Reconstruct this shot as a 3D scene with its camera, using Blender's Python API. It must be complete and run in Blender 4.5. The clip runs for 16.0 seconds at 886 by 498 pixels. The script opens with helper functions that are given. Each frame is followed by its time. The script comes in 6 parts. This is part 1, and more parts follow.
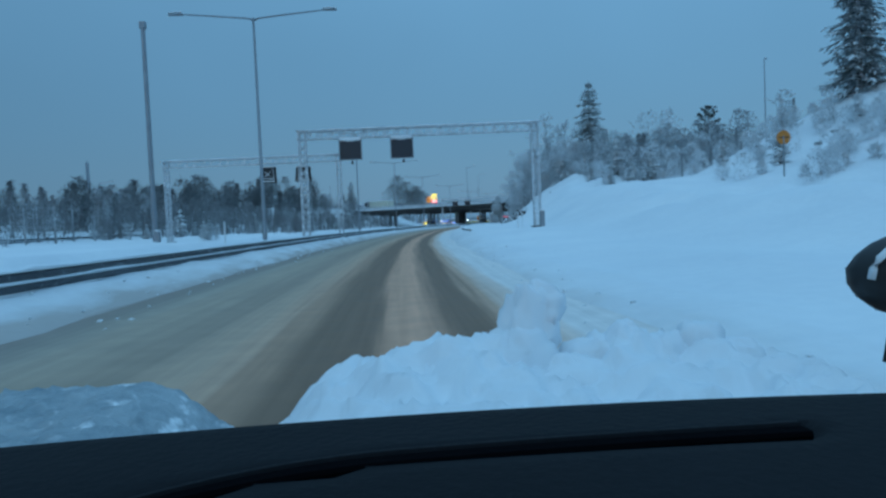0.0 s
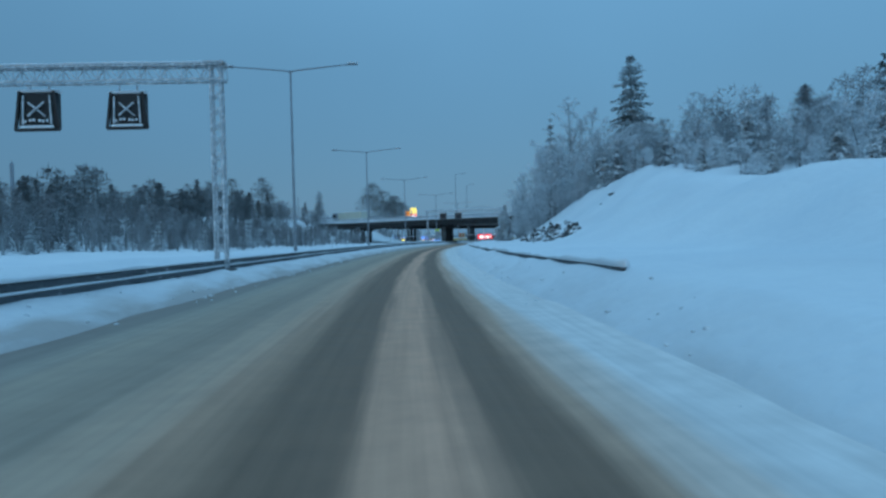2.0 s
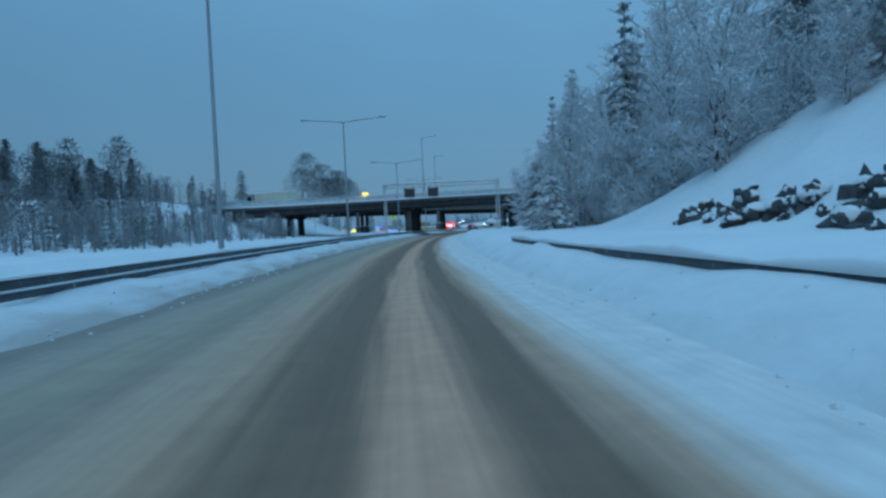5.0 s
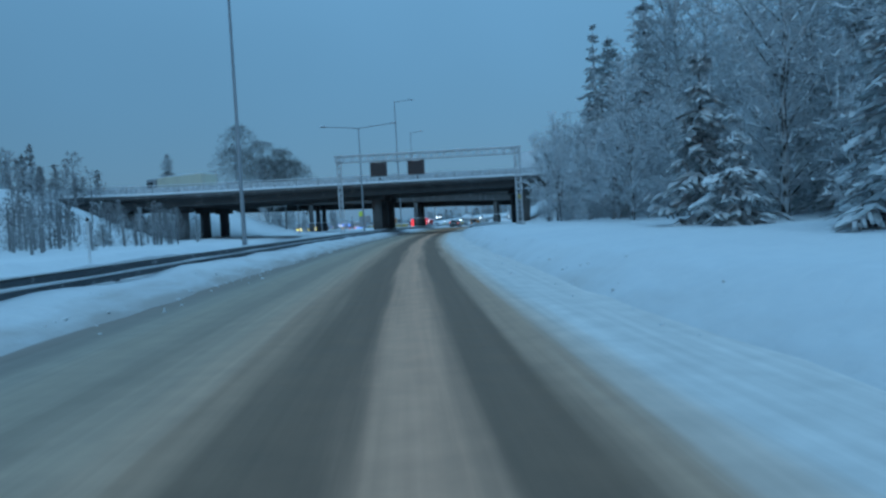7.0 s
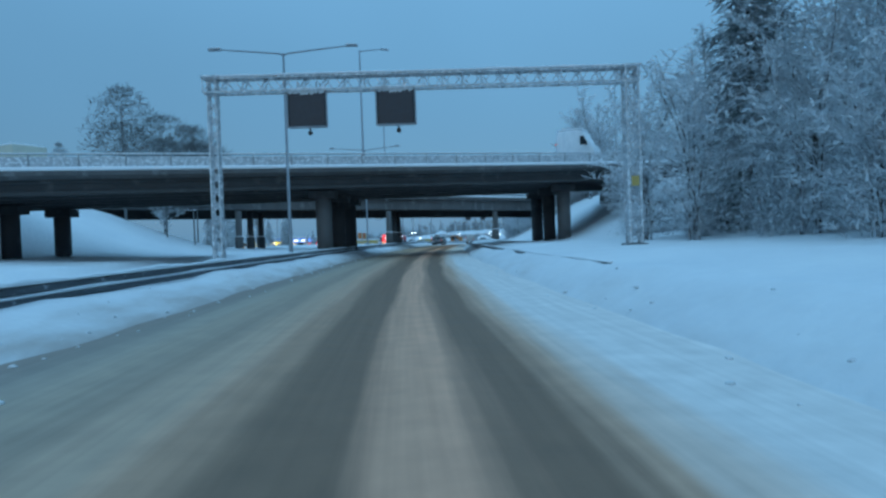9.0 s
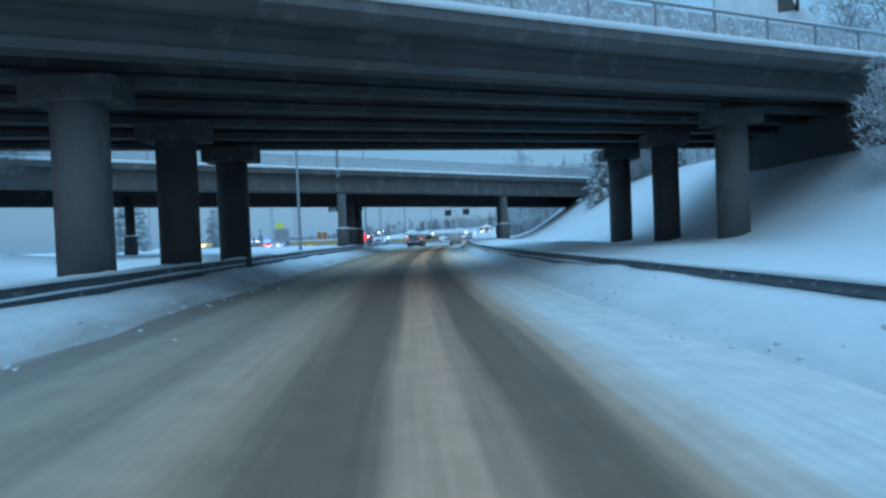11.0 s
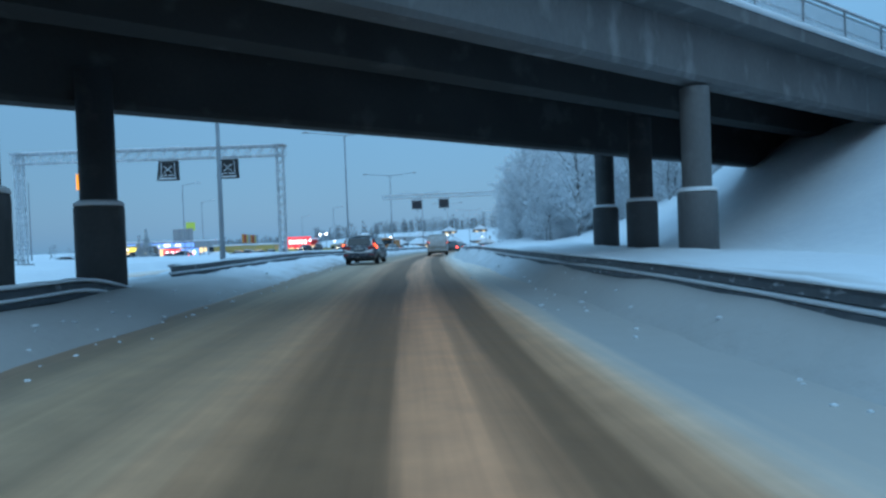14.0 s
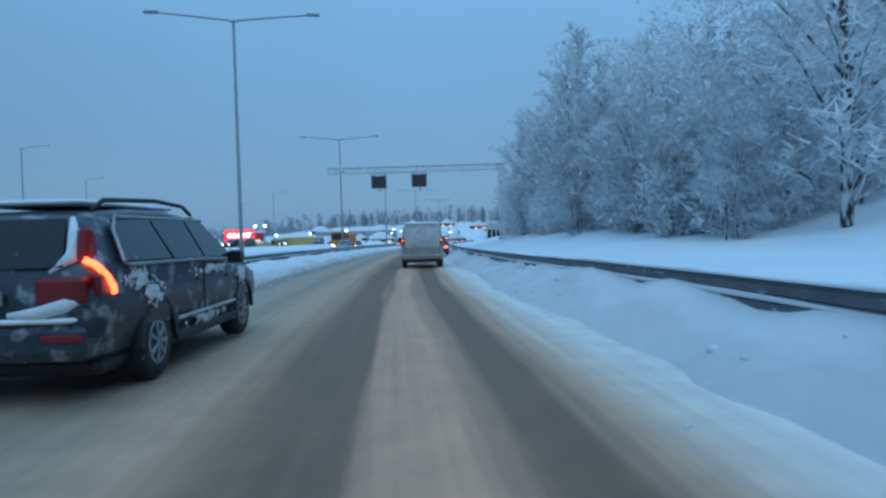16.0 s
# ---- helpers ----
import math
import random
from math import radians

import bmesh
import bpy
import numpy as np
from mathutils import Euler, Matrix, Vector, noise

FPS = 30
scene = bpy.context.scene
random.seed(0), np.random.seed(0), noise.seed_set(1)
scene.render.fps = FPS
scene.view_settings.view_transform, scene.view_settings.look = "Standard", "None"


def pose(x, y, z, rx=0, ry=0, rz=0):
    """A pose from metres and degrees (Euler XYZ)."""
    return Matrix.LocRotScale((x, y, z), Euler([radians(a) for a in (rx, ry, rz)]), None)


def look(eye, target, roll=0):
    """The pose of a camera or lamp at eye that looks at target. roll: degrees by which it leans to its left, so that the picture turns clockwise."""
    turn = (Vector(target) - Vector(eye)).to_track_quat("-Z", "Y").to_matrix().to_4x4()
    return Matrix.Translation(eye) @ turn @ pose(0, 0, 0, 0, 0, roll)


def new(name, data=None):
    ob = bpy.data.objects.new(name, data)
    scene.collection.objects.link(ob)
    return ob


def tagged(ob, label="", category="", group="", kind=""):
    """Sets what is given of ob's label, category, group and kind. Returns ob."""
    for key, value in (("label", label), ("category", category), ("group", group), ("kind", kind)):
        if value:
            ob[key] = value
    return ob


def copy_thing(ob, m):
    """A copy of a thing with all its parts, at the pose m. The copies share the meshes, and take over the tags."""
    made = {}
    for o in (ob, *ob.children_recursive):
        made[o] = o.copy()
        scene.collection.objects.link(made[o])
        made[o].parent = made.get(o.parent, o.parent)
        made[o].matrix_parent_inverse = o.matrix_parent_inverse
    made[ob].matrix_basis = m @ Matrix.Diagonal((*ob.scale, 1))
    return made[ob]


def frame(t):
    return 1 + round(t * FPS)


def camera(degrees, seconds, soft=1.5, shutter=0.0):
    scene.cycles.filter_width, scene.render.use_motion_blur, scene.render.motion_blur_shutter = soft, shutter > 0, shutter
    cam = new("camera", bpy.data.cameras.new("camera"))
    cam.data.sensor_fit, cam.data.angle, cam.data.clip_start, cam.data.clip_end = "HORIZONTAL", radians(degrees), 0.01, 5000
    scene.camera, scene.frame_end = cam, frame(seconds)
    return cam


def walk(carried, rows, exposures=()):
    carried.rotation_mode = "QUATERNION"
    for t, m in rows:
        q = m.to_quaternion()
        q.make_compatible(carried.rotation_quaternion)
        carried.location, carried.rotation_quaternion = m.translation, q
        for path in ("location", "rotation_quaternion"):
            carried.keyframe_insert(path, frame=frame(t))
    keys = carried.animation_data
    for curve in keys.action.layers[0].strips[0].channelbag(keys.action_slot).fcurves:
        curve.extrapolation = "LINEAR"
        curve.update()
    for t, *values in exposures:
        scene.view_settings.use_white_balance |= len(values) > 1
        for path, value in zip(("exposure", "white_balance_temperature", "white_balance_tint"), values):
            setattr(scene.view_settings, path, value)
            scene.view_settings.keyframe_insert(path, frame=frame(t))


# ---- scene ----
# ---------------------------------------------------------------- camera
cam = camera(68.0, 16.0, soft=2.6)
EYE = 1.30
ROWS = [
    (0.0, 0.00, 0.00, 87.70, 2.48, -4.56), (0.5, 0.05, 8.50, 87.87, 2.43, -5.11),
    (1.0, 0.19, 17.00, 88.27, 1.86, -5.71), (1.5, 0.44, 25.48, 88.79, 1.50, -6.16),
    (2.0, 0.78, 33.96, 89.13, 1.47, -6.66), (2.5, 1.21, 42.42, 88.94, 2.16, -7.21),
    (3.0, 1.75, 50.87, 88.67, 2.27, -7.80), (3.5, 2.37, 59.30, 88.30, 2.49, -8.57),
    (4.0, 3.10, 67.72, 88.28, 2.42, -9.41), (5.25, 5.33, 88.70, 88.0, 2.7, -11.0),
    (6.5, 8.13, 109.42, 87.69, 3.06, -12.65), (7.0, 9.42, 117.68, 87.66, 3.08, -13.27),
    (7.5, 10.80, 125.90, 87.90, 2.86, -13.93), (8.0, 12.27, 134.09, 88.45, 2.27, -14.59),
    (8.5, 13.83, 142.24, 88.90, 1.92, -15.24), (9.0, 15.48, 150.35, 89.02, 2.05, -15.79),
    (9.5, 17.22, 158.41, 89.05, 2.23, -16.35), (10.0, 19.05, 166.44, 88.78, 2.67, -17.15),
    (11.25, 24.00, 186.35, 88.95, 2.2, -19.0), (12.5, 29.51, 205.83, 89.29, 1.67, -21.04),
    (13.0, 31.86, 213.55, 89.72, 1.49, -21.77), (13.5, 34.30, 221.22, 89.92, 2.49, -22.17),
    (14.0, 36.81, 228.82, 89.09, 2.13, -22.57), (14.5, 39.41, 236.36, 88.73, 1.57, -23.40),
    (15.0, 42.09, 243.83, 88.50, 2.62, -24.25), (15.5, 44.85, 251.24, 88.49, 2.38, -25.14),
    (16.0, 47.69, 258.59, 88.53, 1.62, -26.00)]
walk(cam, [(t, pose(x, y, EYE, rx, ry, rz)) for t, x, y, rx, ry, rz in ROWS],
     exposures=[(0.0, 0.11, 6300, 9), (4.0, 0.08, 6250, 9), (7.0, 0.08, 6200, 9), (9.0, 0.3, 6250, 9), (10.0, 0.43, 6350, 10), (12.5, 0.88, 6550, 12),
                (13.5, 0.68, 6500, 12), (14.0, 0.6, 6450, 13), (14.5, 0.7, 6500, 13), (15.5, 0.5, 6350, 16), (16.0, 0.42, 6350, 16)])

# ---------------------------------------------------------------- light: dusk under an overcast sky
world = bpy.data.worlds.new("overcast_dusk")
scene.world = world
world.use_nodes = True
wn, wl = world.node_tree.nodes, world.node_tree.links
wn.clear()
w_out = wn.new("ShaderNodeOutputWorld")
w_co = wn.new("ShaderNodeTexCoord")
w_sep = wn.new("ShaderNodeSeparateXYZ")
wl.new(w_co.outputs["Generated"], w_sep.inputs[0])
w_up = wn.new("ShaderNodeMath"); w_up.operation = "MAXIMUM"; w_up.inputs[1].default_value = 0.0
wl.new(w_sep.outputs["Z"], w_up.inputs[0])
w_pow = wn.new("ShaderNodeMath"); w_pow.operation = "POWER"; w_pow.inputs[1].default_value = 1.8
wl.new(w_up.outputs[0], w_pow.inputs[0])
w_noise = wn.new("ShaderNodeTexNoise"); w_noise.inputs["Scale"].default_value = 1.6; w_noise.inputs["Detail"].default_value = 4
wl.new(w_co.outputs["Generated"], w_noise.inputs["Vector"])
w_mix = wn.new("ShaderNodeMix"); w_mix.data_type = "RGBA"
w_mix.inputs["A"].default_value = (0.086, 0.232, 0.396, 1)
w_mix.inputs["B"].default_value = (0.335, 0.75, 1.17, 1)
wl.new(w_pow.outputs[0], w_mix.inputs["Factor"])
w_cl = wn.new("ShaderNodeMix"); w_cl.data_type = "RGBA"; w_cl.blend_type = "MULTIPLY"; w_cl.inputs["Factor"].default_value = 0.25
wl.new(w_mix.outputs["Result"], w_cl.inputs["A"]); wl.new(w_noise.outputs["Fac"], w_cl.inputs["B"])
w_bg = wn.new("ShaderNodeBackground"); w_bg.inputs["Strength"].default_value = 1.0
# the sky is a little paler towards the side of the set sun
w_dot = wn.new("ShaderNodeVectorMath"); w_dot.operation = "DOT_PRODUCT"; w_dot.inputs[1].default_value = (0.94, 0.34, 0.0)
wl.new(w_co.outputs["Generated"], w_dot.inputs[0])
w_side = wn.new("ShaderNodeMath"); w_side.operation = "MULTIPLY_ADD"; w_side.inputs[1].default_value = 0.22; w_side.inputs[2].default_value = 0.94
wl.new(w_dot.outputs["Value"], w_side.inputs[0])
w_pale = wn.new("ShaderNodeMix"); w_pale.data_type = "RGBA"; w_pale.blend_type = "MULTIPLY"; w_pale.inputs["Factor"].default_value = 1.0
wl.new(w_cl.outputs["Result"], w_pale.inputs["A"]); wl.new(w_side.outputs[0], w_pale.inputs["B"])
wl.new(w_pale.outputs["Result"], w_bg.inputs["Color"])
w_sky = wn.new("ShaderNodeTexSky"); w_sky.sky_type = "NISHITA"; w_sky.sun_disc = False
w_sky.sun_elevation, w_sky.sun_rotation = radians(6), radians(200)
w_bg2 = wn.new("ShaderNodeBackground"); w_bg2.inputs["Strength"].default_value = 0.012
wl.new(w_sky.outputs[0], w_bg2.inputs["Color"])
w_add = wn.new("ShaderNodeAddShader")
wl.new(w_bg.outputs[0], w_add.inputs[0]); wl.new(w_bg2.outputs[0], w_add.inputs[1])
wl.new(w_add.outputs[0], w_out.inputs["Surface"])

sun_data = bpy.data.lights.new("sun", "SUN")
sun_data.energy, sun_data.angle, sun_data.color = 0.4, radians(50), (0.5, 0.80, 1.0)
sun = new("sun", sun_data)
sun.matrix_world = look((0, 0, 60), (25, 60, 0))

# ---------------------------------------------------------------- plan: s runs along the road, o to its right
RADIUS = 716.0
S_IN, S_OUT = -60.0, 430.0


def smooth(a, b, x):
    x = min(max((x - a) / (b - a), 0.0), 1.0)
    return x * x * (3 - 2 * x)


def drop(s):
    """The road falls gently past the second bridge."""
    return -0.011 * max(0.0, min(s, 520.0) - 266.0) * smooth(262, 285, s)


def heading(s):
    return min(max(s, S_IN), S_OUT) / RADIUS


def P(s, o, z=0.0):
    a = heading(s)
    rest = s - a * RADIUS
    x = RADIUS - (RADIUS - o) * math.cos(a) + rest * math.sin(a)
    y = (RADIUS - o) * math.sin(a) + rest * math.cos(a)
    return Vector((x, y, z + drop(s)))


def F(s, o, z=0.0, turn=0.0):
    """A pose on the plan: local y runs along the road, x to its right."""
    p = P(s, o, z)
    return pose(p.x, p.y, p.z, 0, 0, turn - math.degrees(heading(s)))


def wob(x, y, k=1.0, seed=0.0):
    return noise.noise(Vector((x * k, y * k, seed)))


def skew_1(s, o):
    return s - (198.9 + 0.49 * o)


def skew_2(s, o):
    return s - (243.8 + 0.66 * o)


def right_rail(s):
    return 4.1 - 0.75 * smooth(188, 224, s) - 0.35 * smooth(240, 275, s) - 0.3 * smooth(275, 330, s)


def relief(s, o):
    """The lie of the snow-covered land; the carriageways lie in two shallow troughs."""
    n = 0.10 * wob(s, o, 0.35) + 0.05 * wob(s, o, 1.1, 3) + 0.025 * wob(s, o, 3.0, 5)
    e1, e2 = skew_1(s, o), skew_2(s, o)
    if o > -1:                                   # right-hand side
        edge = 2.75 + 0.25 * wob(s, 0, 0.12) + 0.18 * wob(s, 7, 0.7)
        if s > 200:
            edge -= 0.35 * smooth(200, 270, s) + 0.55 * smooth(256, 270, s)
        z = -0.35 + 0.42 * smooth(edge - 0.5, edge + 0.35, o) + 0.13 * smooth(edge, edge + 1.5, o)
        z += 0.42 * smooth(edge - 0.1, edge + 1.5, o) * (1 - 0.25 * smooth(182, 196, s)) * smooth(15, 45, s) * (1 - 0.32 * smooth(205, 228, s) * (1 - smooth(252, 264, s)))
        z += 0.16 * smooth(4.2, 7.0, o)
        if s > 225:                              # snow ploughed against the guard rail
            z += (0.03 * smooth(258, 274, s) + 0.07 * wob(s, 1, 0.5, 21) * smooth(225, 235, s)) * math.exp(-((o - 3.05 + 0.3 * smooth(275, 330, s)) / 0.45) ** 2)
        if s > 250:                              # lumpy windrow past the bridges
            z += smooth(252, 264, s) * smooth(edge - 0.1, edge + 0.5, o) * (1 - smooth(3.4, 4.2, o)) * (0.08 * wob(s, o, 0.9, 31) + 0.06 * wob(s, o, 2.3, 33))
        if s > 205:                              # snow packed against and behind the guard rail
            r = o - right_rail(s)
            z += (0.20 * smooth(206, 218, s) + 0.07 * smooth(234, 242, s) - 0.15 * smooth(262, 272, s)) * smooth(-0.75, 0.2, r) * (1 - smooth(2.5, 6, r))
        bank = 0.0
        # rock bank, highest near s = 92
        top = 1.4 + 1.8 * smooth(34, 56, s) + 3.7 * smooth(62, 102, s)
        top *= 1 - smooth(109, 128, s)
        foot = 9.4 + 0.8 * wob(s, 2, 0.06)
        if top > 0.05:
            bank = top * smooth(foot - 0.7, foot + 4.2 + top * 1.2, o)
            bank -= 1.8 * smooth(21, 32, o) * smooth(78, 92, s) * (1 - smooth(109, 128, s))
            bank += (1 - smooth(58, 84, s)) * 9.6 * smooth(20, 48, o) + 0.7 * math.exp(-((s - 77) / 7) ** 2) * smooth(20, 28, o)
            bank += (0.5 * wob(s, o, 0.22, 9) + 0.3 * wob(s, o, 0.6, 11)) * smooth(10, 14, o) * (1 - smooth(105, 120, s))
        bank += 1.6 * smooth(10, 30, o) * smooth(105, 130, s)
        # embankment of the two bridges
        k = smooth(-9, -1, e1) * (1 - smooth(12, 46, e2))
        if k > 0:
            lift = 5.5 if e2 < 13 else 4.8
            foot2 = 10.2 - 2.4 * smooth(8, 34, e1)
            bank = max(bank, k * lift * smooth(0, 1, (o - foot2) / 12.0 * 0.92 + 0.02) if o > foot2 else 0)
        bank += 0.9 * smooth(5, 10, o) * smooth(270, 300, s)
        return z + bank + n * smooth(edge, edge + 1.5, o)
    # left-hand side: edge, median, the other carriageway, then open land
    edge = 5.0 + 0.25 * wob(s, 0, 0.15, 2) + 0.3 * wob(s, 3, 0.55, 2)
    q = -o
    z = -0.35 + 0.42 * smooth(edge - 0.5, edge + 0.4, q) + 0.05 * wob(s, q, 1.4, 17) * smooth(edge - 0.8, edge - 0.2, q) + 0.35 * smooth(edge, 6.5, q) + 0.11 * smooth(6.4, 8.0, q)
    z -= 0.62 * smooth(8.8, 9.7, q)
    z += 0.62 * smooth(17.2, 18.2, q) + 0.35 * smooth(19, 26, q)
    z += n * smooth(edge, edge + 1.2, q) * (1 - smooth(9, 9.6, q) + smooth(17.6, 18.4, q))
    left = 0.0
    k = smooth(-18, -6, e1) * (1 - smooth(16, 30, e1))
    foot = 24.5 + 6.5 * smooth(-4, 1, e1)
    if k > 0 and q > foot:
        left = k * 4.9 * smooth(0, 1, (q - foot) / (13.0 - 4.5 * smooth(-4, 1, e1)))
    k = smooth(-8, -1, e2) * (1 - smooth(12, 24, e2))
    if k > 0 and q > 34:
        left = max(left, k * 5.8 * smooth(0, 1, (q - 36.0) / 9.0))
    k = smooth(12, 22, e1) * (1 - smooth(-6, 4, e2))
    if k > 0 and q > 22:
        left = max(left, k * 5.3 * smooth(0, 1, (q - 22.5) / 15.0))
    left += 1.4 * smooth(30, 46, q) * (1 - smooth(170, 190, s)) * smooth(10, 60, s)
    left -= 1.0 * smooth(30, 60, q) * smooth(250, 300, s)
    return z + left


def height(s, o):
    """The near land and the low settled hill on which the far woods stand."""
    return relief(s, o) + (9.0 * smooth(550, 640, s) * smooth(-190, -90, o) if s > 550 else 0.0)


# ---------------------------------------------------------------- mesh helpers
class Shape:
    def __init__(self):
        self.v, self.f = [], []

    def add(self, verts, faces, m=None):
        k = len(self.v)
        self.v += [tuple(m @ Vector(p)) if m is not None else tuple(p) for p in verts]
        self.f += [tuple(i + k for i in f) for f in faces]
        return self

    def box(self, x0, x1, y0, y1, z0, z1, m=None, c=0.0, top=None):
        """A box with chamfered upright and top edges (c); top=(dx, dy) draws the top face in."""
        dx, dy = top or (0.0, 0.0)
        if c <= 0:
            v = [(x0, y0, z0), (x1, y0, z0), (x1, y1, z0), (x0, y1, z0),
                 (x0 + dx, y0 + dy, z1), (x1 - dx, y0 + dy, z1), (x1 - dx, y1 - dy, z1), (x0 + dx, y1 - dy, z1)]
            return self.add(v, [(3, 2, 1, 0), (4, 5, 6, 7), (0, 1, 5, 4), (1, 2, 6, 5), (2, 3, 7, 6), (3, 0, 4, 7)], m)

        def ring(z, i, jx, jy):
            a, b, g, d = x0 + jx + i, x1 - jx - i, y0 + jy + i, y1 - jy - i
            return [(a + c, g, z), (b - c, g, z), (b, g + c, z), (b, d - c, z), (b - c, d, z), (a + c, d, z), (a, d - c, z), (a, g + c, z)]
        cc = min(c, (z1 - z0) / 3)
        v = ring(z0, c * 0.5, 0, 0) + ring(z0 + cc, 0, 0, 0) + ring(z1 - cc, 0, dx, dy) + ring(z1, c * 0.6, dx, dy)
        f = [tuple(range(7, -1, -1)), tuple(range(24, 32))]
        for r in range(3):
            f += [(r * 8 + i, r * 8 + (i + 1) % 8, r * 8 + 8 + (i + 1) % 8, r * 8 + 8 + i) for i in range(8)]
        return self.add(v, f, m)

    def tube(self, pts, radii, n=6, m=None, caps=True):
        pts = [Vector(p) for p in pts]
        v, f = [], []
        for i, p in enumerate(pts):
            d = (pts[min(i + 1, len(pts) - 1)] - pts[max(i - 1, 0)])
            d = d.normalized() if d.length > 1e-9 else Vector((0, 0, 1))
            a = d.cross(Vector((0, 0, 1)) if abs(d.z) < 0.9 else Vector((1, 0, 0))).normalized()
            b = d.cross(a)
            r = radii[i] if isinstance(radii, (list, tuple)) else radii
            for j in range(n):
                t = 2 * math.pi * (j + 0.5) / n
                v.append(p + a * (r * math.cos(t)) + b * (r * math.sin(t)))
        for i in range(len(pts) - 1):
            f += [(i * n + j, i * n + (j + 1) % n, (i + 1) * n + (j + 1) % n, (i + 1) * n + j) for j in range(n)]
        if caps:
            f += [tuple(range(n - 1, -1, -1)), tuple(range((len(pts) - 1) * n, len(pts) * n))]
        return self.add(v, f, m)

    def bar(self, a, b, w, h):
        """A square-edged bar from a to b."""
        a, b = Vector(a), Vector(b)
        d = (b - a).normalized()
        x = d.cross(Vector((0, 0, 1)) if abs(d.z) < 0.95 else Vector((0, 1, 0))).normalized()
        y = x.cross(d)
        v = [p + x * (i * w / 2) + y * (j * h / 2) for p in (a, b) for i, j in ((-1, -1), (1, -1), (1, 1), (-1, 1))]
        return self.add(v, [(3, 2, 1, 0), (4, 5, 6, 7), (0, 1, 5, 4), (1, 2, 6, 5), (2, 3, 7, 6), (3, 0, 4, 7)])

    def lathe(self, prof, n=16, m=None, axis="z"):
        v, f = [], []
        for r, h in prof:
            for j in range(n):
                t = 2 * math.pi * j / n
                p = (r * math.cos(t), r * math.sin(t), h)
                v.append(p if axis == "z" else (h, p[0], p[1]))
        for i in range(len(prof) - 1):
            f += [(i * n + j, i * n + (j + 1) % n, (i + 1) * n + (j + 1) % n, (i + 1) * n + j) for j in range(n)]
        f += [tuple(range(n - 1, -1, -1)), tuple(range((len(prof) - 1) * n, len(prof) * n))]
        return self.add(v, f, m)

    def sweep(self, rings, closed=True, caps=True):
        """Joins rings of equal length into a skin."""
        n = len(rings[0])
        v = [p for r in rings for p in r]
        f = []
        for i in range(len(rings) - 1):
            f += [(i * n + j, i * n + (j + 1) % n, (i + 1) * n + (j + 1) % n, (i + 1) * n + j) for j in range(n if closed else n - 1)]
        if closed and caps:
            f += [tuple(range(n - 1, -1, -1)), tuple(range((len(rings) - 1) * n, len(rings) * n))]
        return self.add(v, f)

    def lump(self, x, y, z, rx, ry, rz, seed=0, n=8, rows=5, rough=0.25, m=None):
        """A rounded uneven lump (snow, rock, bush core)."""
        v, f = [], []
        for i in range(rows + 1):
            a = math.pi * i / rows
            for j in range(n):
                b = 2 * math.pi * j / n
                d = Vector((math.sin(a) * math.cos(b), math.sin(a) * math.sin(b), math.cos(a)))
                k = 1 + rough * noise.noise(d * 1.7 + Vector((seed * 3.1, seed * 1.7, seed)))
                v.append((x + d.x * rx * k, y + d.y * ry * k, z + d.z * rz * k))
        for i in range(rows):
            f += [(i * n + j, (i + 1) * n + j, (i + 1) * n + (j + 1) % n, i * n + (j + 1) % n) for j in range(n)]
        return self.add(v, f, m)

    def mesh(self, name, mat, soft=False):
        me = bpy.data.meshes.new(name)
        me.from_pydata(self.v, [], self.f)
        me.update()
        if soft:
            me.polygons.foreach_set("use_smooth", [True] * len(me.polygons))
        me.materials.append(mat)
        return me


def part(name, shape, mat, parent=None, label="", soft=False):
    ob = new(name, shape.mesh(name, mat, soft) if isinstance(shape, Shape) else shape)
    if parent is not None:
        ob.parent = parent
    return tagged(ob, label) if label else ob


def thing(name, m, label, category, group=""):
    ob = new(name)
    ob.matrix_world = m
    return tagged(ob, label, category, group)


def structure(name, shape, mat, label, category="", soft=False):
    return tagged(part(name, shape, mat, None, "", soft), label, category or name.replace("_", " "), "", "structure")


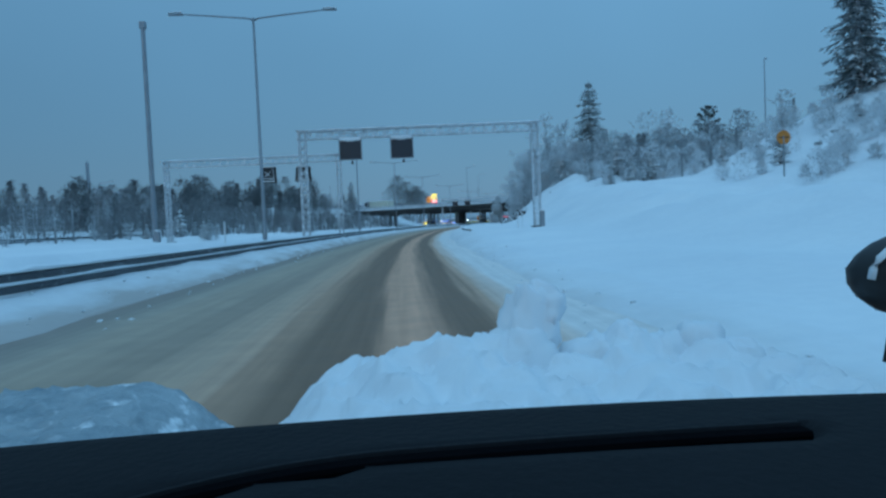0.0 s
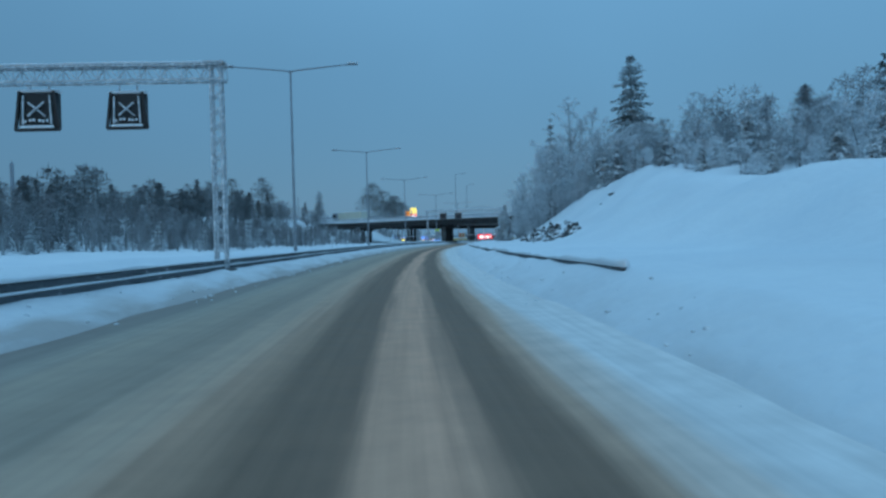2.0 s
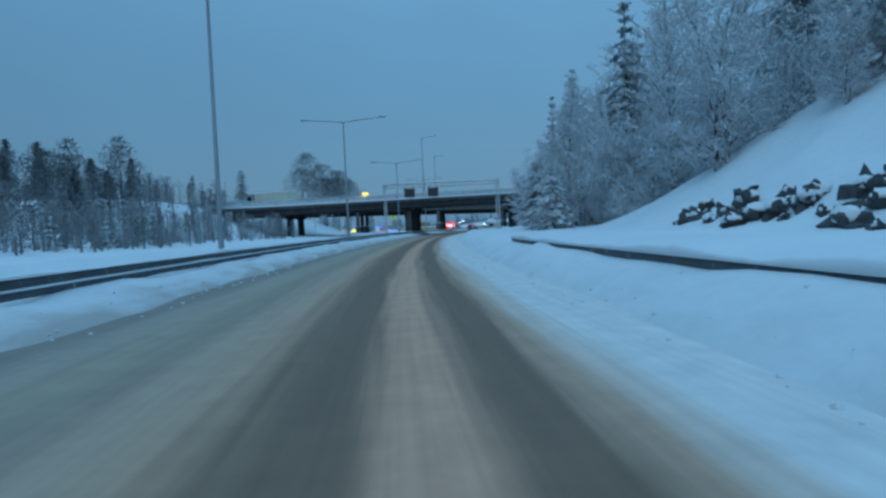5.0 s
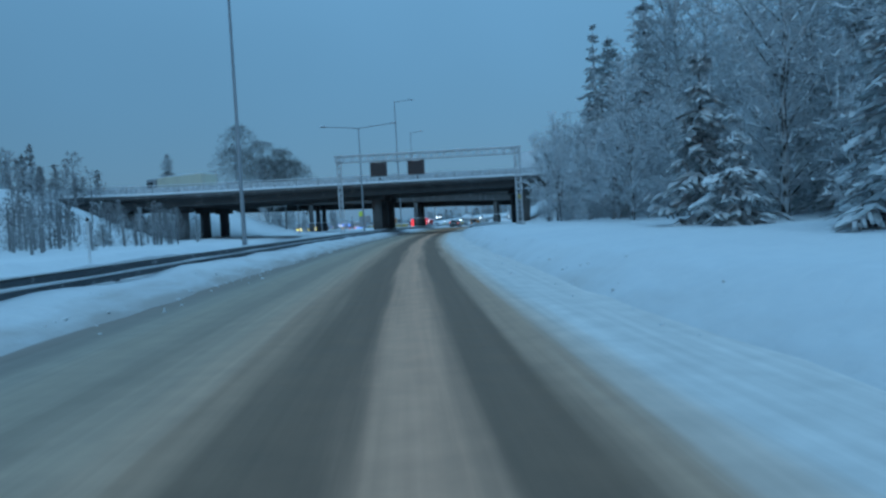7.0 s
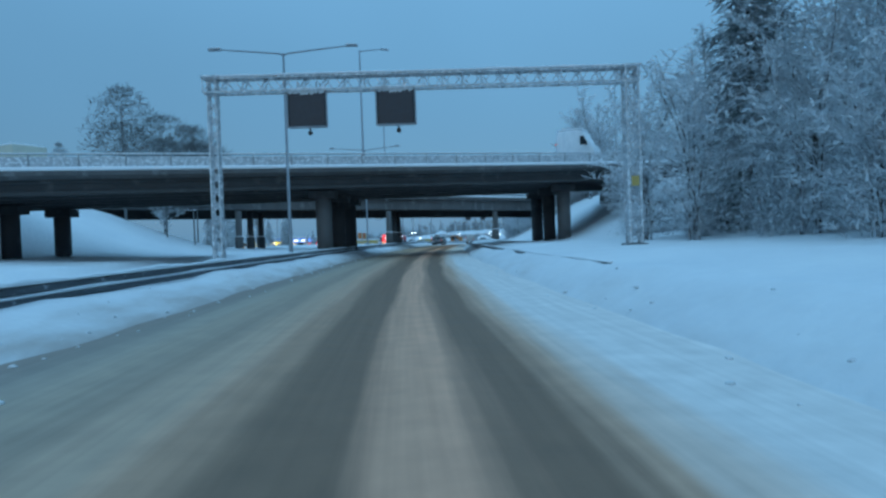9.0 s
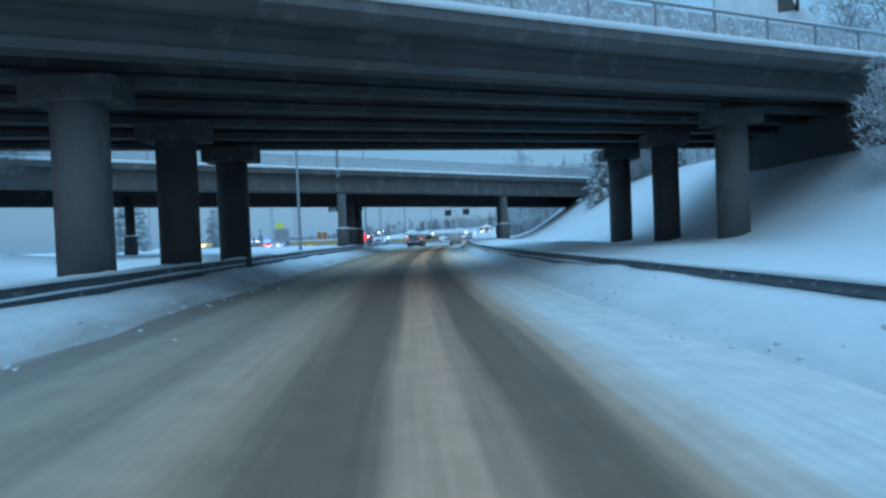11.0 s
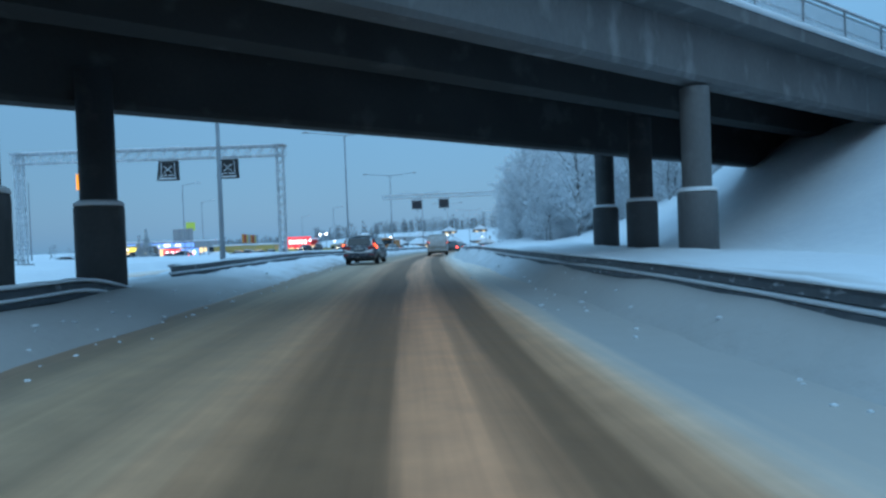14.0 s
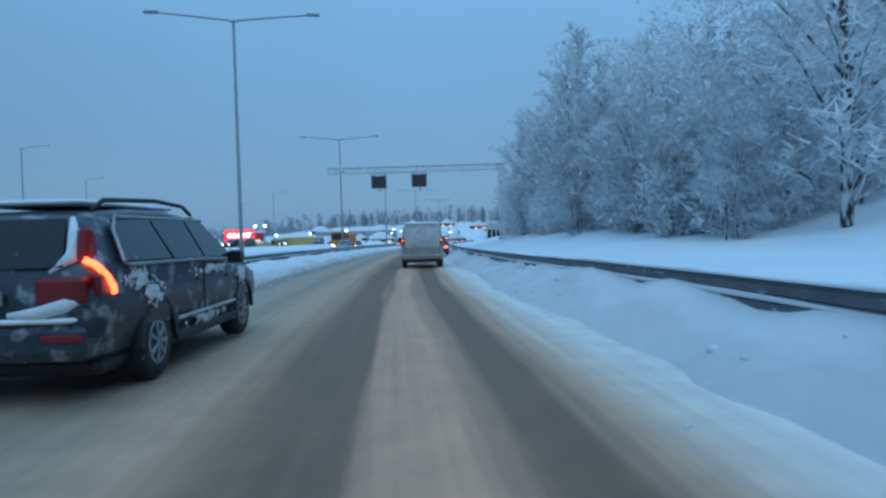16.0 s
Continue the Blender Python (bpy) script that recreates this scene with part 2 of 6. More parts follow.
# ---------------------------------------------------------------- materials
def material(name, c1, c2=None, rough=0.6, metal=0.0, scale=3.0, fine=30.0, bump=0.15, spec=0.5, stretch=None, vary=0.0, c3=None, at=0.62):
    """Two tones mixed by a broad and a fine noise, with a fine relief; c3 adds a third tone in patches."""
    m = bpy.data.materials.new(name)
    m.use_nodes = True
    n, l = m.node_tree.nodes, m.node_tree.links
    b = n["Principled BSDF"]
    c2 = c2 or tuple(x * 0.75 for x in c1)
    co = n.new("ShaderNodeTexCoord")
    mp = n.new("ShaderNodeMapping")
    mp.inputs["Scale"].default_value = stretch or (1, 1, 1)
    l.new(co.outputs["Object"], mp.inputs["Vector"])
    big = n.new("ShaderNodeTexNoise"); big.inputs["Scale"].default_value = scale; big.inputs["Detail"].default_value = 4
    small = n.new("ShaderNodeTexNoise"); small.inputs["Scale"].default_value = fine; small.inputs["Detail"].default_value = 3
    l.new(mp.outputs[0], big.inputs["Vector"]); l.new(mp.outputs[0], small.inputs["Vector"])
    s = n.new("ShaderNodeMath"); s.operation = "MULTIPLY_ADD"; s.inputs[1].default_value = 0.45
    l.new(small.outputs["Fac"], s.inputs[0]); l.new(big.outputs["Fac"], s.inputs[2])
    r = n.new("ShaderNodeMapRange"); r.inputs[1].default_value = 0.45; r.inputs[2].default_value = 1.0
    l.new(s.outputs[0], r.inputs[0])
    mx = n.new("ShaderNodeMix"); mx.data_type = "RGBA"
    mx.inputs["A"].default_value = (*c1, 1); mx.inputs["B"].default_value = (*c2, 1)
    l.new(r.outputs[0], mx.inputs["Factor"])
    out = mx.outputs["Result"]
    if c3:
        third = n.new("ShaderNodeTexNoise"); third.inputs["Scale"].default_value = scale * 2.3; third.inputs["Detail"].default_value = 6
        l.new(mp.outputs[0], third.inputs["Vector"])
        rr = n.new("ShaderNodeMapRange"); rr.inputs[1].default_value = at - 0.06; rr.inputs[2].default_value = at + 0.06
        l.new(third.outputs["Fac"], rr.inputs[0])
        m3 = n.new("ShaderNodeMix"); m3.data_type = "RGBA"; m3.inputs["B"].default_value = (*c3, 1)
        l.new(out, m3.inputs["A"]); l.new(rr.outputs[0], m3.inputs["Factor"])
        out = m3.outputs["Result"]
    if vary:
        oi = n.new("ShaderNodeObjectInfo")
        hs = n.new("ShaderNodeHueSaturation")
        vr = n.new("ShaderNodeMapRange"); vr.inputs[3].default_value = 1 - vary; vr.inputs[4].default_value = 1 + vary
        l.new(oi.outputs["Random"], vr.inputs[0]); l.new(vr.outputs[0], hs.inputs["Value"]); l.new(out, hs.inputs["Color"])
        out = hs.outputs["Color"]
    l.new(out, b.inputs["Base Color"])
    b.inputs["Roughness"].default_value, b.inputs["Metallic"].default_value = rough, metal
    b.inputs["Specular IOR Level"].default_value = spec
    if bump:
        bp = n.new("ShaderNodeBump"); bp.inputs["Strength"].default_value = bump; bp.inputs["Distance"].default_value = 0.05
        l.new(s.outputs[0], bp.inputs["Height"]); l.new(bp.outputs[0], b.inputs["Normal"])
    return m


def glow(name, colour, power):
    m = bpy.data.materials.new(name)
    m.use_nodes = True
    b = m.node_tree.nodes["Principled BSDF"]
    b.inputs["Base Color"].default_value = (*[min(1, c) * 0.6 for c in colour], 1)
    b.inputs["Emission Color"].default_value = (*colour, 1)
    b.inputs["Emission Strength"].default_value = power
    return m


SNOW = material("snow", (0.84, 0.86, 0.88), (0.76, 0.79, 0.83), rough=0.75, scale=0.5, fine=9.0, bump=0.35, spec=0.2)
SNOW_LAND = material("snow_land", (0.84, 0.86, 0.88), (0.74, 0.77, 0.81), rough=0.8, scale=0.25, fine=4.0, bump=0.5, spec=0.15)
SNOW_CRUST = material("snow_crust", (0.82, 0.84, 0.86), (0.62, 0.66, 0.70), rough=0.7, scale=2.5, fine=22, bump=0.5, spec=0.25)
ZINC = material("galvanised_steel", (0.36, 0.38, 0.40), (0.24, 0.26, 0.28), rough=0.5, metal=0.55, scale=2.0, fine=40, bump=0.08)
FROSTED = material("frosted_steel", (0.62, 0.65, 0.68), (0.34, 0.37, 0.40), rough=0.6, metal=0.1, scale=3.0, fine=18, bump=0.25, c3=(0.80, 0.83, 0.86), at=0.56)
RAIL_FROST = material("frosted_rail", (0.15, 0.17, 0.19), (0.085, 0.10, 0.115), rough=0.6, metal=0.2, scale=2.0, fine=14, bump=0.25, c3=(0.50, 0.54, 0.58), at=0.66, stretch=(1, 1, 3))
RAIL = material("rail_steel", (0.10, 0.115, 0.13), (0.055, 0.065, 0.075), rough=0.55, metal=0.3, scale=1.5, fine=20, bump=0.15, c3=(0.4, 0.43, 0.46), at=0.68)
POLE = material("pole_grey", (0.30, 0.33, 0.36), (0.22, 0.24, 0.27), rough=0.5, metal=0.3, scale=1.2, fine=25, bump=0.06)
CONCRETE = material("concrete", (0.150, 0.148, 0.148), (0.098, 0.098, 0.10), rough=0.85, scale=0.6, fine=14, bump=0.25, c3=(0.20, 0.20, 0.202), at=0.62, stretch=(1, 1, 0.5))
# darker copy of the concrete: shade below the bridges put into the colour
CONCRETE_SHADED = material("shaded_concrete", (0.085, 0.085, 0.087), (0.055, 0.055, 0.058), rough=0.85, scale=0.5, fine=12, bump=0.25, c3=(0.12, 0.12, 0.12), at=0.64)
# darkest concrete copy, holding the deep shade under the second bridge
CONCRETE_DEEP_SHADE = material("deep_shade_concrete", (0.048, 0.047, 0.047), (0.030, 0.030, 0.031), rough=0.9, scale=0.5, fine=12, bump=0.25, c3=(0.07, 0.07, 0.07), at=0.64)
BLACK = material("black_plastic", (0.012, 0.013, 0.015), (0.02, 0.021, 0.024), rough=0.55, scale=6, fine=60, bump=0.06)
DISPLAY = material("dark_display", (0.014, 0.026, 0.038), (0.024, 0.040, 0.056), rough=0.3, scale=5, fine=70, bump=0.05)
RIM_GREY = material("sign_frame_grey", (0.36, 0.39, 0.42), (0.24, 0.26, 0.29), rough=0.55, scale=4, fine=30, bump=0.1)
BARK = material("bark", (0.055, 0.048, 0.042), (0.028, 0.026, 0.024), rough=0.9, scale=3, fine=18, bump=0.5, stretch=(1, 1, 0.4), c3=(0.57, 0.60, 0.63), at=0.485)
PINE_BARK = material("pine_bark", (0.11, 0.062, 0.038), (0.05, 0.036, 0.028), rough=0.9, scale=3, fine=16, bump=0.5, stretch=(1, 1, 0.3))
TWIG = material("frosted_twigs", (0.78, 0.81, 0.84), (0.54, 0.565, 0.59), rough=0.85, scale=0.7, fine=7.0, bump=0.0, vary=0.25)
NEEDLE = material("snowy_needles", (0.13, 0.15, 0.15), (0.36, 0.385, 0.40), rough=0.8, scale=0.8, fine=6.0, bump=0.0, vary=0.3)
NEEDLE_FROST = material("frosted_needles", (0.36, 0.39, 0.40), (0.64, 0.67, 0.69), rough=0.8, scale=0.8, fine=6.0, bump=0.0, vary=0.25)
NEEDLE_DARK = material("dark_needles", (0.028, 0.040, 0.034), (0.07, 0.085, 0.08), rough=0.8, scale=0.8, fine=6.0, bump=0.0, vary=0.3)
BOUGH_SNOW = material("bough_snow", (0.85, 0.87, 0.89), (0.72, 0.75, 0.78), rough=0.8, scale=0.9, fine=7, bump=0.2, vary=0.15)
FROST_WOOD = material("frosted_far_wood", (0.48, 0.505, 0.53), (0.29, 0.31, 0.33), rough=0.9, scale=0.2, fine=1.0, bump=0.0, c3=(0.70, 0.73, 0.76), at=0.56)
# dark wood tone lightened so that the colour carries distance haze
HAZY_WOOD = material("hazy_wood", (0.105, 0.115, 0.12), (0.175, 0.19, 0.20), rough=0.9, scale=0.12, fine=0.8, bump=0.0, c3=(0.24, 0.26, 0.28), at=0.66)
MIXED_WOOD = material("frosted_scrub", (0.33, 0.35, 0.37), (0.20, 0.215, 0.23), rough=0.9, scale=0.2, fine=1.0, bump=0.0, c3=(0.50, 0.53, 0.56), at=0.58)
SCRUB = material("bare_scrub", (0.27, 0.275, 0.285), (0.17, 0.172, 0.18), rough=0.9, scale=0.15, fine=0.9, bump=0.0, c3=(0.46, 0.48, 0.50), at=0.58)
ROCK = material("rock", (0.10, 0.10, 0.105), (0.05, 0.052, 0.056), rough=0.85, scale=1.2, fine=9, bump=0.6)
RUBBER = material("tyre_rubber", (0.018, 0.018, 0.019), (0.035, 0.035, 0.036), rough=0.85, scale=5, fine=40, bump=0.2, c3=(0.30, 0.32, 0.34), at=0.70)
ALLOY = material("salted_alloy", (0.42, 0.43, 0.45), (0.25, 0.26, 0.27), rough=0.5, metal=0.5, scale=5, fine=30, bump=0.15)
GLASS_DARK = material("dark_car_glass", (0.010, 0.014, 0.018), (0.016, 0.02, 0.025), rough=0.04, scale=2, fine=20, bump=0.0, c3=(0.16, 0.19, 0.22), at=0.72)
CAR_BLUE = material("dark_salted_paint", (0.022, 0.032, 0.048), (0.065, 0.078, 0.092), rough=0.3, metal=0.3, scale=2.2, fine=24, bump=0.08, c3=(0.28, 0.31, 0.34), at=0.60)
VAN_WHITE = material("dirty_white_paint", (0.46, 0.47, 0.47), (0.32, 0.31, 0.29), rough=0.55, scale=1.2, fine=14, bump=0.1, c3=(0.22, 0.20, 0.17), at=0.66)
TAIL_RED = glow("tail_light_red", (1.0, 0.10, 0.08), 3.5)
TAIL_HOT = glow("brake_strip", (1.0, 0.10, 0.03), 4.2)
LENS_RED = material("red_lens", (0.30, 0.012, 0.014), (0.16, 0.008, 0.01), rough=0.3, scale=4, fine=30, bump=0.05)
HEAD = glow("head_light", (1.0, 0.86, 0.55), 7.0)
LAMP_WHITE = glow("cold_lamp", (0.85, 0.95, 1.0), 5.0)
SIGN_YELLOW = glow("lit_yellow_sign", (1.0, 0.78, 0.08), 1.6)
SIGN_RED = glow("lit_red_sign", (0.95, 0.05, 0.06), 1.0)
SIGN_ORANGE = glow("lit_orange_sign", (1.0, 0.33, 0.02), 0.9)
SIGN_BLUE = glow("lit_blue_sign", (0.15, 0.35, 1.0), 1.0)
SIGN_GREEN = glow("lit_green_sign", (0.55, 0.8, 0.12), 0.12)
WARM_WINDOW = glow("warm_window", (1.0, 0.70, 0.32), 0.9)
LETTER_WHITE = glow("lit_white_bars", (1.0, 0.95, 0.9), 1.6)
WALL_GREY = material("pale_cladding", (0.36, 0.38, 0.40), (0.27, 0.29, 0.31), rough=0.7, scale=0.3, fine=3, bump=0.1, vary=0.2)
WALL_BROWN = material("brown_cladding", (0.20, 0.13, 0.09), (0.13, 0.09, 0.07), rough=0.75, scale=0.3, fine=3, bump=0.1)
PAINT_MIX = material("car_paint", (0.10, 0.11, 0.12), (0.06, 0.065, 0.07), rough=0.4, metal=0.2, scale=1, fine=12, bump=0.0, vary=0.7)
PAINT_RED = material("red_panel_paint", (0.42, 0.03, 0.03), (0.30, 0.025, 0.025), rough=0.5, scale=0.8, fine=8, bump=0.05)
PAINT_ORANGE = material("orange_paint", (0.62, 0.22, 0.03), (0.45, 0.17, 0.04), rough=0.55, scale=1, fine=10, bump=0.05)
PAINT_YELLOW = material("yellow_paint", (0.52, 0.38, 0.10), (0.42, 0.32, 0.12), rough=0.6, scale=0.6, fine=6, bump=0.05)


INFILL = material("wire_infill", (0.55, 0.58, 0.61), (0.45, 0.48, 0.51), rough=.8, scale=3, fine=30, bump=.1)
INFILL.node_tree.nodes["Principled BSDF"].inputs["Alpha"].default_value = 0.4


def road_material():
    """Wet brown slush with darker wheel tracks; the bands follow the width of the road (UV x, in metres). Their
    red-brown tone also stands in for headlight warmth.
    """
    m = bpy.data.materials.new("slushy_road")
    m.use_nodes = True
    n, l = m.node_tree.nodes, m.node_tree.links
    b = n["Principled BSDF"]
    uv = n.new("ShaderNodeUVMap"); uv.uv_map = "plan"
    mp = n.new("ShaderNodeMapping"); mp.inputs["Scale"].default_value = (1.0, 0.035, 1.0)
    l.new(uv.outputs[0], mp.inputs["Vector"])
    streak = n.new("ShaderNodeTexNoise"); streak.inputs["Scale"].default_value = 3.2; streak.inputs["Detail"].default_value = 5
    l.new(mp.outputs[0], streak.inputs["Vector"])
    grit = n.new("ShaderNodeTexNoise"); grit.inputs["Scale"].default_value = 2.2; grit.inputs["Detail"].default_value = 6
    l.new(uv.outputs[0], grit.inputs["Vector"])
    sep = n.new("ShaderNodeSeparateXYZ"); l.new(uv.outputs[0], sep.inputs[0])
    j = n.new("ShaderNodeMath"); j.operation = "MULTIPLY_ADD"; j.inputs[1].default_value = 0.6
    l.new(streak.outputs["Fac"], j.inputs[0]); l.new(sep.outputs["X"], j.inputs[2])
    fac = n.new("ShaderNodeMapRange"); fac.inputs[1].default_value = -5.65; fac.inputs[2].default_value = 5.35
    l.new(j.outputs[0], fac.inputs[0])
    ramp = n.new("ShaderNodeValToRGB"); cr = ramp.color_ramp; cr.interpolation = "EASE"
    # reds raised above plain slush brown: headlight warmth put into the colour
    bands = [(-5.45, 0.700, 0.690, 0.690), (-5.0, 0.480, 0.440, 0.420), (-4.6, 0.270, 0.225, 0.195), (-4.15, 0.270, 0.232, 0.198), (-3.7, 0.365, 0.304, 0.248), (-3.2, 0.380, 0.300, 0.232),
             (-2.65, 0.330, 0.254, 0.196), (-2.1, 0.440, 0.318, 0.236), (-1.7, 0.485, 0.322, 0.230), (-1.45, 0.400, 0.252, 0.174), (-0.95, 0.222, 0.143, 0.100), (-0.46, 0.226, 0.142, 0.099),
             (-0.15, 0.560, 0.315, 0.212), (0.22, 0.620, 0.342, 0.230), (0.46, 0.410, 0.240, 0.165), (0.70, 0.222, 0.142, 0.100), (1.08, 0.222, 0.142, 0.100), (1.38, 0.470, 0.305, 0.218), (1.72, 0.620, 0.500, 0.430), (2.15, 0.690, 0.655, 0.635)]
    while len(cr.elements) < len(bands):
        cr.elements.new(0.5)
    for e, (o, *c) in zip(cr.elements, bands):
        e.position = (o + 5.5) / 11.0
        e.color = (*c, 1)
    l.new(fac.outputs[0], ramp.inputs[0])
    gr = n.new("ShaderNodeMapRange"); gr.inputs[1].default_value = 0.3; gr.inputs[2].default_value = 0.7; gr.inputs[3].default_value = 1.0; gr.inputs[4].default_value = 1.19
    l.new(grit.outputs["Fac"], gr.inputs[0])
    mul = n.new("ShaderNodeMix"); mul.data_type = "RGBA"; mul.blend_type = "MULTIPLY"; mul.inputs["Factor"].default_value = 1.0
    l.new(ramp.outputs[0], mul.inputs["A"]); l.new(gr.outputs[0], mul.inputs["B"])
    mp2 = n.new("ShaderNodeMapping"); mp2.inputs["Scale"].default_value = (1.0, 0.02, 1.0)
    l.new(uv.outputs[0], mp2.inputs["Vector"])
    trail = n.new("ShaderNodeTexNoise"); trail.inputs["Scale"].default_value = 9.0; trail.inputs["Detail"].default_value = 4
    l.new(mp2.outputs[0], trail.inputs["Vector"])
    tr = n.new("ShaderNodeMapRange"); tr.inputs[1].default_value = 0.3; tr.inputs[2].default_value = 0.7; tr.inputs[3].default_value = 0.92; tr.inputs[4].default_value = 1.07
    l.new(trail.outputs["Fac"], tr.inputs[0])
    mul2 = n.new("ShaderNodeMix"); mul2.data_type = "RGBA"; mul2.blend_type = "MULTIPLY"; mul2.inputs["Factor"].default_value = 1.0
    l.new(mul.outputs["Result"], mul2.inputs["A"]); l.new(tr.outputs[0], mul2.inputs["B"])
    # warmer, browner multiplier from s = 194 on, weaker past s = 272
    warm_start = n.new("ShaderNodeMapRange"); warm_start.inputs[1].default_value = 194.0; warm_start.inputs[2].default_value = 230.0
    l.new(sep.outputs["Y"], warm_start.inputs[0])
    warm_tint = n.new("ShaderNodeMix"); warm_tint.data_type = "RGBA"; warm_tint.blend_type = "MULTIPLY"; warm_tint.inputs["B"].default_value = (1.15, 0.905, 0.71, 1)
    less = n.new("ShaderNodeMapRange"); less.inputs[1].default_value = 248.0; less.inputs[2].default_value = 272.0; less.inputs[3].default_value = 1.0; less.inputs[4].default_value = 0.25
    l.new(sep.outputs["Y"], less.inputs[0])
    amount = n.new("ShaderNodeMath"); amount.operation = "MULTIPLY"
    l.new(warm_start.outputs[0], amount.inputs[0]); l.new(less.outputs[0], amount.inputs[1])
    l.new(amount.outputs[0], warm_tint.inputs["Factor"]); l.new(mul2.outputs["Result"], warm_tint.inputs["A"])
    under = None
    for source, a, e in ((sep.outputs["Y"], 229.0, 238.0), (sep.outputs["Y"], 258.0, 249.0), (j.outputs[0], 1.5, 2.0)):
        r = n.new("ShaderNodeMapRange"); r.inputs[1].default_value, r.inputs[2].default_value = a, e
        l.new(source, r.inputs[0])
        if under is None:
            under = r.outputs[0]
        else:
            k = n.new("ShaderNodeMath"); k.operation = "MULTIPLY"
            l.new(under, k.inputs[0]); l.new(r.outputs[0], k.inputs[1])
            under = k.outputs[0]
    slush = n.new("ShaderNodeMix"); slush.data_type = "RGBA"; slush.inputs["B"].default_value = (0.43, 0.395, 0.37, 1)
    l.new(under, slush.inputs["Factor"]); l.new(warm_tint.outputs["Result"], slush.inputs["A"])
    l.new(slush.outputs["Result"], b.inputs["Base Color"])
    rg = n.new("ShaderNodeMapRange"); rg.inputs[3].default_value = 0.5; rg.inputs[4].default_value = 0.8
    l.new(grit.outputs["Fac"], rg.inputs[0]); l.new(rg.outputs[0], b.inputs["Roughness"])
    b.inputs["Specular IOR Level"].default_value = 0.12
    bp = n.new("ShaderNodeBump"); bp.inputs["Strength"].default_value = 0.35; bp.inputs["Distance"].default_value = 0.03
    l.new(grit.outputs["Fac"], bp.inputs["Height"]); l.new(bp.outputs[0], b.inputs["Normal"])
    return m


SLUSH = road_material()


def verge_material():
    """Fresh snow; along both road edges it is greyed by patchy spray (UV x is the offset from the lane, in metres)."""
    m = SNOW_LAND.copy()
    m.name = "snow_with_spray"
    n, l = m.node_tree.nodes, m.node_tree.links
    b = n["Principled BSDF"]
    relief = n["Bump"]
    relief.inputs["Strength"].default_value, relief.inputs["Distance"].default_value = 0.9, 0.10
    clean = b.inputs["Base Color"].links[0].from_socket
    uv = n.new("ShaderNodeUVMap"); uv.uv_map = "plan"
    mp = n.new("ShaderNodeMapping"); mp.inputs["Scale"].default_value = (1.0, 0.3, 1.0)
    l.new(uv.outputs[0], mp.inputs["Vector"])
    spots = n.new("ShaderNodeTexNoise"); spots.inputs["Scale"].default_value = 1.6; spots.inputs["Detail"].default_value = 6
    l.new(mp.outputs[0], spots.inputs["Vector"])
    sep = n.new("ShaderNodeSeparateXYZ"); l.new(uv.outputs[0], sep.inputs[0])
    j = n.new("ShaderNodeMath"); j.operation = "MULTIPLY_ADD"; j.inputs[1].default_value = 2.2
    l.new(spots.outputs["Fac"], j.inputs[0]); l.new(sep.outputs["X"], j.inputs[2])
    fac = n.new("ShaderNodeMapRange"); fac.inputs[1].default_value = -8.9; fac.inputs[2].default_value = 7.1
    l.new(j.outputs[0], fac.inputs[0])
    ramp = n.new("ShaderNodeValToRGB"); cr = ramp.color_ramp
    bands = [(-6.9, 0.0), (-6.0, 0.22), (-5.5, 0.55), (-5.1, 0.95), (2.4, 0.5), (2.8, 0.28), (3.3, 0.12), (4.2, 0.0)]
    while len(cr.elements) < len(bands):
        cr.elements.new(0.5)
    for e, (o, k) in zip(cr.elements, bands):
        e.position = (o + 10.0) / 16.0
        e.color = (k, k, k, 1)
    l.new(fac.outputs[0], ramp.inputs[0])
    mx = n.new("ShaderNodeMix"); mx.data_type = "RGBA"; mx.inputs["B"].default_value = (0.47, 0.425, 0.40, 1)
    l.new(ramp.outputs[0], mx.inputs["Factor"]); l.new(clean, mx.inputs["A"])
    # no fresh snow falls below the second bridge: grey slush on the shoulder there
    def span(source, a, e):
        r = n.new("ShaderNodeMapRange"); r.inputs[1].default_value, r.inputs[2].default_value = a, e
        l.new(source, r.inputs[0])
        return r.outputs[0]
    sides = n.new("ShaderNodeMath"); sides.operation = "MAXIMUM"
    l.new(span(sep.outputs["X"], 1.0, 1.6), sides.inputs[0]); l.new(span(sep.outputs["X"], -4.4, -4.9), sides.inputs[1])
    grey = None
    for f in (span(sep.outputs["Y"], 229.0, 238.0), span(sep.outputs["Y"], 258.0, 249.0), sides.outputs[0], span(j.outputs[0], 5.6, 4.4), span(j.outputs[0], -7.0, -5.9)):
        if grey is not None:
            k = n.new("ShaderNodeMath"); k.operation = "MULTIPLY"
            l.new(grey, k.inputs[0]); l.new(f, k.inputs[1])
            f = k.outputs[0]
        grey = f
    part_of = n.new("ShaderNodeMath"); part_of.operation = "MULTIPLY"; part_of.inputs[1].default_value = 0.85
    l.new(grey, part_of.inputs[0])
    slushy = n.new("ShaderNodeMix"); slushy.data_type = "RGBA"; slushy.inputs["B"].default_value = (0.42, 0.385, 0.36, 1)
    l.new(part_of.outputs[0], slushy.inputs["Factor"]); l.new(mx.outputs["Result"], slushy.inputs["A"])
    l.new(slushy.outputs["Result"], b.inputs["Base Color"])
    return m


SNOW_VERGE = verge_material()

# ---------------------------------------------------------------- ground and carriageways
def steps(*runs):
    out = []
    for a, b, d in runs:
        k = max(1, round((b - a) / d))
        out += [a + (b - a) * i / k for i in range(k)]
    return out + [runs[-1][1]]


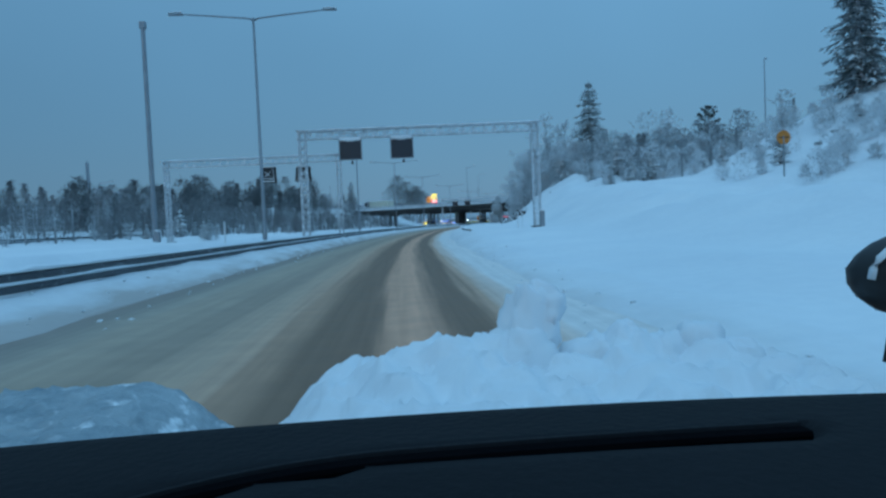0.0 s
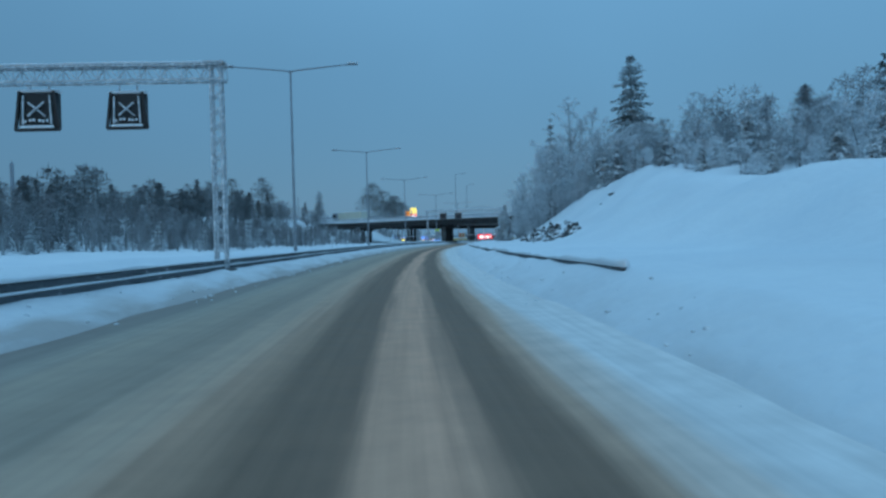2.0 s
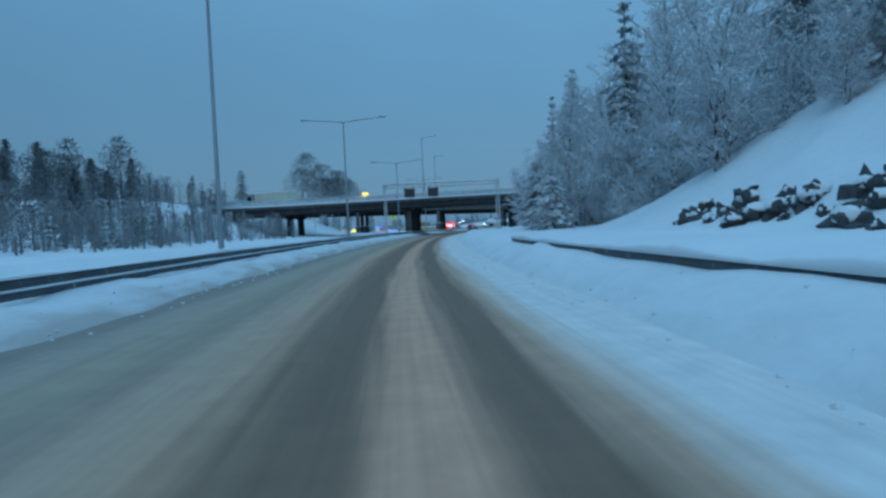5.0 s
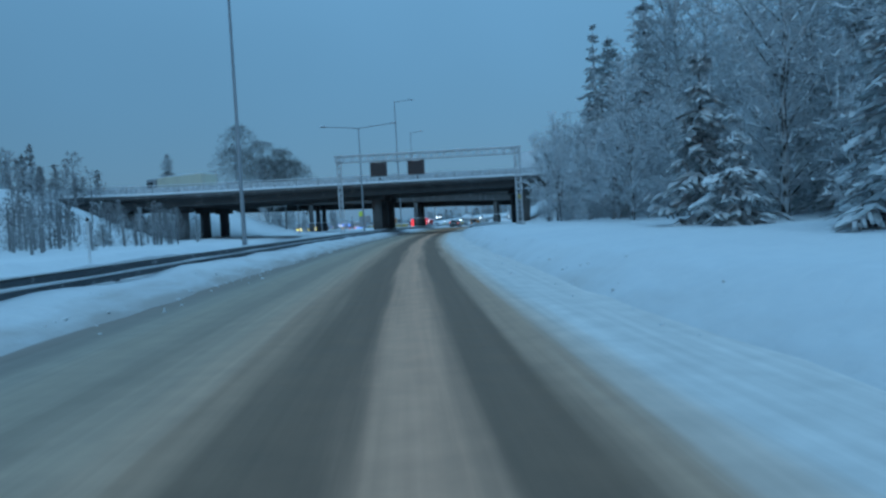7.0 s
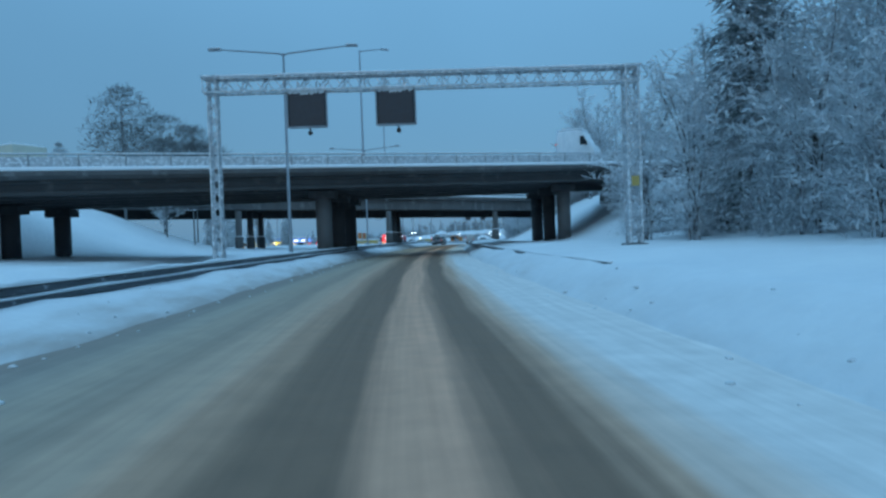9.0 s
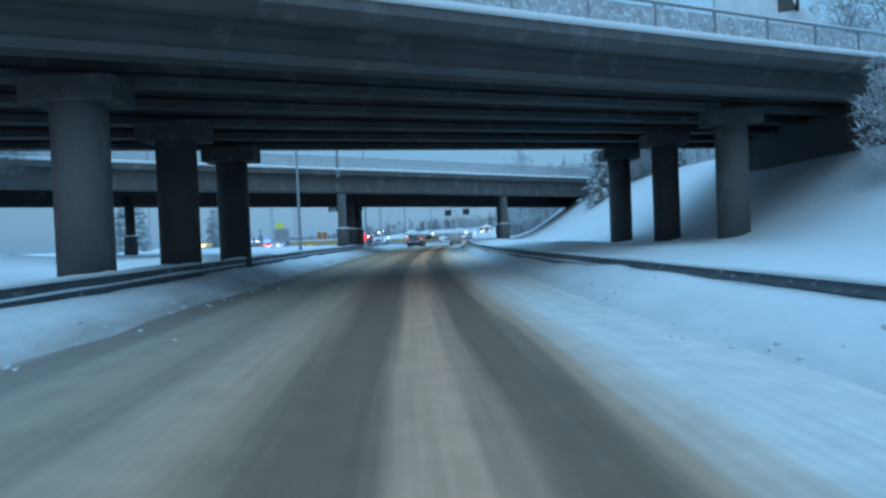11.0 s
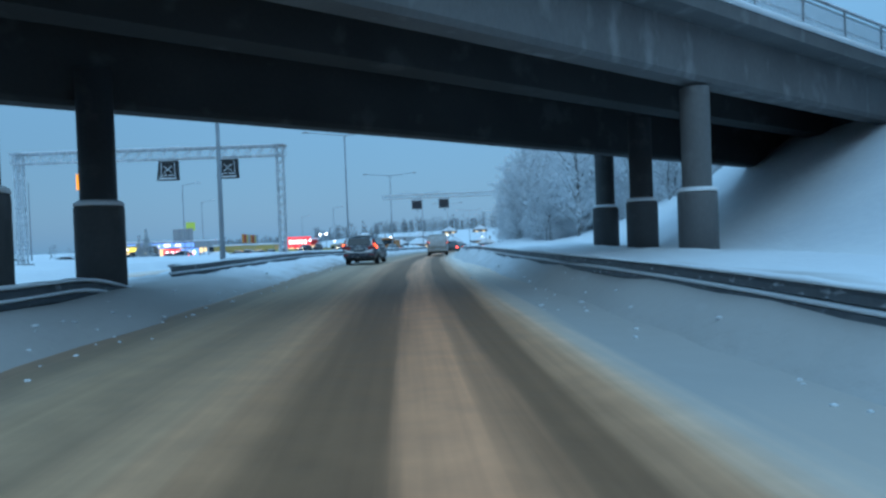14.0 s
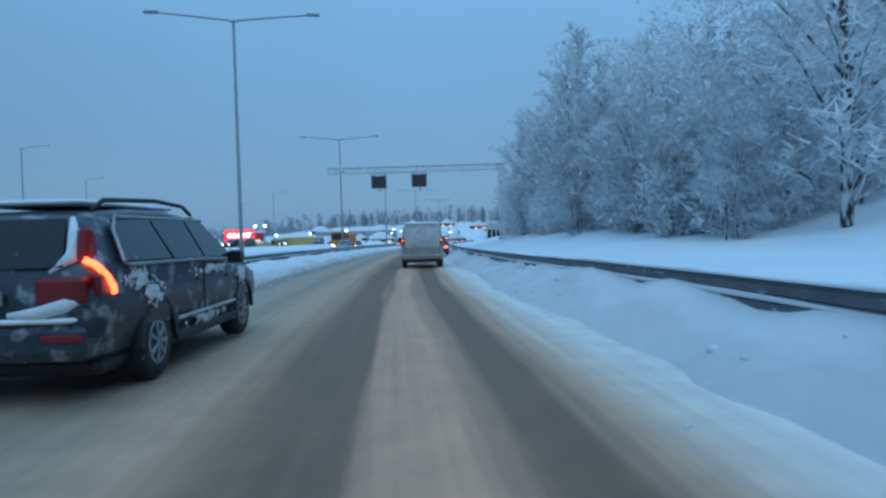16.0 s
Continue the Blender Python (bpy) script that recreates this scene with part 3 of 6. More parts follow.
def sheet(ss, oo, z):
    sh = Shape()
    n = len(oo)
    v = [tuple(P(s, o, z(s, o))) for s in ss for o in oo]
    f = [(i * n + j, i * n + j + 1, (i + 1) * n + j + 1, (i + 1) * n + j) for i in range(len(ss) - 1) for j in range(n - 1)]
    sh.v, sh.f = v, f
    return sh


ss = [-2500, -1200, -600, -300, -150, -90] + steps((-60, -30, 5), (-30, 254, 1.2), (254, 300, .5), (300, 345, 1.2), (345, 520, 6)) + [540, 555, 570, 585, 600, 615, 630, 645, 680, 750, 1000, 1500, 2200, 3200]
oo = [-2500, -1300, -700, -400, -250, -170, -120, -95] + steps((-78, -46, 4), (-46, -28, 1.2), (-28, -18.6, 1.6), (-18.6, -17, 0.3), (-17, -10, 2.0), (-10, -3.6, 0.22),
     (-3.6, 1.4, 1.0), (1.4, 7, 0.22), (7, 24, 0.7), (24, 66, 3.5)) + [85, 120, 180, 300, 480]
ground = structure("ground", sheet(ss, oo, height), SNOW_VERGE, "deep fresh snow over verges, banks and fields", "ground", soft=True)
uv = ground.data.uv_layers.new(name="plan")
plan = [(o, s) for s in ss for o in oo]
uv.data.foreach_set("uv", [c for p in ground.data.polygons for i in p.vertices for c in plan[i]])


def carriageway(name, o0, o1, sign, shift, label):
    def wander(s, u):
        """How far the wheel tracks stray from the middle of the lane."""
        k = 0.50 - 0.10 * smooth(18, 40, s) - 0.33 * smooth(74, 116, s) - 0.13 * smooth(140, 168, s) + 0.05 * smooth(168, 200, s)
        return k * smooth(-4.0, -2.4, u)

    rs = steps((-60, 350, 2.5), (350, 520, 8)) + [700, 1000]
    ro = steps((o0, o1, 0.3))

    def z(s, o):
        u = sign * (o - shift)
        u -= wander(s, u)
        rut = -0.022 * (math.exp(-((u + 0.85) / 0.4) ** 2) + math.exp(-((u - 0.6) / 0.35) ** 2) + 0.7 * math.exp(-((u + 3.1) / 0.5) ** 2))
        return rut + 0.004 * wob(s, o, 0.4, 4)
    sh = sheet(rs, ro, z)
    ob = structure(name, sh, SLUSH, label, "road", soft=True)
    uv = ob.data.uv_layers.new(name="plan")
    plan = [(sign * (o - shift) - wander(s, sign * (o - shift)), s) for s in rs for o in ro]
    uv.data.foreach_set("uv", [c for p in ob.data.polygons for i in p.vertices for c in plan[i]])
    return ob


carriageway("road", -5.7, 3.6, 1, 0.0, "wet slush road with dark wheel tracks, its brown warmed as by headlights")
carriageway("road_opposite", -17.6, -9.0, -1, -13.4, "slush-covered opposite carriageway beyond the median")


# slush ridges thrown up along both edges of the road
def slush(name, o_mid, wide, count, label, seed):
    rng = random.Random(seed)
    sh = Shape()
    for i in range(count):
        s = rng.uniform(-8, 330)
        o = o_mid + rng.gauss(0, wide)
        if s > 200 and o > 0:
            o -= 0.5 * smooth(200, 270, s)
        r = rng.uniform(0.012, 0.042) * (1.4 if rng.random() < 0.05 else 1)
        p = P(s, o, max(0.0, height(s, o)) + r * 0.2)
        sh.lump(p.x, p.y, p.z, r * rng.uniform(0.8, 1.6), r * rng.uniform(0.8, 1.6), r * 0.7, seed=i * 0.37, n=5, rows=3, rough=0.5)
    ob = tagged(part(name, sh, SNOW_CRUST, None, "", True), label, "slush clods", "", "stuff")
    return ob


slush("slush_clods", 3.0, 0.45, 600, "loose dirty snow clods along the road edge", 3)
slush("slush_clods", -5.25, 0.50, 1000, "loose dirty snow clods along the median edge", 4)


# ---------------------------------------------------------------- guard rails
def guard_rail(s0, s1, at, rise, label, side=1, rail=RAIL, snowy=1.0):
    """A W-beam rail on posts; at(s) gives its offset, side=1 when the road lies to its left."""
    def lift(s):
        return rise(s) if callable(rise) else rise
    rg = thing("guard_rail", Matrix(), label, "guard rail", "guard rails along the road")
    ring = [(0, .40), (-.05, .45), (-.05, .52), (.02, .57), (-.05, .62), (-.05, .69), (0, .75), (.03, .75), (-.02, .69), (-.02, .62), (.05, .57), (-.02, .52), (-.02, .45), (.03, .40)]
    st = steps((s0, s1, 2.0))
    beam = Shape()
    beam.sweep([[P(s, at(s) + side * d, lift(s) + z) for d, z in ring] for s in st])
    part("beam", beam, rail, rg)
    cap, fill = Shape(), Shape()
    fine = steps((s0, s1, 0.5))
    if snowy > 0:
        rows, rows2 = [], []
        for s in fine:
            h = 0.10 * snowy * max(0.12, 0.75 + 0.9 * wob(s, at(s), 0.35, 6) + 0.5 * wob(s, 0, 1.7, 8))
            rows.append([P(s, at(s) + side * d, lift(s) + z) for d, z in ((-.075, .745), (-.06, .745 + h * .7), (0, .75 + h), (.06, .745 + h * .7), (.075, .745))])
            h2 = 0.055 * max(0.0, 0.55 + 1.2 * wob(s, 3, 0.3, 12))
            rows2.append([P(s, at(s) + side * d, lift(s) + z) for d, z in ((-.04, .535), (-.06 - h2 * .3, .545 + h2 * .5), (-.045, .56 + h2), (0.01, .60))])
        cap.sweep(rows, closed=True)
        fill.sweep(rows2, closed=True)
        part("snow_cap", cap, SNOW, rg, "snow lying on the rail", True)
        part("snow_ledge", fill, SNOW, rg, "snow caught in the rail's groove", True)
    post = Shape().box(-.05, .05, -.06, .06, -0.5, .70).mesh("post", rail)
    s = s0 + 1.0
    while s < s1:
        ob = part("post", post, rail, rg)
        ob.matrix_world = F(s, at(s) + side * 0.11, lift(s))
        s += 4.0
    return rg


guard_rail(-20, 249.5, lambda s: -6.45 - 0.35 * smooth(60, 180, s), lambda s: 0.02 - 0.55 * smooth(245, 249.5, s), "dark steel guard rail with snow along the median", side=-1)
guard_rail(251, 520, lambda s: -7.2, 0.05, "dark steel guard rail with snow past the bridge", side=-1)
guard_rail(46, 112, right_rail, -0.06, "guard rail almost buried in ploughed snow", side=1, snowy=1.6)
guard_rail(166, 420, right_rail, lambda s: -0.14 + 0.04 * smooth(176, 196, s) + 0.13 * smooth(232, 244, s), "steel guard rail plastered with snow below the bridges", side=1, rail=RAIL_FROST, snowy=.6)
guard_rail(12, 84, lambda s: -31.0 - 0.06 * s, 0.7, "snowy guard rail of the slip road", side=-1)


# ---------------------------------------------------------------- bridges
def bridge(kind):
    one = kind == 1
    b = thing("road_bridge", Matrix(), "grey concrete beam bridge with snowy railing over the motorway" if one
              else "grey concrete box-edge bridge with snowy railing over the motorway", "bridge", "bridges over the motorway")
    s0, k = (198.9, 0.49) if one else (243.8, 0.66)
    depth = 15.5 if one else 9.9
    lo, hi = -78.0, 46.0

    def top(o):
        return 6.5 + 0.03 * max(o, -30) if one else 7.1 - (0.02 if o > 0 else 0.011) * max(min(o, 20), -35)

    def Q(o, d, z):
        p = P(s0 + k * o + d, o, top(o) + z)
        p.z -= drop(s0 + k * o + d)
        return p
    line = steps((lo, hi, 2.0))

    def run(name, ring, mat, label="", a=None, e=None, soft=False):
        return part(name, Shape().sweep([[Q(o, d, z) for d, z in ring] for o in line if (a is None or o >= a) and (e is None or o <= e)]), mat, b, label, soft)
    run("deck", [(0, 0), (0, -.28 if one else -.40), (.45, -.46), (depth - .45, -.46), (depth, -.32), (depth, 0)], CONCRETE, "weathered concrete deck slab")
    if one:
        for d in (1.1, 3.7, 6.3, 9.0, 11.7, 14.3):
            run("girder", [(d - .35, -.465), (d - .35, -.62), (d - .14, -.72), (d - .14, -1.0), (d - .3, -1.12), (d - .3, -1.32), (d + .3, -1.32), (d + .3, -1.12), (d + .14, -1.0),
                           (d + .14, -.72), (d + .35, -.62), (d + .35, -.465)], CONCRETE_SHADED)
    else:
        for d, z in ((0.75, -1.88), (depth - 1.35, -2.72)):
            run("girder", [(d, -.47), (d - .05, z + .12), (d + .05, z), (d + .75, z), (d + .8, z + .12), (d + .8, -.47)], CONCRETE if d < 1 else CONCRETE_DEEP_SHADE, "smooth concrete edge girder")
        # thin dark sheet below the slab paints the shade of the underside
        run("soffit", [(1.6, -.464), (1.6, -.49), (depth - 1.4, -.49), (depth - 1.4, -.464)], CONCRETE_DEEP_SHADE, "underside of the deck with its shade in the colour")
        run("girder", [(5.2, -.495), (5.2, -1.6), (6.3, -1.6), (6.3, -.495)], CONCRETE_DEEP_SHADE)
    run("edge_snow", [(-.05, -.03), (-.07, .09), (.1, .22), (.45, .20), (.55, .005), (.2, .005)], SNOW, "snow along the deck's edge", soft=True)
    run("edge_snow", [(depth + .05, -.03), (depth + .05, .09), (depth - .1, .2), (depth - .45, .18), (depth - .55, .005)], SNOW, "", soft=True)
    run("roadway", [(.9, .004), (.9, .10), (depth - .9, .10), (depth - .9, .004)], SNOW_CRUST, "packed snow on the bridge road")
    # railings
    rh = 0.95 if one else 1.1
    for d in (.22, depth - .22):
        rail = part("railing", Shape().sweep([[Q(o, d + x, z) for x, z in ((-.03, rh - .05), (-.03, rh), (.03, rh), (.03, rh - .05))] for o in line]), ZINC, b)
        for zz in ((.30, .48, .66) if one else (.45,)):
            part("rail_bar", Shape().sweep([[Q(o, d + x, zz + z) for x, z in ((-.012, -.02), (-.012, .02), (.012, .02), (.012, -.02))] for o in line]), FROSTED, rail)
        part("snow_cap", Shape().sweep([[Q(o, d + x, rh + z) for x, z in ((-.04, 0.0), (-.03, .05), (.0, .07), (.03, .05), (.04, 0.0))] for o in line]), SNOW, rail, "", True)
        if not one:
            part("rail_bar", Shape().sweep([[Q(o, d + x, rh - .17 + z) for x, z in ((-.02, -.025), (-.02, .025), (.02, .025), (.02, -.025))] for o in line]), ZINC, rail)
            part("mesh_panel", Shape().sweep([[Q(o, d + x, z) for x, z in ((-.004, .20), (-.004, rh - .22), (.004, rh - .22), (.004, .20))] for o in line]), INFILL, rail, "fine frosted wire infill")
        if one:
            part("mesh_panel", Shape().sweep([[Q(o, d + x, z) for x, z in ((-.006, .12), (-.006, .80), (.006, .80), (.006, .12))] for o in line]), FROSTED, rail, "frosted wire infill")
        pw = .035 if one else .022
        post = Shape().box(-pw, pw, -.04, .04, 0, rh - .02).mesh("rail_post", ZINC)
        o = -44.0
        while o < 30:
            p = Q(o, d, 0)
            ob = part("rail_post", post, ZINC, rail)
            ob.matrix_world = pose(p.x, p.y, p.z, 0, 0, -math.degrees(heading(s0 + k * o)))
            o += 2.2
    # columns in rows along the road, and the end walls
    if one:
        rows = [(188.8, -27.25, 5.5, .1), (198.4, -7.45, 5.3, .12), (207.9, 11.35, 5.4, -.5)]
    else:
        rows = [(228.7, -24.0, 3.9, 0), (239.4, -7.45, 3.9, .1), (249.5, 6.95, 4.4, .05)]
    for s, o, gap, side in rows:
        for i in range(3):
            a, e = s + gap * i, o + side * i
            zt = top(e) - (1.34 if one else 1.97)
            zb = max(height(a, e), -0.1) - 0.4
            r = .57 if one else .37
            prof = [(r, zb), (r, zt - .02)] if one else [(.50, zb), (.50, 2.2), (.48, 2.27), (r, 2.28), (r, zt - .02)]
            # columns behind the front one take the concrete darkened for shade
            col = part("column", Shape().lathe(prof, 18), CONCRETE if i == 0 else CONCRETE_SHADED, b, "round concrete column", True)
            p = P(a, e)
            col.matrix_world = pose(p.x, p.y, 0, 0, 0, -math.degrees(heading(a)))
            if one:
                cap = Shape().box(-.95, .95, -.62, .62, zt - .55, zt - .006, c=.04)
                cp = part("column_cap", cap, CONCRETE_SHADED, col)
            else:
                part("collar_snow", Shape().lathe([(.51, 2.275), (.48, 2.35), (.40, 2.39), (.37, 2.35)], 18), SNOW, col, "", True)
    for o, dirn in ((17.5, 1), (-39.5, -1)) if one else ((17.8, 1), (-41.0, -1)):
        rings = []
        for q in (o, o + dirn * 1.0):
            rings.append([Q(q, d, z) for d, z in ((.5, -.47), (.5, -5.5), (depth - .5, -5.5), (depth - .5, -.47))])
        part("abutment", Shape().sweep(rings), CONCRETE_SHADED, b, "concrete end wall")
    return b


bridge(1)
bridge(2)


# ---------------------------------------------------------------- street lamps
def street_lamp(m, h=11.6, reach=3.5, label="tall grey double-arm street lamp in the snowy median", double=True):
    st = thing("street_lamp", m, label, "street lamp", "lamps along the median")
    part("pole", Shape().tube([(0, 0, -.5), (0, 0, 1.2), (0, 0, 1.25), (0, 0, h)], [.115, .11, .095, .055], 10), POLE, st, "", True)
    part("base", Shape().lathe([(.19, -.4), (.19, .12), (.13, .2)], 10), POLE, st)
    for sx in ((-1, 1) if double else (1,)):
        part("arm", Shape().tube([(0, 0, h - .12), (sx * .25, 0, h - .02), (sx * reach * .6, 0, h + .16), (sx * reach, 0, h + .28)], [.05, .045, .04, .032], 8), POLE, st, "", True)
        head = Shape().box(-.12, .12, -.36, .36, -.045, .05, c=.04, top=(.03, .08))
        lu = part("luminaire", head, POLE, st, "flat lamp head")
        lu.matrix_local = pose(sx * (reach + .22), 0, h + .29, 0, -sx * 5, 90)
        part("snow_cap", Shape().box(-.10, .10, -.33, .33, .052, .10, c=.03), SNOW, lu, "", True)
    return st


lamp = street_lamp(F(-4.0, -7.0, .05))
for s, o in ((32.7, -6.95), (73.7, -7.3), (110.2, -7.5), (146.8, -7.6), (187.4, -7.4), (226.3, -8.2), (259.7, -8.35), (296.2, -8.3), (333, -8.6), (370, -8.6), (407, -8.6), (444, -8.6), (481, -8.6)):
    copy_thing(lamp, F(s, o, .4 if s > 250 else .05, 6 if s > 250 else 0))
bl = street_lamp(F(238.9, -7.6, 7.0, 35), 11.0, 2.0, "grey street lamp standing on the bridge edge", False)
copy_thing(bl, F(211.8, -6.2, 6.2, 30) @ Matrix.Scale(1.14, 4))
copy_thing(bl, F(224.5, 19.9, 6.4, 5))
copy_thing(bl, F(222.0, -34.0, 6.0, 30))
copy_thing(bl, F(86.5, 43.5, 9.5, 60))
for s, o, h in ((40, -62, 12), (75, -70, 12), (120, -66, 12), (165, -58, 12), (330, -40, 12), (360, -52, 12), (395, -36, 12), (430, -60, 12)):
    copy_thing(bl, F(s, o, 0.6, 20))
mast = thing("lighting_mast", F(56.8, -22.6, .5), "thick grey lattice-like mast beside the gantry", "mast")
part("pole", Shape().tube([(0, 0, -.5), (0, 0, 9), (0, 0, 18.5)], [.22, .20, .17], 8), POLE, mast)
part("head", Shape().box(-.26, .26, -.22, .22, 18.4, 19.0, c=.05), POLE, mast)
for s, o, h in ((238, -176, 33), (120, -150, 24), (60, -120, 17), (330, -120, 24), (300, -150, 26), (420, -150, 25)):
    chim = thing("far_mast", F(s, o, 0), "slim grey mast far off above the trees", "mast", "far masts")
    part("shaft", Shape().tube([(0, 0, -1), (0, 0, h)], [.9 if h > 30 else .28, .7 if h > 30 else .12], 8), POLE, chim)
    part("tip", Shape().tube([(0, 0, h), (0, 0, h + 1.5)], [.2, .05], 6), POLE, chim)


# ---------------------------------------------------------------- sign gantries
def lattice(sh, a, b, w, h, bays, chord=.075, web=.035):
    """Four chords from a to b with zigzag webs on all sides."""
    a, b = Vector(a), Vector(b)
    d = (b - a).normalized()
    x = d.cross(Vector((0, 0, 1)) if abs(d.z) < 0.9 else Vector((0, 1, 0))).normalized() * (w / 2)
    y = d.cross(x).normalized() * (h / 2)
    cs = [x + y, x - y, -x - y, y - x]
    for c in cs:
        sh.bar(a + c, b + c, chord, chord)
    for i in range(bays):
        p, q, r = (a.lerp(b, i / bays), a.lerp(b, (i + .5) / bays), a.lerp(b, (i + 1) / bays))
        for j in range(4):
            c, e = cs[j], cs[(j + 1) % 4]
            sh.bar(p + c, q + e, web, web)
            sh.bar(q + e, r + c, web, web)
    for i in range(bays + 1):
        p = a.lerp(b, i / bays)
        for j in range(4):
            sh.bar(p + cs[j], p + cs[(j + 1) % 4], web, web)
    return sh


def gantry(s, o0, o1, zb, label, slim=.5, web=.035, slim_left=None, arm=False):
    g = thing("sign_gantry", F(s, o0, 0), label, "gantry", "sign gantries over the carriageways")
    inv = F(s, o0, 0).inverted()
    end = inv @ (F(s, o0, 0) @ Vector((o1 - o0, 0, 0)))
    w = end.x
    for x, o in ((0, o0), (w, o1))[1 if arm else 0:]:
        z0 = max(height(s, o), 0) - .3
        k = slim_left if slim_left and x == 0 else slim
        leg = part("leg", lattice(Shape(), (x, 0, z0), (x, 0, zb + .55), k, k, 14, .08 if k > .4 else .065, web), FROSTED, g, "snow-plastered lattice leg")
        part("foot", Shape().box(x - .42, x + .42, -.42, .42, z0 - .1, z0 + .35, c=.05), CONCRETE, leg)
        part("cap", Shape().box(x - .36, x + .36, -.34, .34, zb + .56, zb + .64, c=.02), FROSTED, leg)
    part("truss", lattice(Shape(), (-.3, 0, zb + .28), (w + .3, 0, zb + .28), .5, .52, 22, .07, web * .85), FROSTED, g, "snow-plastered lattice beam")
    cap = Shape()
    rows = []
    for i in range(61):
        x = -.32 + (w + .64) * i / 60
        t = .05 + .06 * max(0, .6 + wob(x, s, .8, 2))
        rows.append([Vector((x, y, zb + .58 + z)) for y, z in ((-.32, 0), (-.30, t * .7), (-.1, t), (.12, t * .95), (.30, t * .7), (.32, 0))])
    cap.sweep(rows)
    part("snow_cap", cap, SNOW, g, "ridge of snow on the beam", True)
    return g


def lane_sign(m, back=False):
    n = thing("lane_control_sign", m, "dark square lane-control sign seen from its ribbed snowy back" if back
              else "blank dark lane-control sign with pale frame and snow", "traffic sign", "lane control signs")
    part("housing", Shape().box(-.72, .72, .04, .34, .05, 1.40, c=.05), BLACK, n)
    if not back:
        part("display", Shape().box(-.66, .66, -.006, .036, .09, 1.32, c=.01), DISPLAY, n, "switched-off matrix display")
        fr = Shape()
        fr.box(-.76, -.70, -.03, .045, .02, 1.44, c=.012).box(.70, .76, -.03, .045, .02, 1.44, c=.012)
        fr.box(-.698, .698, -.03, .045, .02, .075, c=.012)
        part("frame", fr, RIM_GREY, n, "pale grey frame")
        sn = Shape()
        rng = random.Random(9)
        for i in range(26):
            x = -.66 + 1.32 * (i + rng.random() * .6) / 26
            hgt = rng.uniform(.05, .17) * (1 - .5 * abs(x))
            sn.box(x - .045, x + .045, -.045, -.012, 1.38 - hgt, 1.45, c=.012)
        tagged(part("stuck_snow", sn, SNOW, n, "snow stuck to the upper face", True), "", "", "", "stuff")
        part("sensor_stem", Shape().tube([(.08, .1, .05), (.08, .1, -.10)], .03, 8), BLACK, n)
        part("sensor", Shape().lathe([(.05, -.24), (.085, -.20), (.085, -.12), (.04, -.08)], 10, pose(.08, .1, 0)), BLACK, n, "", True)
    else:
        fr = Shape()
        fr.bar((-.8, .0, 0), (-.62, .0, 1.44), .09, .09).bar((.8, .0, 0), (.62, .0, 1.44), .09, .09).bar((-.8, 0, 0), (.8, 0, 0), .10, .10)
        part("rear_frame", fr, BLACK, n)
        for x in (-.52, .52):
            part("upright", Shape().bar((x, -.03, .2), (x * .92, -.03, 1.28), .06, .05), FROSTED, n, "frosted upright")
        for a, b in ((.50, 1.02), (1.02, .50)):
            part("brace", Shape().bar((-.3, -.03 if a > b else -.09, a), (.3, -.03 if a > b else -.09, b), .08, .05), FROSTED, n, "frosted diagonal brace")
        sn = Shape()
        for i in range(6):
            sn.lump(-.42 + .16 * i + .1 * wob(i, 1, .9), -.03, .30 + .2 * abs(wob(i, 5, .7)), .06, .03, .06, seed=i, n=6, rows=4)
        sn.box(-.62, .62, -.08, -.01, .06, .16, c=.03)
        tagged(part("stuck_snow", sn, SNOW, n, "snow stuck to the back", True), "", "", "", "stuff")
    part("snow_cap", Shape().box(-.74, .74, -.02, .36, 1.402, 1.50, c=.05), SNOW, n, "", True)
    for x in (-.35, .35):
        part("bracket", Shape().bar((x, .2, 1.38), (x, .2, 1.75), .06, .06), FROSTED, n)
    return n


gantry(44.0, -6.95, 8.5, 7.15, "snow-plastered lattice sign gantry across two lanes", .42)
g2 = gantry(176.2, -7.7, 8.0, 6.95, "snow-plastered lattice sign gantry before the bridge", .46, .035, .30)
part("marker_plate", Shape().box(15.56, 15.86, -.30, -.27, 3.0, 3.38, c=.01), PAINT_YELLOW, g2, "small yellow plate on the leg")
gantry(329.7, -9.0, 7.9, 8.05, "far snow-plastered cantilever sign gantry", arm=True)
gantry(57.2, -21.5, -6.55, 7.0, "lattice sign gantry over the opposite carriageway", .34, .024)
gantry(269.6, -22.5, -8.05, 6.27, "lattice sign gantry over the opposite lanes past the bridges", .34, .022)
sg = lane_sign(F(43.7, -3.75, 5.66))
for s, o, z in ((43.5, -.35, 5.62), (176.0, -4.2, 5.55), (176.0, -.9, 5.55), (329.5, -4.25, 6.45), (329.5, -.25, 6.5)):
    copy_thing(sg, F(s, o, z))
sb = lane_sign(F(57.2, -12.7, 5.42) @ Matrix.Scale(.93, 4), True)
for s, o, z, k in ((57.2, -9.65, 5.42, .93), (269.4, -14.2, 5.12, .8), (269.4, -10.9, 5.12, .8)):
    copy_thing(sb, F(s, o, z) @ Matrix.Scale(k, 4))

# roadside cabinet, delineators and the round orange sign
cab = thing("control_cabinet", F(43.6, 8.75, 0) @ Matrix.Diagonal((.6, .6, .8, 1)), "grey roadside control cabinet beside the gantry leg", "cabinet")
part("body", Shape().box(-.25, .25, -.3, .3, .9, 2.25, c=.03), POLE, cab)
part("door", Shape().box(-.21, .21, -.325, -.302, .96, 2.19, c=.008), POLE, cab)
part("plinth", Shape().box(-.2, .2, -.22, .22, -.2, .898), ZINC, cab)
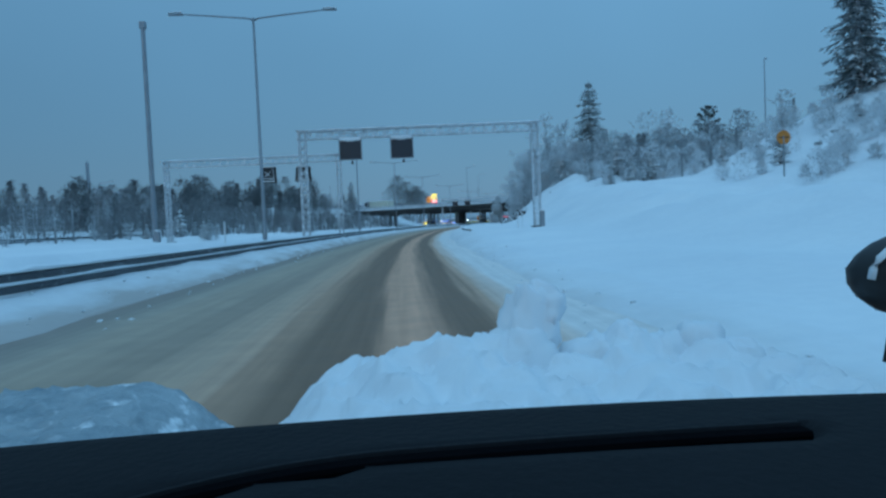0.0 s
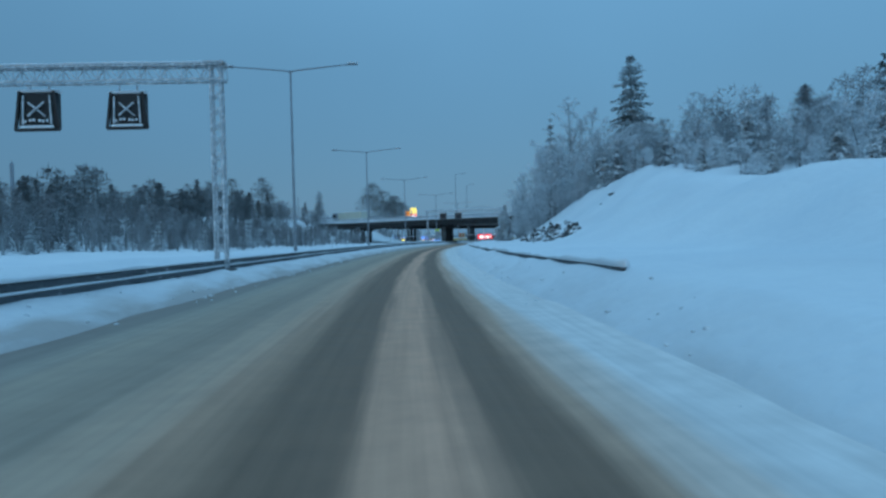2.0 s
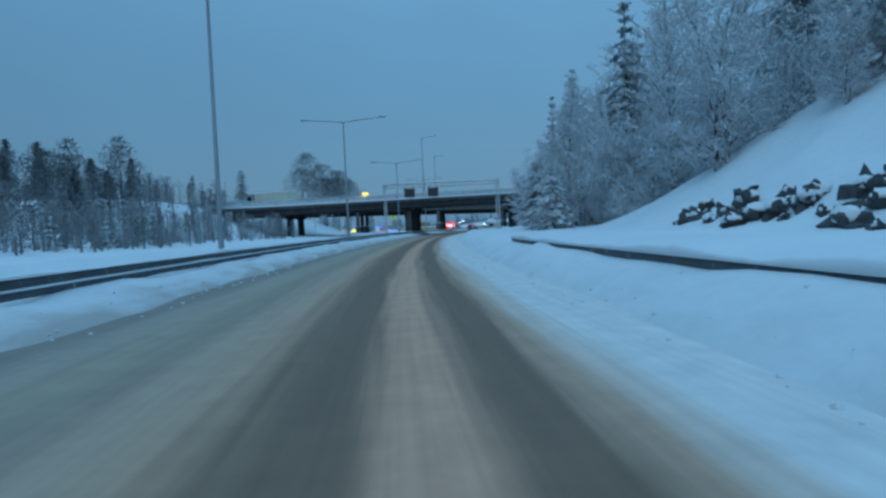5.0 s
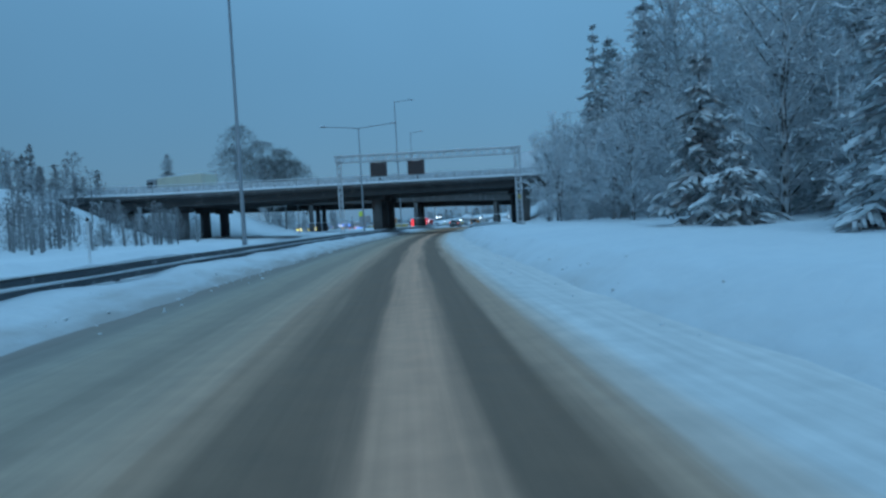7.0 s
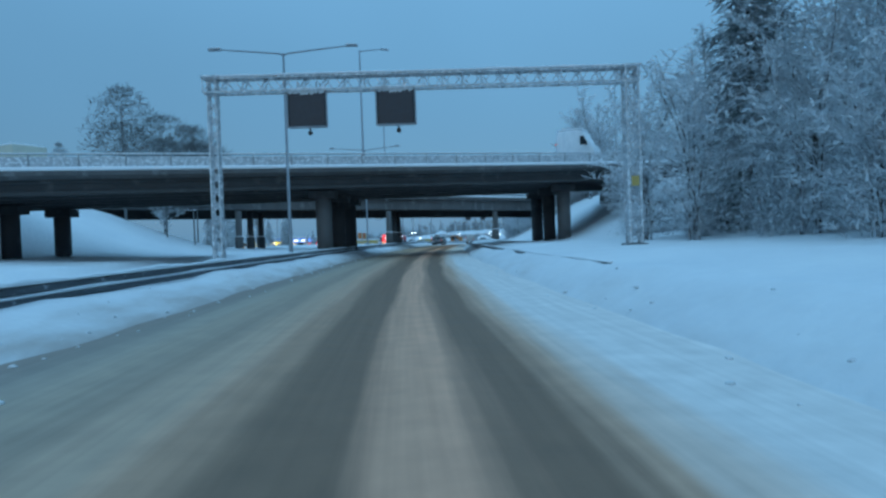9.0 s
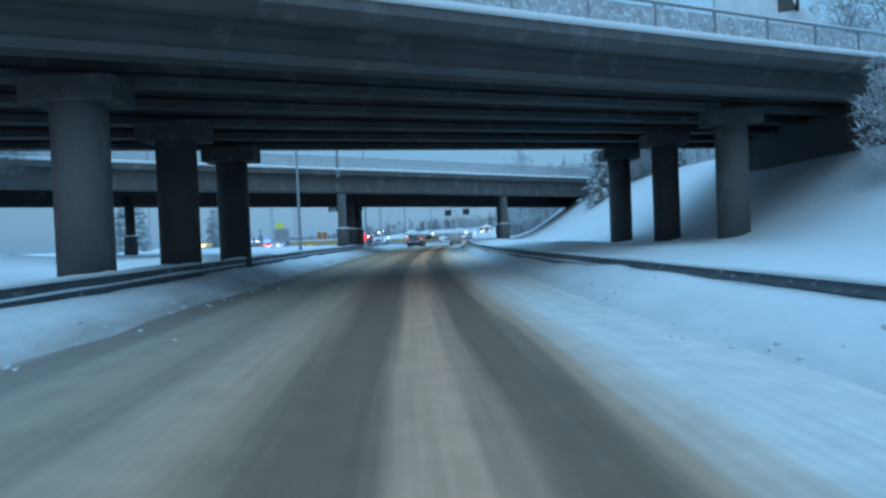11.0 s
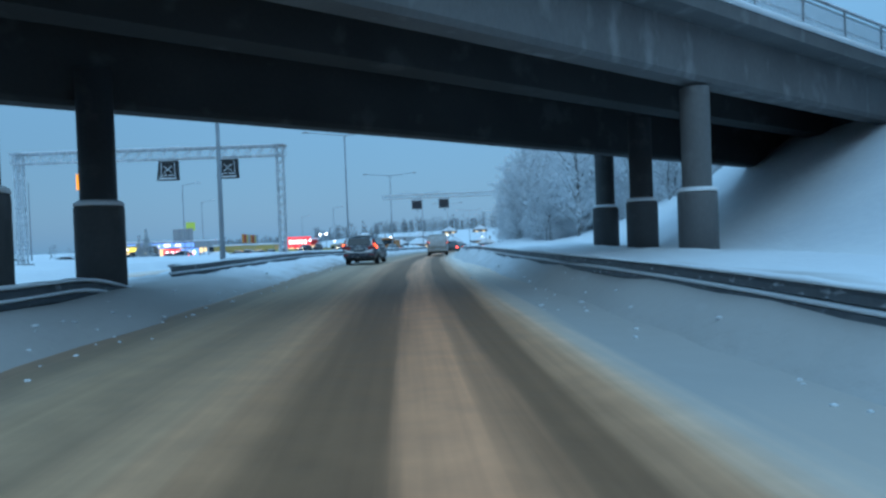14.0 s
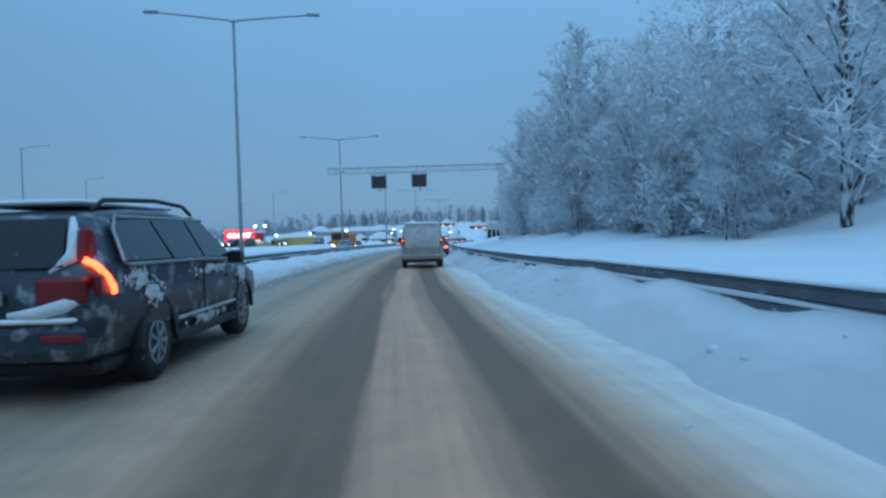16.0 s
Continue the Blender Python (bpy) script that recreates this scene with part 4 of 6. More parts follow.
part("snow_cap", Shape().box(-.27, .27, -.32, .32, 2.252, 2.40, c=.06), SNOW, cab, "", True)
copy_thing(cab, F(56.0, -22.0, -.2))
deli = thing("marker_post", F(42.6, 7.0, .2), "thin grey marker post in the roadside snow", "marker post", "marker posts")
part("post", Shape().tube([(0, 0, -.4), (0, 0, 1.6)], [.035, .03], 8), SNOW_CRUST, deli, "snow-plastered post")
part("cap", Shape().lathe([(.04, 1.6), (.04, 1.66), (.01, 1.7)], 8), BLACK, deli)
for s, o in ((42.9, 7.3), (30, -8.1), (92, -8.2), (135, -8.3), (228, -8.5)):
    copy_thing(deli, F(s, o, .2))
rs = thing("round_sign", F(41.8, 24.1, 4.3), "round orange sign on a grey post on the bank", "traffic sign")
part("post", Shape().tube([(0, 0, -2.5), (0, 0, 1.6)], [.05, .05], 8), ZINC, rs)
part("disc", Shape().lathe([(.45, -.02), (.45, .02)], 24, pose(0, 0, 1.5, 90)), PAINT_ORANGE, rs, "orange face")
part("band", Shape().box(-.3, .3, -.03, -.022, 1.46, 1.54), BLACK, rs)


# ---------------------------------------------------------------- trees
def blade(sh, a, b, w, up):
    """A thin quad from a to b, tapered to its tip."""
    d = b - a
    x = d.cross(up)
    if x.length < 1e-6:
        x = d.cross(Vector((1, 0, 0)))
    x = x.normalized() * (w / 2)
    k = len(sh.v)
    sh.v += [tuple(a - x), tuple(a + x), tuple(b + x * .45), tuple(b - x * .45)]
    sh.f.append((k, k + 1, k + 2, k + 3))


def sliver(sh, a, b, w, up):
    """A thin pointed twig from a to b."""
    x = (b - a).cross(up)
    if x.length < 1e-6:
        x = (b - a).cross(Vector((1, 0, 0)))
    x = x.normalized() * (w / 2)
    k = len(sh.v)
    sh.v += [tuple(a - x), tuple(a + x), tuple(b)]
    sh.f.append((k, k + 1, k + 2))


def rand_dir(rng, z0=-1.0, z1=1.0):
    z, a = rng.uniform(z0, z1), rng.uniform(0, 2 * math.pi)
    r = math.sqrt(max(0, 1 - z * z))
    return Vector((r * math.cos(a), r * math.sin(a), z))


UP = Vector((0, 0, 1))


def frosted_tree(seed, h, r, prim=44, base=.14, stems=1, label="tall bare birch with frosted twigs", name="birch_tree", category="tree", dense=1.0):
    rng = random.Random(seed)
    t = thing(name, Matrix(), label, category, "snowy trees beside the road")
    wood, twig, snow = Shape(), Shape(), Shape()
    for st in range(stems):
        lean = rand_dir(rng, 0, .1) * (h * (.04 if stems == 1 else .22))
        root = Vector((0, 0, -.4)) if stems == 1 else rand_dir(rng, 0, 0.05) * .3 - UP * .3
        nodes = []
        for i in range(7):
            u = i / 6
            nodes.append(root + UP * (h * u * rng.uniform(.97, 1.0)) + lean * u * u + Vector((rng.gauss(0, .012 * h), rng.gauss(0, .012 * h), 0)) * u)
        wood.tube(nodes, [h * .0125 * (1 - .9 * i / 6) / math.sqrt(stems) + .012 for i in range(7)], 7)
        n = prim // stems
        for i in range(n):
            u = base + (.98 - base) * (i + rng.random()) / n
            f = u * 6
            j = min(int(f), 5)
            p0 = nodes[j].lerp(nodes[j + 1], f - j)
            wide = math.sin(math.pi * min(1, (u - base) / (1 - base) * .78 + .20)) ** .8
            L = r * wide * rng.uniform(.65, 1.1) / (1 if stems == 1 else 1.5)
            az = i * 2.399 + rng.uniform(-.4, .4)
            el = radians(rng.uniform(20, 48) + 26 * u)
            d = Vector((math.cos(az) * math.cos(el), math.sin(az) * math.cos(el), math.sin(el)))
            pts = [p0]
            for q in range(4):
                d = (d + rand_dir(rng) * .16 + UP * (.05 if q < 2 else -.16)).normalized()
                pts.append(pts[-1] + d * (L / 4))
            thick = min(.013 + .010 * L, .7 * (h * .0125 * (1 - .9 * u) / math.sqrt(stems) + .012))
            wood.tube(pts, [max(.008, thick * (1 - w / 4.6)) for w in range(5)], 3, caps=False)
            for q in range(4):
                blade(snow, pts[q] + UP * .03, pts[q + 1] + UP * .03, .05 + .012 * L, UP)
            ns = max(4, int(L * 2.9 * dense))
            for q in range(ns):
                v = .18 + .82 * (q + rng.random()) / ns
                g = min(int(v * 4), 3)
                a = pts[g].lerp(pts[g + 1], v * 4 - g)
                sd = ((pts[g + 1] - pts[g]).normalized() * .5 + rand_dir(rng, -.15, .55)).normalized()
                l2 = (.30 * L + .25) * rng.uniform(.5, 1.0) * (1.1 - .45 * v)
                b1 = a + sd * l2 * .55
                b = b1 + (sd + rand_dir(rng) * .35 - UP * .18).normalized() * l2 * .5
                blade(twig, a, b1, .035, rand_dir(rng)); blade(twig, b1, b, .028, rand_dir(rng))
                blade(snow, a + UP * .02, b1 + UP * .02, .06, UP)
                for w in range(8):
                    y = (w + rng.random()) / 8
                    c = a.lerp(b1, y * 2) if y < .5 else b1.lerp(b, y * 2 - 1)
                    e = c + (sd * .5 + rand_dir(rng, -.6, .6)).normalized() * rng.uniform(.2, .6)
                    sliver(twig, c, e, rng.uniform(.03, .055), rand_dir(rng))
                    if rng.random() < .6:
                        sliver(snow, c + UP * .015, e + UP * .01, rng.uniform(.05, .11), UP + rand_dir(rng) * .5)
    if stems == 1:
        part("trunk", wood, BARK, t, "dark bark with frost", True)
    else:
        tagged(part("stem_clump", wood, BARK, t, "many thin dark frosted stems", True), "", "", "", "stuff")
    part("crown", twig, TWIG, t, "frosted fine twigs")
    part("snow_load", snow, BOUGH_SNOW, t, "snow lying along the branches")
    return t


def spruce_tree(seed, h, r, load=.75, label="tall dark spruce with snow-laden drooping boughs", name="spruce_tree", low=.04, gap=.40, taper=.82):
    rng = random.Random(seed)
    t = thing(name, Matrix(), label, "tree", "snowy trees beside the road")
    wood, needle, snow = Shape(), Shape(), Shape()
    wood.tube([(0, 0, -.4), (0, 0, h * .5), (0, 0, h)], [h * .014 + .03, h * .008 + .02, .012], 7)
    n = int(h * (1 - low) / gap)
    for i in range(n):
        u = low + (1 - low) * (i / n) ** 1.04
        z = h * u + rng.uniform(-.5, .5) * gap
        env = r * ((1 - u) ** taper) * (.82 + .45 * noise.noise(Vector((u * 11, seed, 0)))) + .12
        for j in range(7 if u < .75 else 5):
            az = j * 2 * math.pi / (7 if u < .75 else 5) + i * 1.13 + rng.uniform(-.3, .3)
            L = env * rng.uniform(.52, 1.2)
            out = Vector((math.cos(az), math.sin(az), 0))
            side = Vector((-out.y, out.x, 0))
            sag = rng.uniform(.22, .45) + .15 * load - .35 * (u > .85)
            ax = [Vector((0, 0, z + rng.uniform(-.3, .3) * gap)) + out * (L * q) + UP * (L * (-sag * q ** 1.3 + .14 * q ** 4)) for q in (0, .25, .5, .75, 1)]
            ns = 6 if L > .8 else 3
            for q in range(ns):
                v = .15 + .85 * (q + rng.random() * .7) / ns
                g = min(int(v * 4), 3)
                a = ax[g].lerp(ax[g + 1], v * 4 - g)
                for sg in (-1, 1):
                    d = (out * rng.uniform(.5, .9) + side * sg * rng.uniform(.5, 1.0) - UP * rng.uniform(.15, .6)).normalized()
                    b = a + d * (.36 * L * (1.15 - .7 * v) + .14)
                    w = rng.uniform(.07, .13) + .03 * L
                    blade(needle, a, b, w, UP + rand_dir(rng) * .3)
                    if rng.random() < load:
                        blade(snow, a + UP * .045, a.lerp(b, rng.uniform(.75, 1.02)) + UP * .03, w * rng.uniform(.8, 1.45), UP + rand_dir(rng) * .3)
            blade(needle, ax[2], ax[4] + out * .08, .16 + .05 * L, UP)
            for q in range(2 if load > .8 else 0):
                if rng.random() < .45:
                    tilt = Matrix((out, side, UP)).transposed().to_4x4() @ pose(0, 0, 0, 0, 12 + 30 * sag, rng.uniform(-50, 50))
                    c = ax[1].lerp(ax[4], rng.uniform(.1, .95)) + side * rng.uniform(-.12, .12) * L + UP * .04
                    snow.lump(0, 0, 0, .18 * L * rng.uniform(.6, 1.3) + .05, .10 * L + .05, .045 * L + .035, seed=i * 7 + j + q * 31 + seed, n=5, rows=3, rough=.8, m=Matrix.Translation(c) @ tilt)
            for q in range(4):
                blade(needle, ax[q], ax[q] + rand_dir(rng, -1, -.2) * (.2 + .1 * L), .10, side)
                if rng.random() < load:
                    blade(snow, ax[q] + UP * .06, ax[q + 1] + UP * .06, .12 + .07 * L, UP + rand_dir(rng) * .2)
    part("trunk", wood, BARK, t)
    part("crown", needle, NEEDLE_FROST if load > .8 else NEEDLE if load > .4 else NEEDLE_DARK, t, "green needles with frost")
    if load > 0:
        part("snow_load", snow, BOUGH_SNOW, t, "snow lying on the boughs")
    return t


def pine_tree(seed, h, r, label="tall pine with bare trunk and dark crown", clear=.52):
    rng = random.Random(seed)
    t = thing("pine_tree", Matrix(), label, "tree", "snowy trees beside the road")
    wood, needle, snow = Shape(), Shape(), Shape()
    nodes = [Vector((.03 * h * wob(i, seed, .4), .03 * h * wob(i, seed, .4, 5), h * i / 6 - .3)) for i in range(7)]
    wood.tube(nodes, [h * .013 * (1 - .8 * i / 6) + .02 for i in range(7)], 8)
    for i in range(30):
        u = clear + (1 - clear) * (i + rng.random()) / 30
        p = Vector((0, 0, h * u)) + nodes[min(int(u * 6), 6)] * 0
        az = i * 2.399
        L = r * math.sin(math.pi * min(1, (u - clear) / (1 - clear) * .72 + .25)) * rng.uniform(.55, 1.1)
        d = Vector((math.cos(az), math.sin(az), rng.uniform(.0, .5))).normalized()
        e = p + d * L + UP * .15 * L
        wood.tube([p, p.lerp(e, .5) - UP * .06 * L, e], [.05, .03, .015], 4, caps=False)
        for c in range(7):
            q = p.lerp(e, .35 + .65 * c / 6) + rand_dir(rng) * .25
            for w in range(16):
                f = rand_dir(rng, -.3, 1)
                blade(needle, q, q + f * rng.uniform(.22, .45), .10, rand_dir(rng))
            for w in range(3):
                f = rand_dir(rng, .0, .5)
                blade(snow, q + UP * .12, q + UP * .12 + f * .35, .16, UP)
    part("trunk", wood, PINE_BARK, t, "reddish flaking bark", True)
    part("crown", needle, NEEDLE_DARK, t, "dark green needle tufts")
    part("snow_load", snow, BOUGH_SNOW, t)
    return t


kinds = {
    "birch": [frosted_tree(11, 13.0, 4.2, prim=46, base=.06), frosted_tree(12, 15.5, 4.6, prim=48, base=.08), frosted_tree(13, 11.0, 4.0, prim=44, base=.05)],
    "back": [frosted_tree(14, 14.0, 4.4, prim=30, base=.10, dense=.65), frosted_tree(15, 12.0, 4.2, prim=28, base=.08, dense=.65)],
    "thicket": [frosted_tree(23, 9.0, 5.6, prim=54, base=.02, stems=6, label="dense frosted thicket of many stems", name="alder_thicket", category="bush"),
                frosted_tree(24, 7.0, 5.2, prim=60, base=.02, stems=6, label="dense frosted thicket of many stems", name="alder_thicket", category="bush")],
    "bush": [frosted_tree(21, 4.6, 2.7, prim=32, base=.06, stems=5, label="frosted many-stemmed roadside bush", name="willow_bush", category="bush"),
             frosted_tree(22, 6.8, 3.2, prim=36, base=.05, stems=5, label="tall frosted many-stemmed willow bush", name="willow_bush", category="bush")],
    "spruce": [spruce_tree(31, 15.0, 3.3, load=.85, gap=.44), spruce_tree(32, 19.0, 3.8, load=.75, gap=.56), spruce_tree(33, 9.0, 2.7, load=.97, gap=.36)],
    "dark": [spruce_tree(34, 18.0, 3.4, load=.3, gap=.38, label="tall dark spruce with a little snow")],
    "broad": [spruce_tree(37, 19.0, 5.4, load=.5, gap=.36, taper=.62, label="broad dark spruce with snow on its boughs")],
    "small": [spruce_tree(35, 3.4, 1.45, load=.9, gap=.28, label="small spruce covered in fresh snow"), spruce_tree(36, 5.2, 1.9, load=.95, gap=.35, label="young spruce bowed with snow")],
    "pine": [pine_tree(41, 16.0, 3.2), pine_tree(42, 13.0, 3.6, clear=.38)],
}
used = set()


def plant(kind, which, s, o, scale=1.0, turn=0.0):
    t = kinds[kind][which % len(kinds[kind])]
    m = F(s, o, height(s, o) - .1, turn) @ Matrix.Diagonal((scale, scale, scale, 1))
    if (kind, which % len(kinds[kind])) in used:
        ob = copy_thing(t, Matrix())
    else:
        used.add((kind, which % len(kinds[kind])))
        ob = t
    ob.matrix_basis = m
    return ob


rng = random.Random(77)
# single trees that stand out
for kind, which, s, o, sc in (("broad", 0, 130.5, 27.7, 1.33), ("back", 0, 150.0, 22.3, 1.45), ("back", 1, 155.0, 20.1, 1.5), ("birch", 1, 160.0, 16.8, 1.1), ("spruce", 1, 126.0, 27.5, .85), ("pine", 1, 81.0, 34.4, .62), ("spruce", 1, 55.7, 37.7, .95), ("spruce", 0, 61.0, 41.0, .9),
                              ("broad", 0, 188.5, 19.2, .98), ("back", 1, 141.0, 24.0, 1.6), ("back", 0, 180.0, 20.5, 1.35), ("back", 1, 174.0, 19.5, 1.3), ("birch", 1, 184.0, 22.5, 1.2), ("back", 0, 137.0, 20.0, 1.5), ("spruce", 1, 138.0, 16.8, .98), ("spruce", 1, 184.5, 16.8, 1.0), ("spruce", 2, 139.0, 15.6, 1.0), ("birch", 0, 145.5, 16.8, 1.0), ("small", 1, 145.2, 12.4, .8),
                              ("spruce", 1, 172.0, 18.3, 1.05), ("thicket", 1, 141.5, 13.2, .62), ("thicket", 0, 147.5, 13.0, .55), ("bush", 1, 136.5, 12.6, .8), ("thicket", 1, 133.5, 13.5, .6), ("small", 1, 139.5, 9.4, 1.15), ("small", 0, 136.8, 9.2, 1.0), ("spruce", 2, 130.5, 9.3, .62), ("small", 1, 128.2, 8.8, .9), ("spruce", 1, 198.0, 22.5, .95), ("birch", 1, 193.0, 18.2, .85), ("thicket", 0, 241.0, 16.8, .5), ("thicket", 1, 243.6, 17.2, .62), ("thicket", 0, 246.2, 17.0, .55), ("birch", 1, 245.5, 19.6, .62), ("thicket", 1, 243.6, 15.6, .5), ("birch", 2, 244.4, 17.3, .72), ("spruce", 2, 242.0, 14.9, .72), ("birch", 1, 244.6, 18.4, .85), ("birch", 0, 242.4, 19.6, .9), ("birch", 2, 246.0, 21.0, 1.1), ("birch", 0, 240.6, 17.0, .7), ("birch", 2, 245.4, 17.0, .8), ("birch", 1, 246.6, 18.2, .7), ("back", 0, 233.0, 18.4, 1.0), ("back", 1, 236.5, 20.5, .95), ("small", 1, 240.4, 14.2, .55), ("birch", 0, 219.5, -28.5, .75), ("broad", 0, 255.4, -64.7, 1.0), ("small", 1, 78.0, -29.5, .7), ("small", 0, 80.5, -31.2, .8),
                              ("small", 0, 94.9, -25.0, .75), ("small", 0, 63.5, -20.6, .5), ("small", 0, 65.2, -21.6, .58), ("bush", 0, 64.2, -20.0, .36), ("small", 0, 97.0, -26.0, .6), ("bush", 0, 205.0, 15.8, .8), ("spruce", 2, 247.5, 18.6, .8), ("birch", 0, 250.0, 20.5, .9), ("birch", 1, 246.0, 23.5, .85), ("birch", 2, 252.5, 22.5, 1.0), ("back", 0, 249.0, 26.0, .85),
                              ("birch", 2, 280.4, 10.9, 1.15), ("spruce", 2, 291.5, -40.2, .95), ("spruce", 2, 288.5, -42.8, .85), ("pine", 0, 296.0, -49.0, .62), ("spruce", 2, 297.0, -51.0, .9), ("spruce", 2, 286.0, -50.0, 1.2), ("spruce", 0, 283.0, -53.5, .75), ("spruce", 2, 291.0, -56.0, 1.25), ("spruce", 0, 281.0, -48.5, .6)):
    plant(kind, which, s, o, sc, rng.uniform(0, 360))
# wooded slope on the right before the first bridge
for i in range(58):
    s = 103 + 86 * (i + rng.random()) / 58
    row = i % 4
    o = (13.2, 17.0, 21.5, 27.0)[row] + rng.uniform(-1.2, 1.6)
    if s < 120:
        o += (120 - s) * .40
    if row == 3 and s > 132:
        continue
    if row == 0:
        kind = rng.choice(("thicket", "thicket", "bush", "birch"))
    elif row == 1:
        kind = rng.choice(("birch", "thicket", "birch", "birch"))
    else:
        kind = rng.choice(("back", "spruce", "back", "back", "back"))
    plant(kind, rng.randrange(3), s, o, rng.uniform(.72, 1.08) * (.5 if s < 129 and o > 16.5 else 1.0), rng.uniform(0, 360))
# frosted shrubs and young trees behind the bank and on the hill
for i in range(20):
    s = 8 + 56 * (i + rng.random()) / 20
    plant(rng.choice(("bush", "small", "bush", "small")), rng.randrange(3), s, 21 + rng.uniform(0, 13), rng.uniform(.38, .62), rng.uniform(0, 360))
for i in range(38):
    s = 62 + 52 * (i + rng.random()) / 38
    o = 20.0 + (0.6, 3.0, 6.0)[i % 3] + rng.uniform(-.9, .9) - 2.2 * smooth(100, 114, s)
    plant(rng.choice(("small", "small", "bush")), rng.randrange(3), s, o, rng.uniform(.55, .95) * (1.0 if i % 3 else .75), rng.uniform(0, 360))
for i in range(10):
    plant(rng.choice(("back", "back", "spruce", "back")), rng.randrange(3), rng.uniform(129, 150), rng.uniform(31, 40), rng.uniform(.6, .9), rng.uniform(0, 360))
for i in range(9):
    plant(rng.choice(("back", "dark", "spruce")), rng.randrange(3), rng.uniform(46, 60), rng.uniform(39, 50), rng.uniform(.6, .9), rng.uniform(0, 360))
# frosted bushes and young conifers on the crest where the bank ends
for kind, which, s, o, sc in (("bush", 1, 100.5, 20.6, .62), ("small", 1, 102.6, 19.6, .9), ("bush", 0, 104.8, 20.4, 1.0), ("small", 0, 106.2, 19.0, 1.1), ("bush", 1, 107.6, 19.9, .72), ("small", 1, 109.6, 19.2, .9), ("thicket", 1, 104.0, 22.2, .75), ("thicket", 0, 107.5, 22.0, .62), ("bush", 0, 98.5, 20.2, .8)):
    plant(kind, which, s, o, sc, s * 53 % 360)
# on the embankment between the bridges
for i in range(9):
    plant(rng.choice(("birch", "thicket", "birch", "birch")), rng.randrange(3), rng.uniform(238, 254), rng.uniform(18, 27), rng.uniform(.6, .9), rng.uniform(0, 360))
for i in range(14):
    s = 206 + 50 * (i + rng.random()) / 14
    plant(rng.choice(("back", "back", "spruce" if s < 240 else "back", "birch")), rng.randrange(3), s, 26 + rng.uniform(0, 9) + .2 * max(0, s - 232), rng.uniform(.75, 1.05), rng.uniform(0, 360))
# frosted grove past the second bridge
for i in range(34):
    s = 282 + 44 * (i + rng.random()) / 34
    row = i % 3
    o = (9.4, 13.2, 18.5)[row] + rng.uniform(-1.0, 1.4)
    kind = rng.choice(("thicket", "thicket", "birch")) if row == 0 else rng.choice(("birch", "thicket", "birch")) if row == 1 else rng.choice(("back", "back", "birch"))
    plant(kind, rng.randrange(3), s, o, rng.uniform(.85, 1.1) * (.55 + .42 * smooth(284, 312, s)), rng.uniform(0, 360))
for which, s, o, sc in ((0, 301.0, 18.0, .72), (1, 296.0, 22.5, .62), (0, 291.0, 23.5, .6), (1, 308.0, 20.0, .7)):
    plant("spruce", which, s, o, sc, s * 41 % 360)
plant("spruce", 2, 351.0, -58.5, .72, 40)
plant("spruce", 2, 355.0, -62.5, .6, 140)
for kind, which, s, o, sc in (("thicket", 0, 272.5, 15.0, .75), ("thicket", 1, 276.0, 17.5, .9), ("thicket", 0, 274.0, 20.5, .6), ("thicket", 0, 270.0, 19.0, .5), ("thicket", 0, 279.0, 14.5, .7), ("thicket", 1, 278.0, 23.0, .7)):
    plant(kind, which, s, o, sc, s * 37 % 360)
# thin scrub behind the opposite carriageway
for i in range(18):
    s = 20 + 165 * (i + rng.random()) / 18
    plant(rng.choice(("bush", "bush", "small", "bush")), rng.randrange(3), s, -27 - rng.uniform(0, 10), rng.uniform(.3, .5), rng.uniform(0, 360))
for i in range(10):
    plant(rng.choice(("bush", "small")), rng.randrange(3), rng.uniform(168, 192), -42 - rng.uniform(0, 12), rng.uniform(.5, .8), rng.uniform(0, 360))


# ---------------------------------------------------------------- far woods: too many to count
def far_woods(name, spots, label, mat=HAZY_WOOD, blades=130, thin=.036, low=.03, mix=.42):
    """Bare and coniferous crowns of many small blades."""
    rng = random.Random(len(spots))
    sh = Shape()
    for s, o, h in spots:
        base = P(s, o, height(s, o))
        conifer = rng.random() < mix
        r = h * (rng.uniform(.15, .22) if conifer else rng.uniform(.26, .40))
        sh.tube([base - UP, base + UP * h * .9], [.12, .03], 4, caps=False)
        for i in range(blades):
            u = rng.random() ** .8
            z = (low + (1 - low) * u) * h
            e = r * ((1 - u) ** .8 + .05) if conifer else r * (math.sin(math.pi * min(1, .12 + .85 * u)) ** .7)
            a = rng.uniform(0, 2 * math.pi)
            k = math.sqrt(rng.random()) * e
            p = base + Vector((k * math.cos(a), k * math.sin(a), z))
            d = rand_dir(rng, -.8, .1) if conifer else rand_dir(rng, -.1, 1)
            sliver(sh, p, p + d * min(h, 9) * rng.uniform(.05, .12), thin * h * (1.6 if conifer else 1.2), rand_dir(rng))
    return tagged(part(name, sh, mat), label, "woods", "", "stuff")


spots = []
while len(spots) < 330:
    s, o = rng.uniform(55, 262), -rng.uniform(40, 96)
    if s < 8 - 1.25 * o or (s > 186 and o > -62) or (s > 176 and o > -50):
        continue
    spots.append((s, o, (7.4 + 2.0 * wob(s, o, .05) + rng.uniform(-1.6, 2.0)) * (1 - .15 * smooth(150, 200, s)) * (.72 + .28 * smooth(42 - 1.27 * o, 54 - 1.27 * o, s))))
far_woods("woods_left", spots, "dark bare and coniferous woods beyond the opposite carriageway", HAZY_WOOD, 400, .014, .10, .35)
spots = []
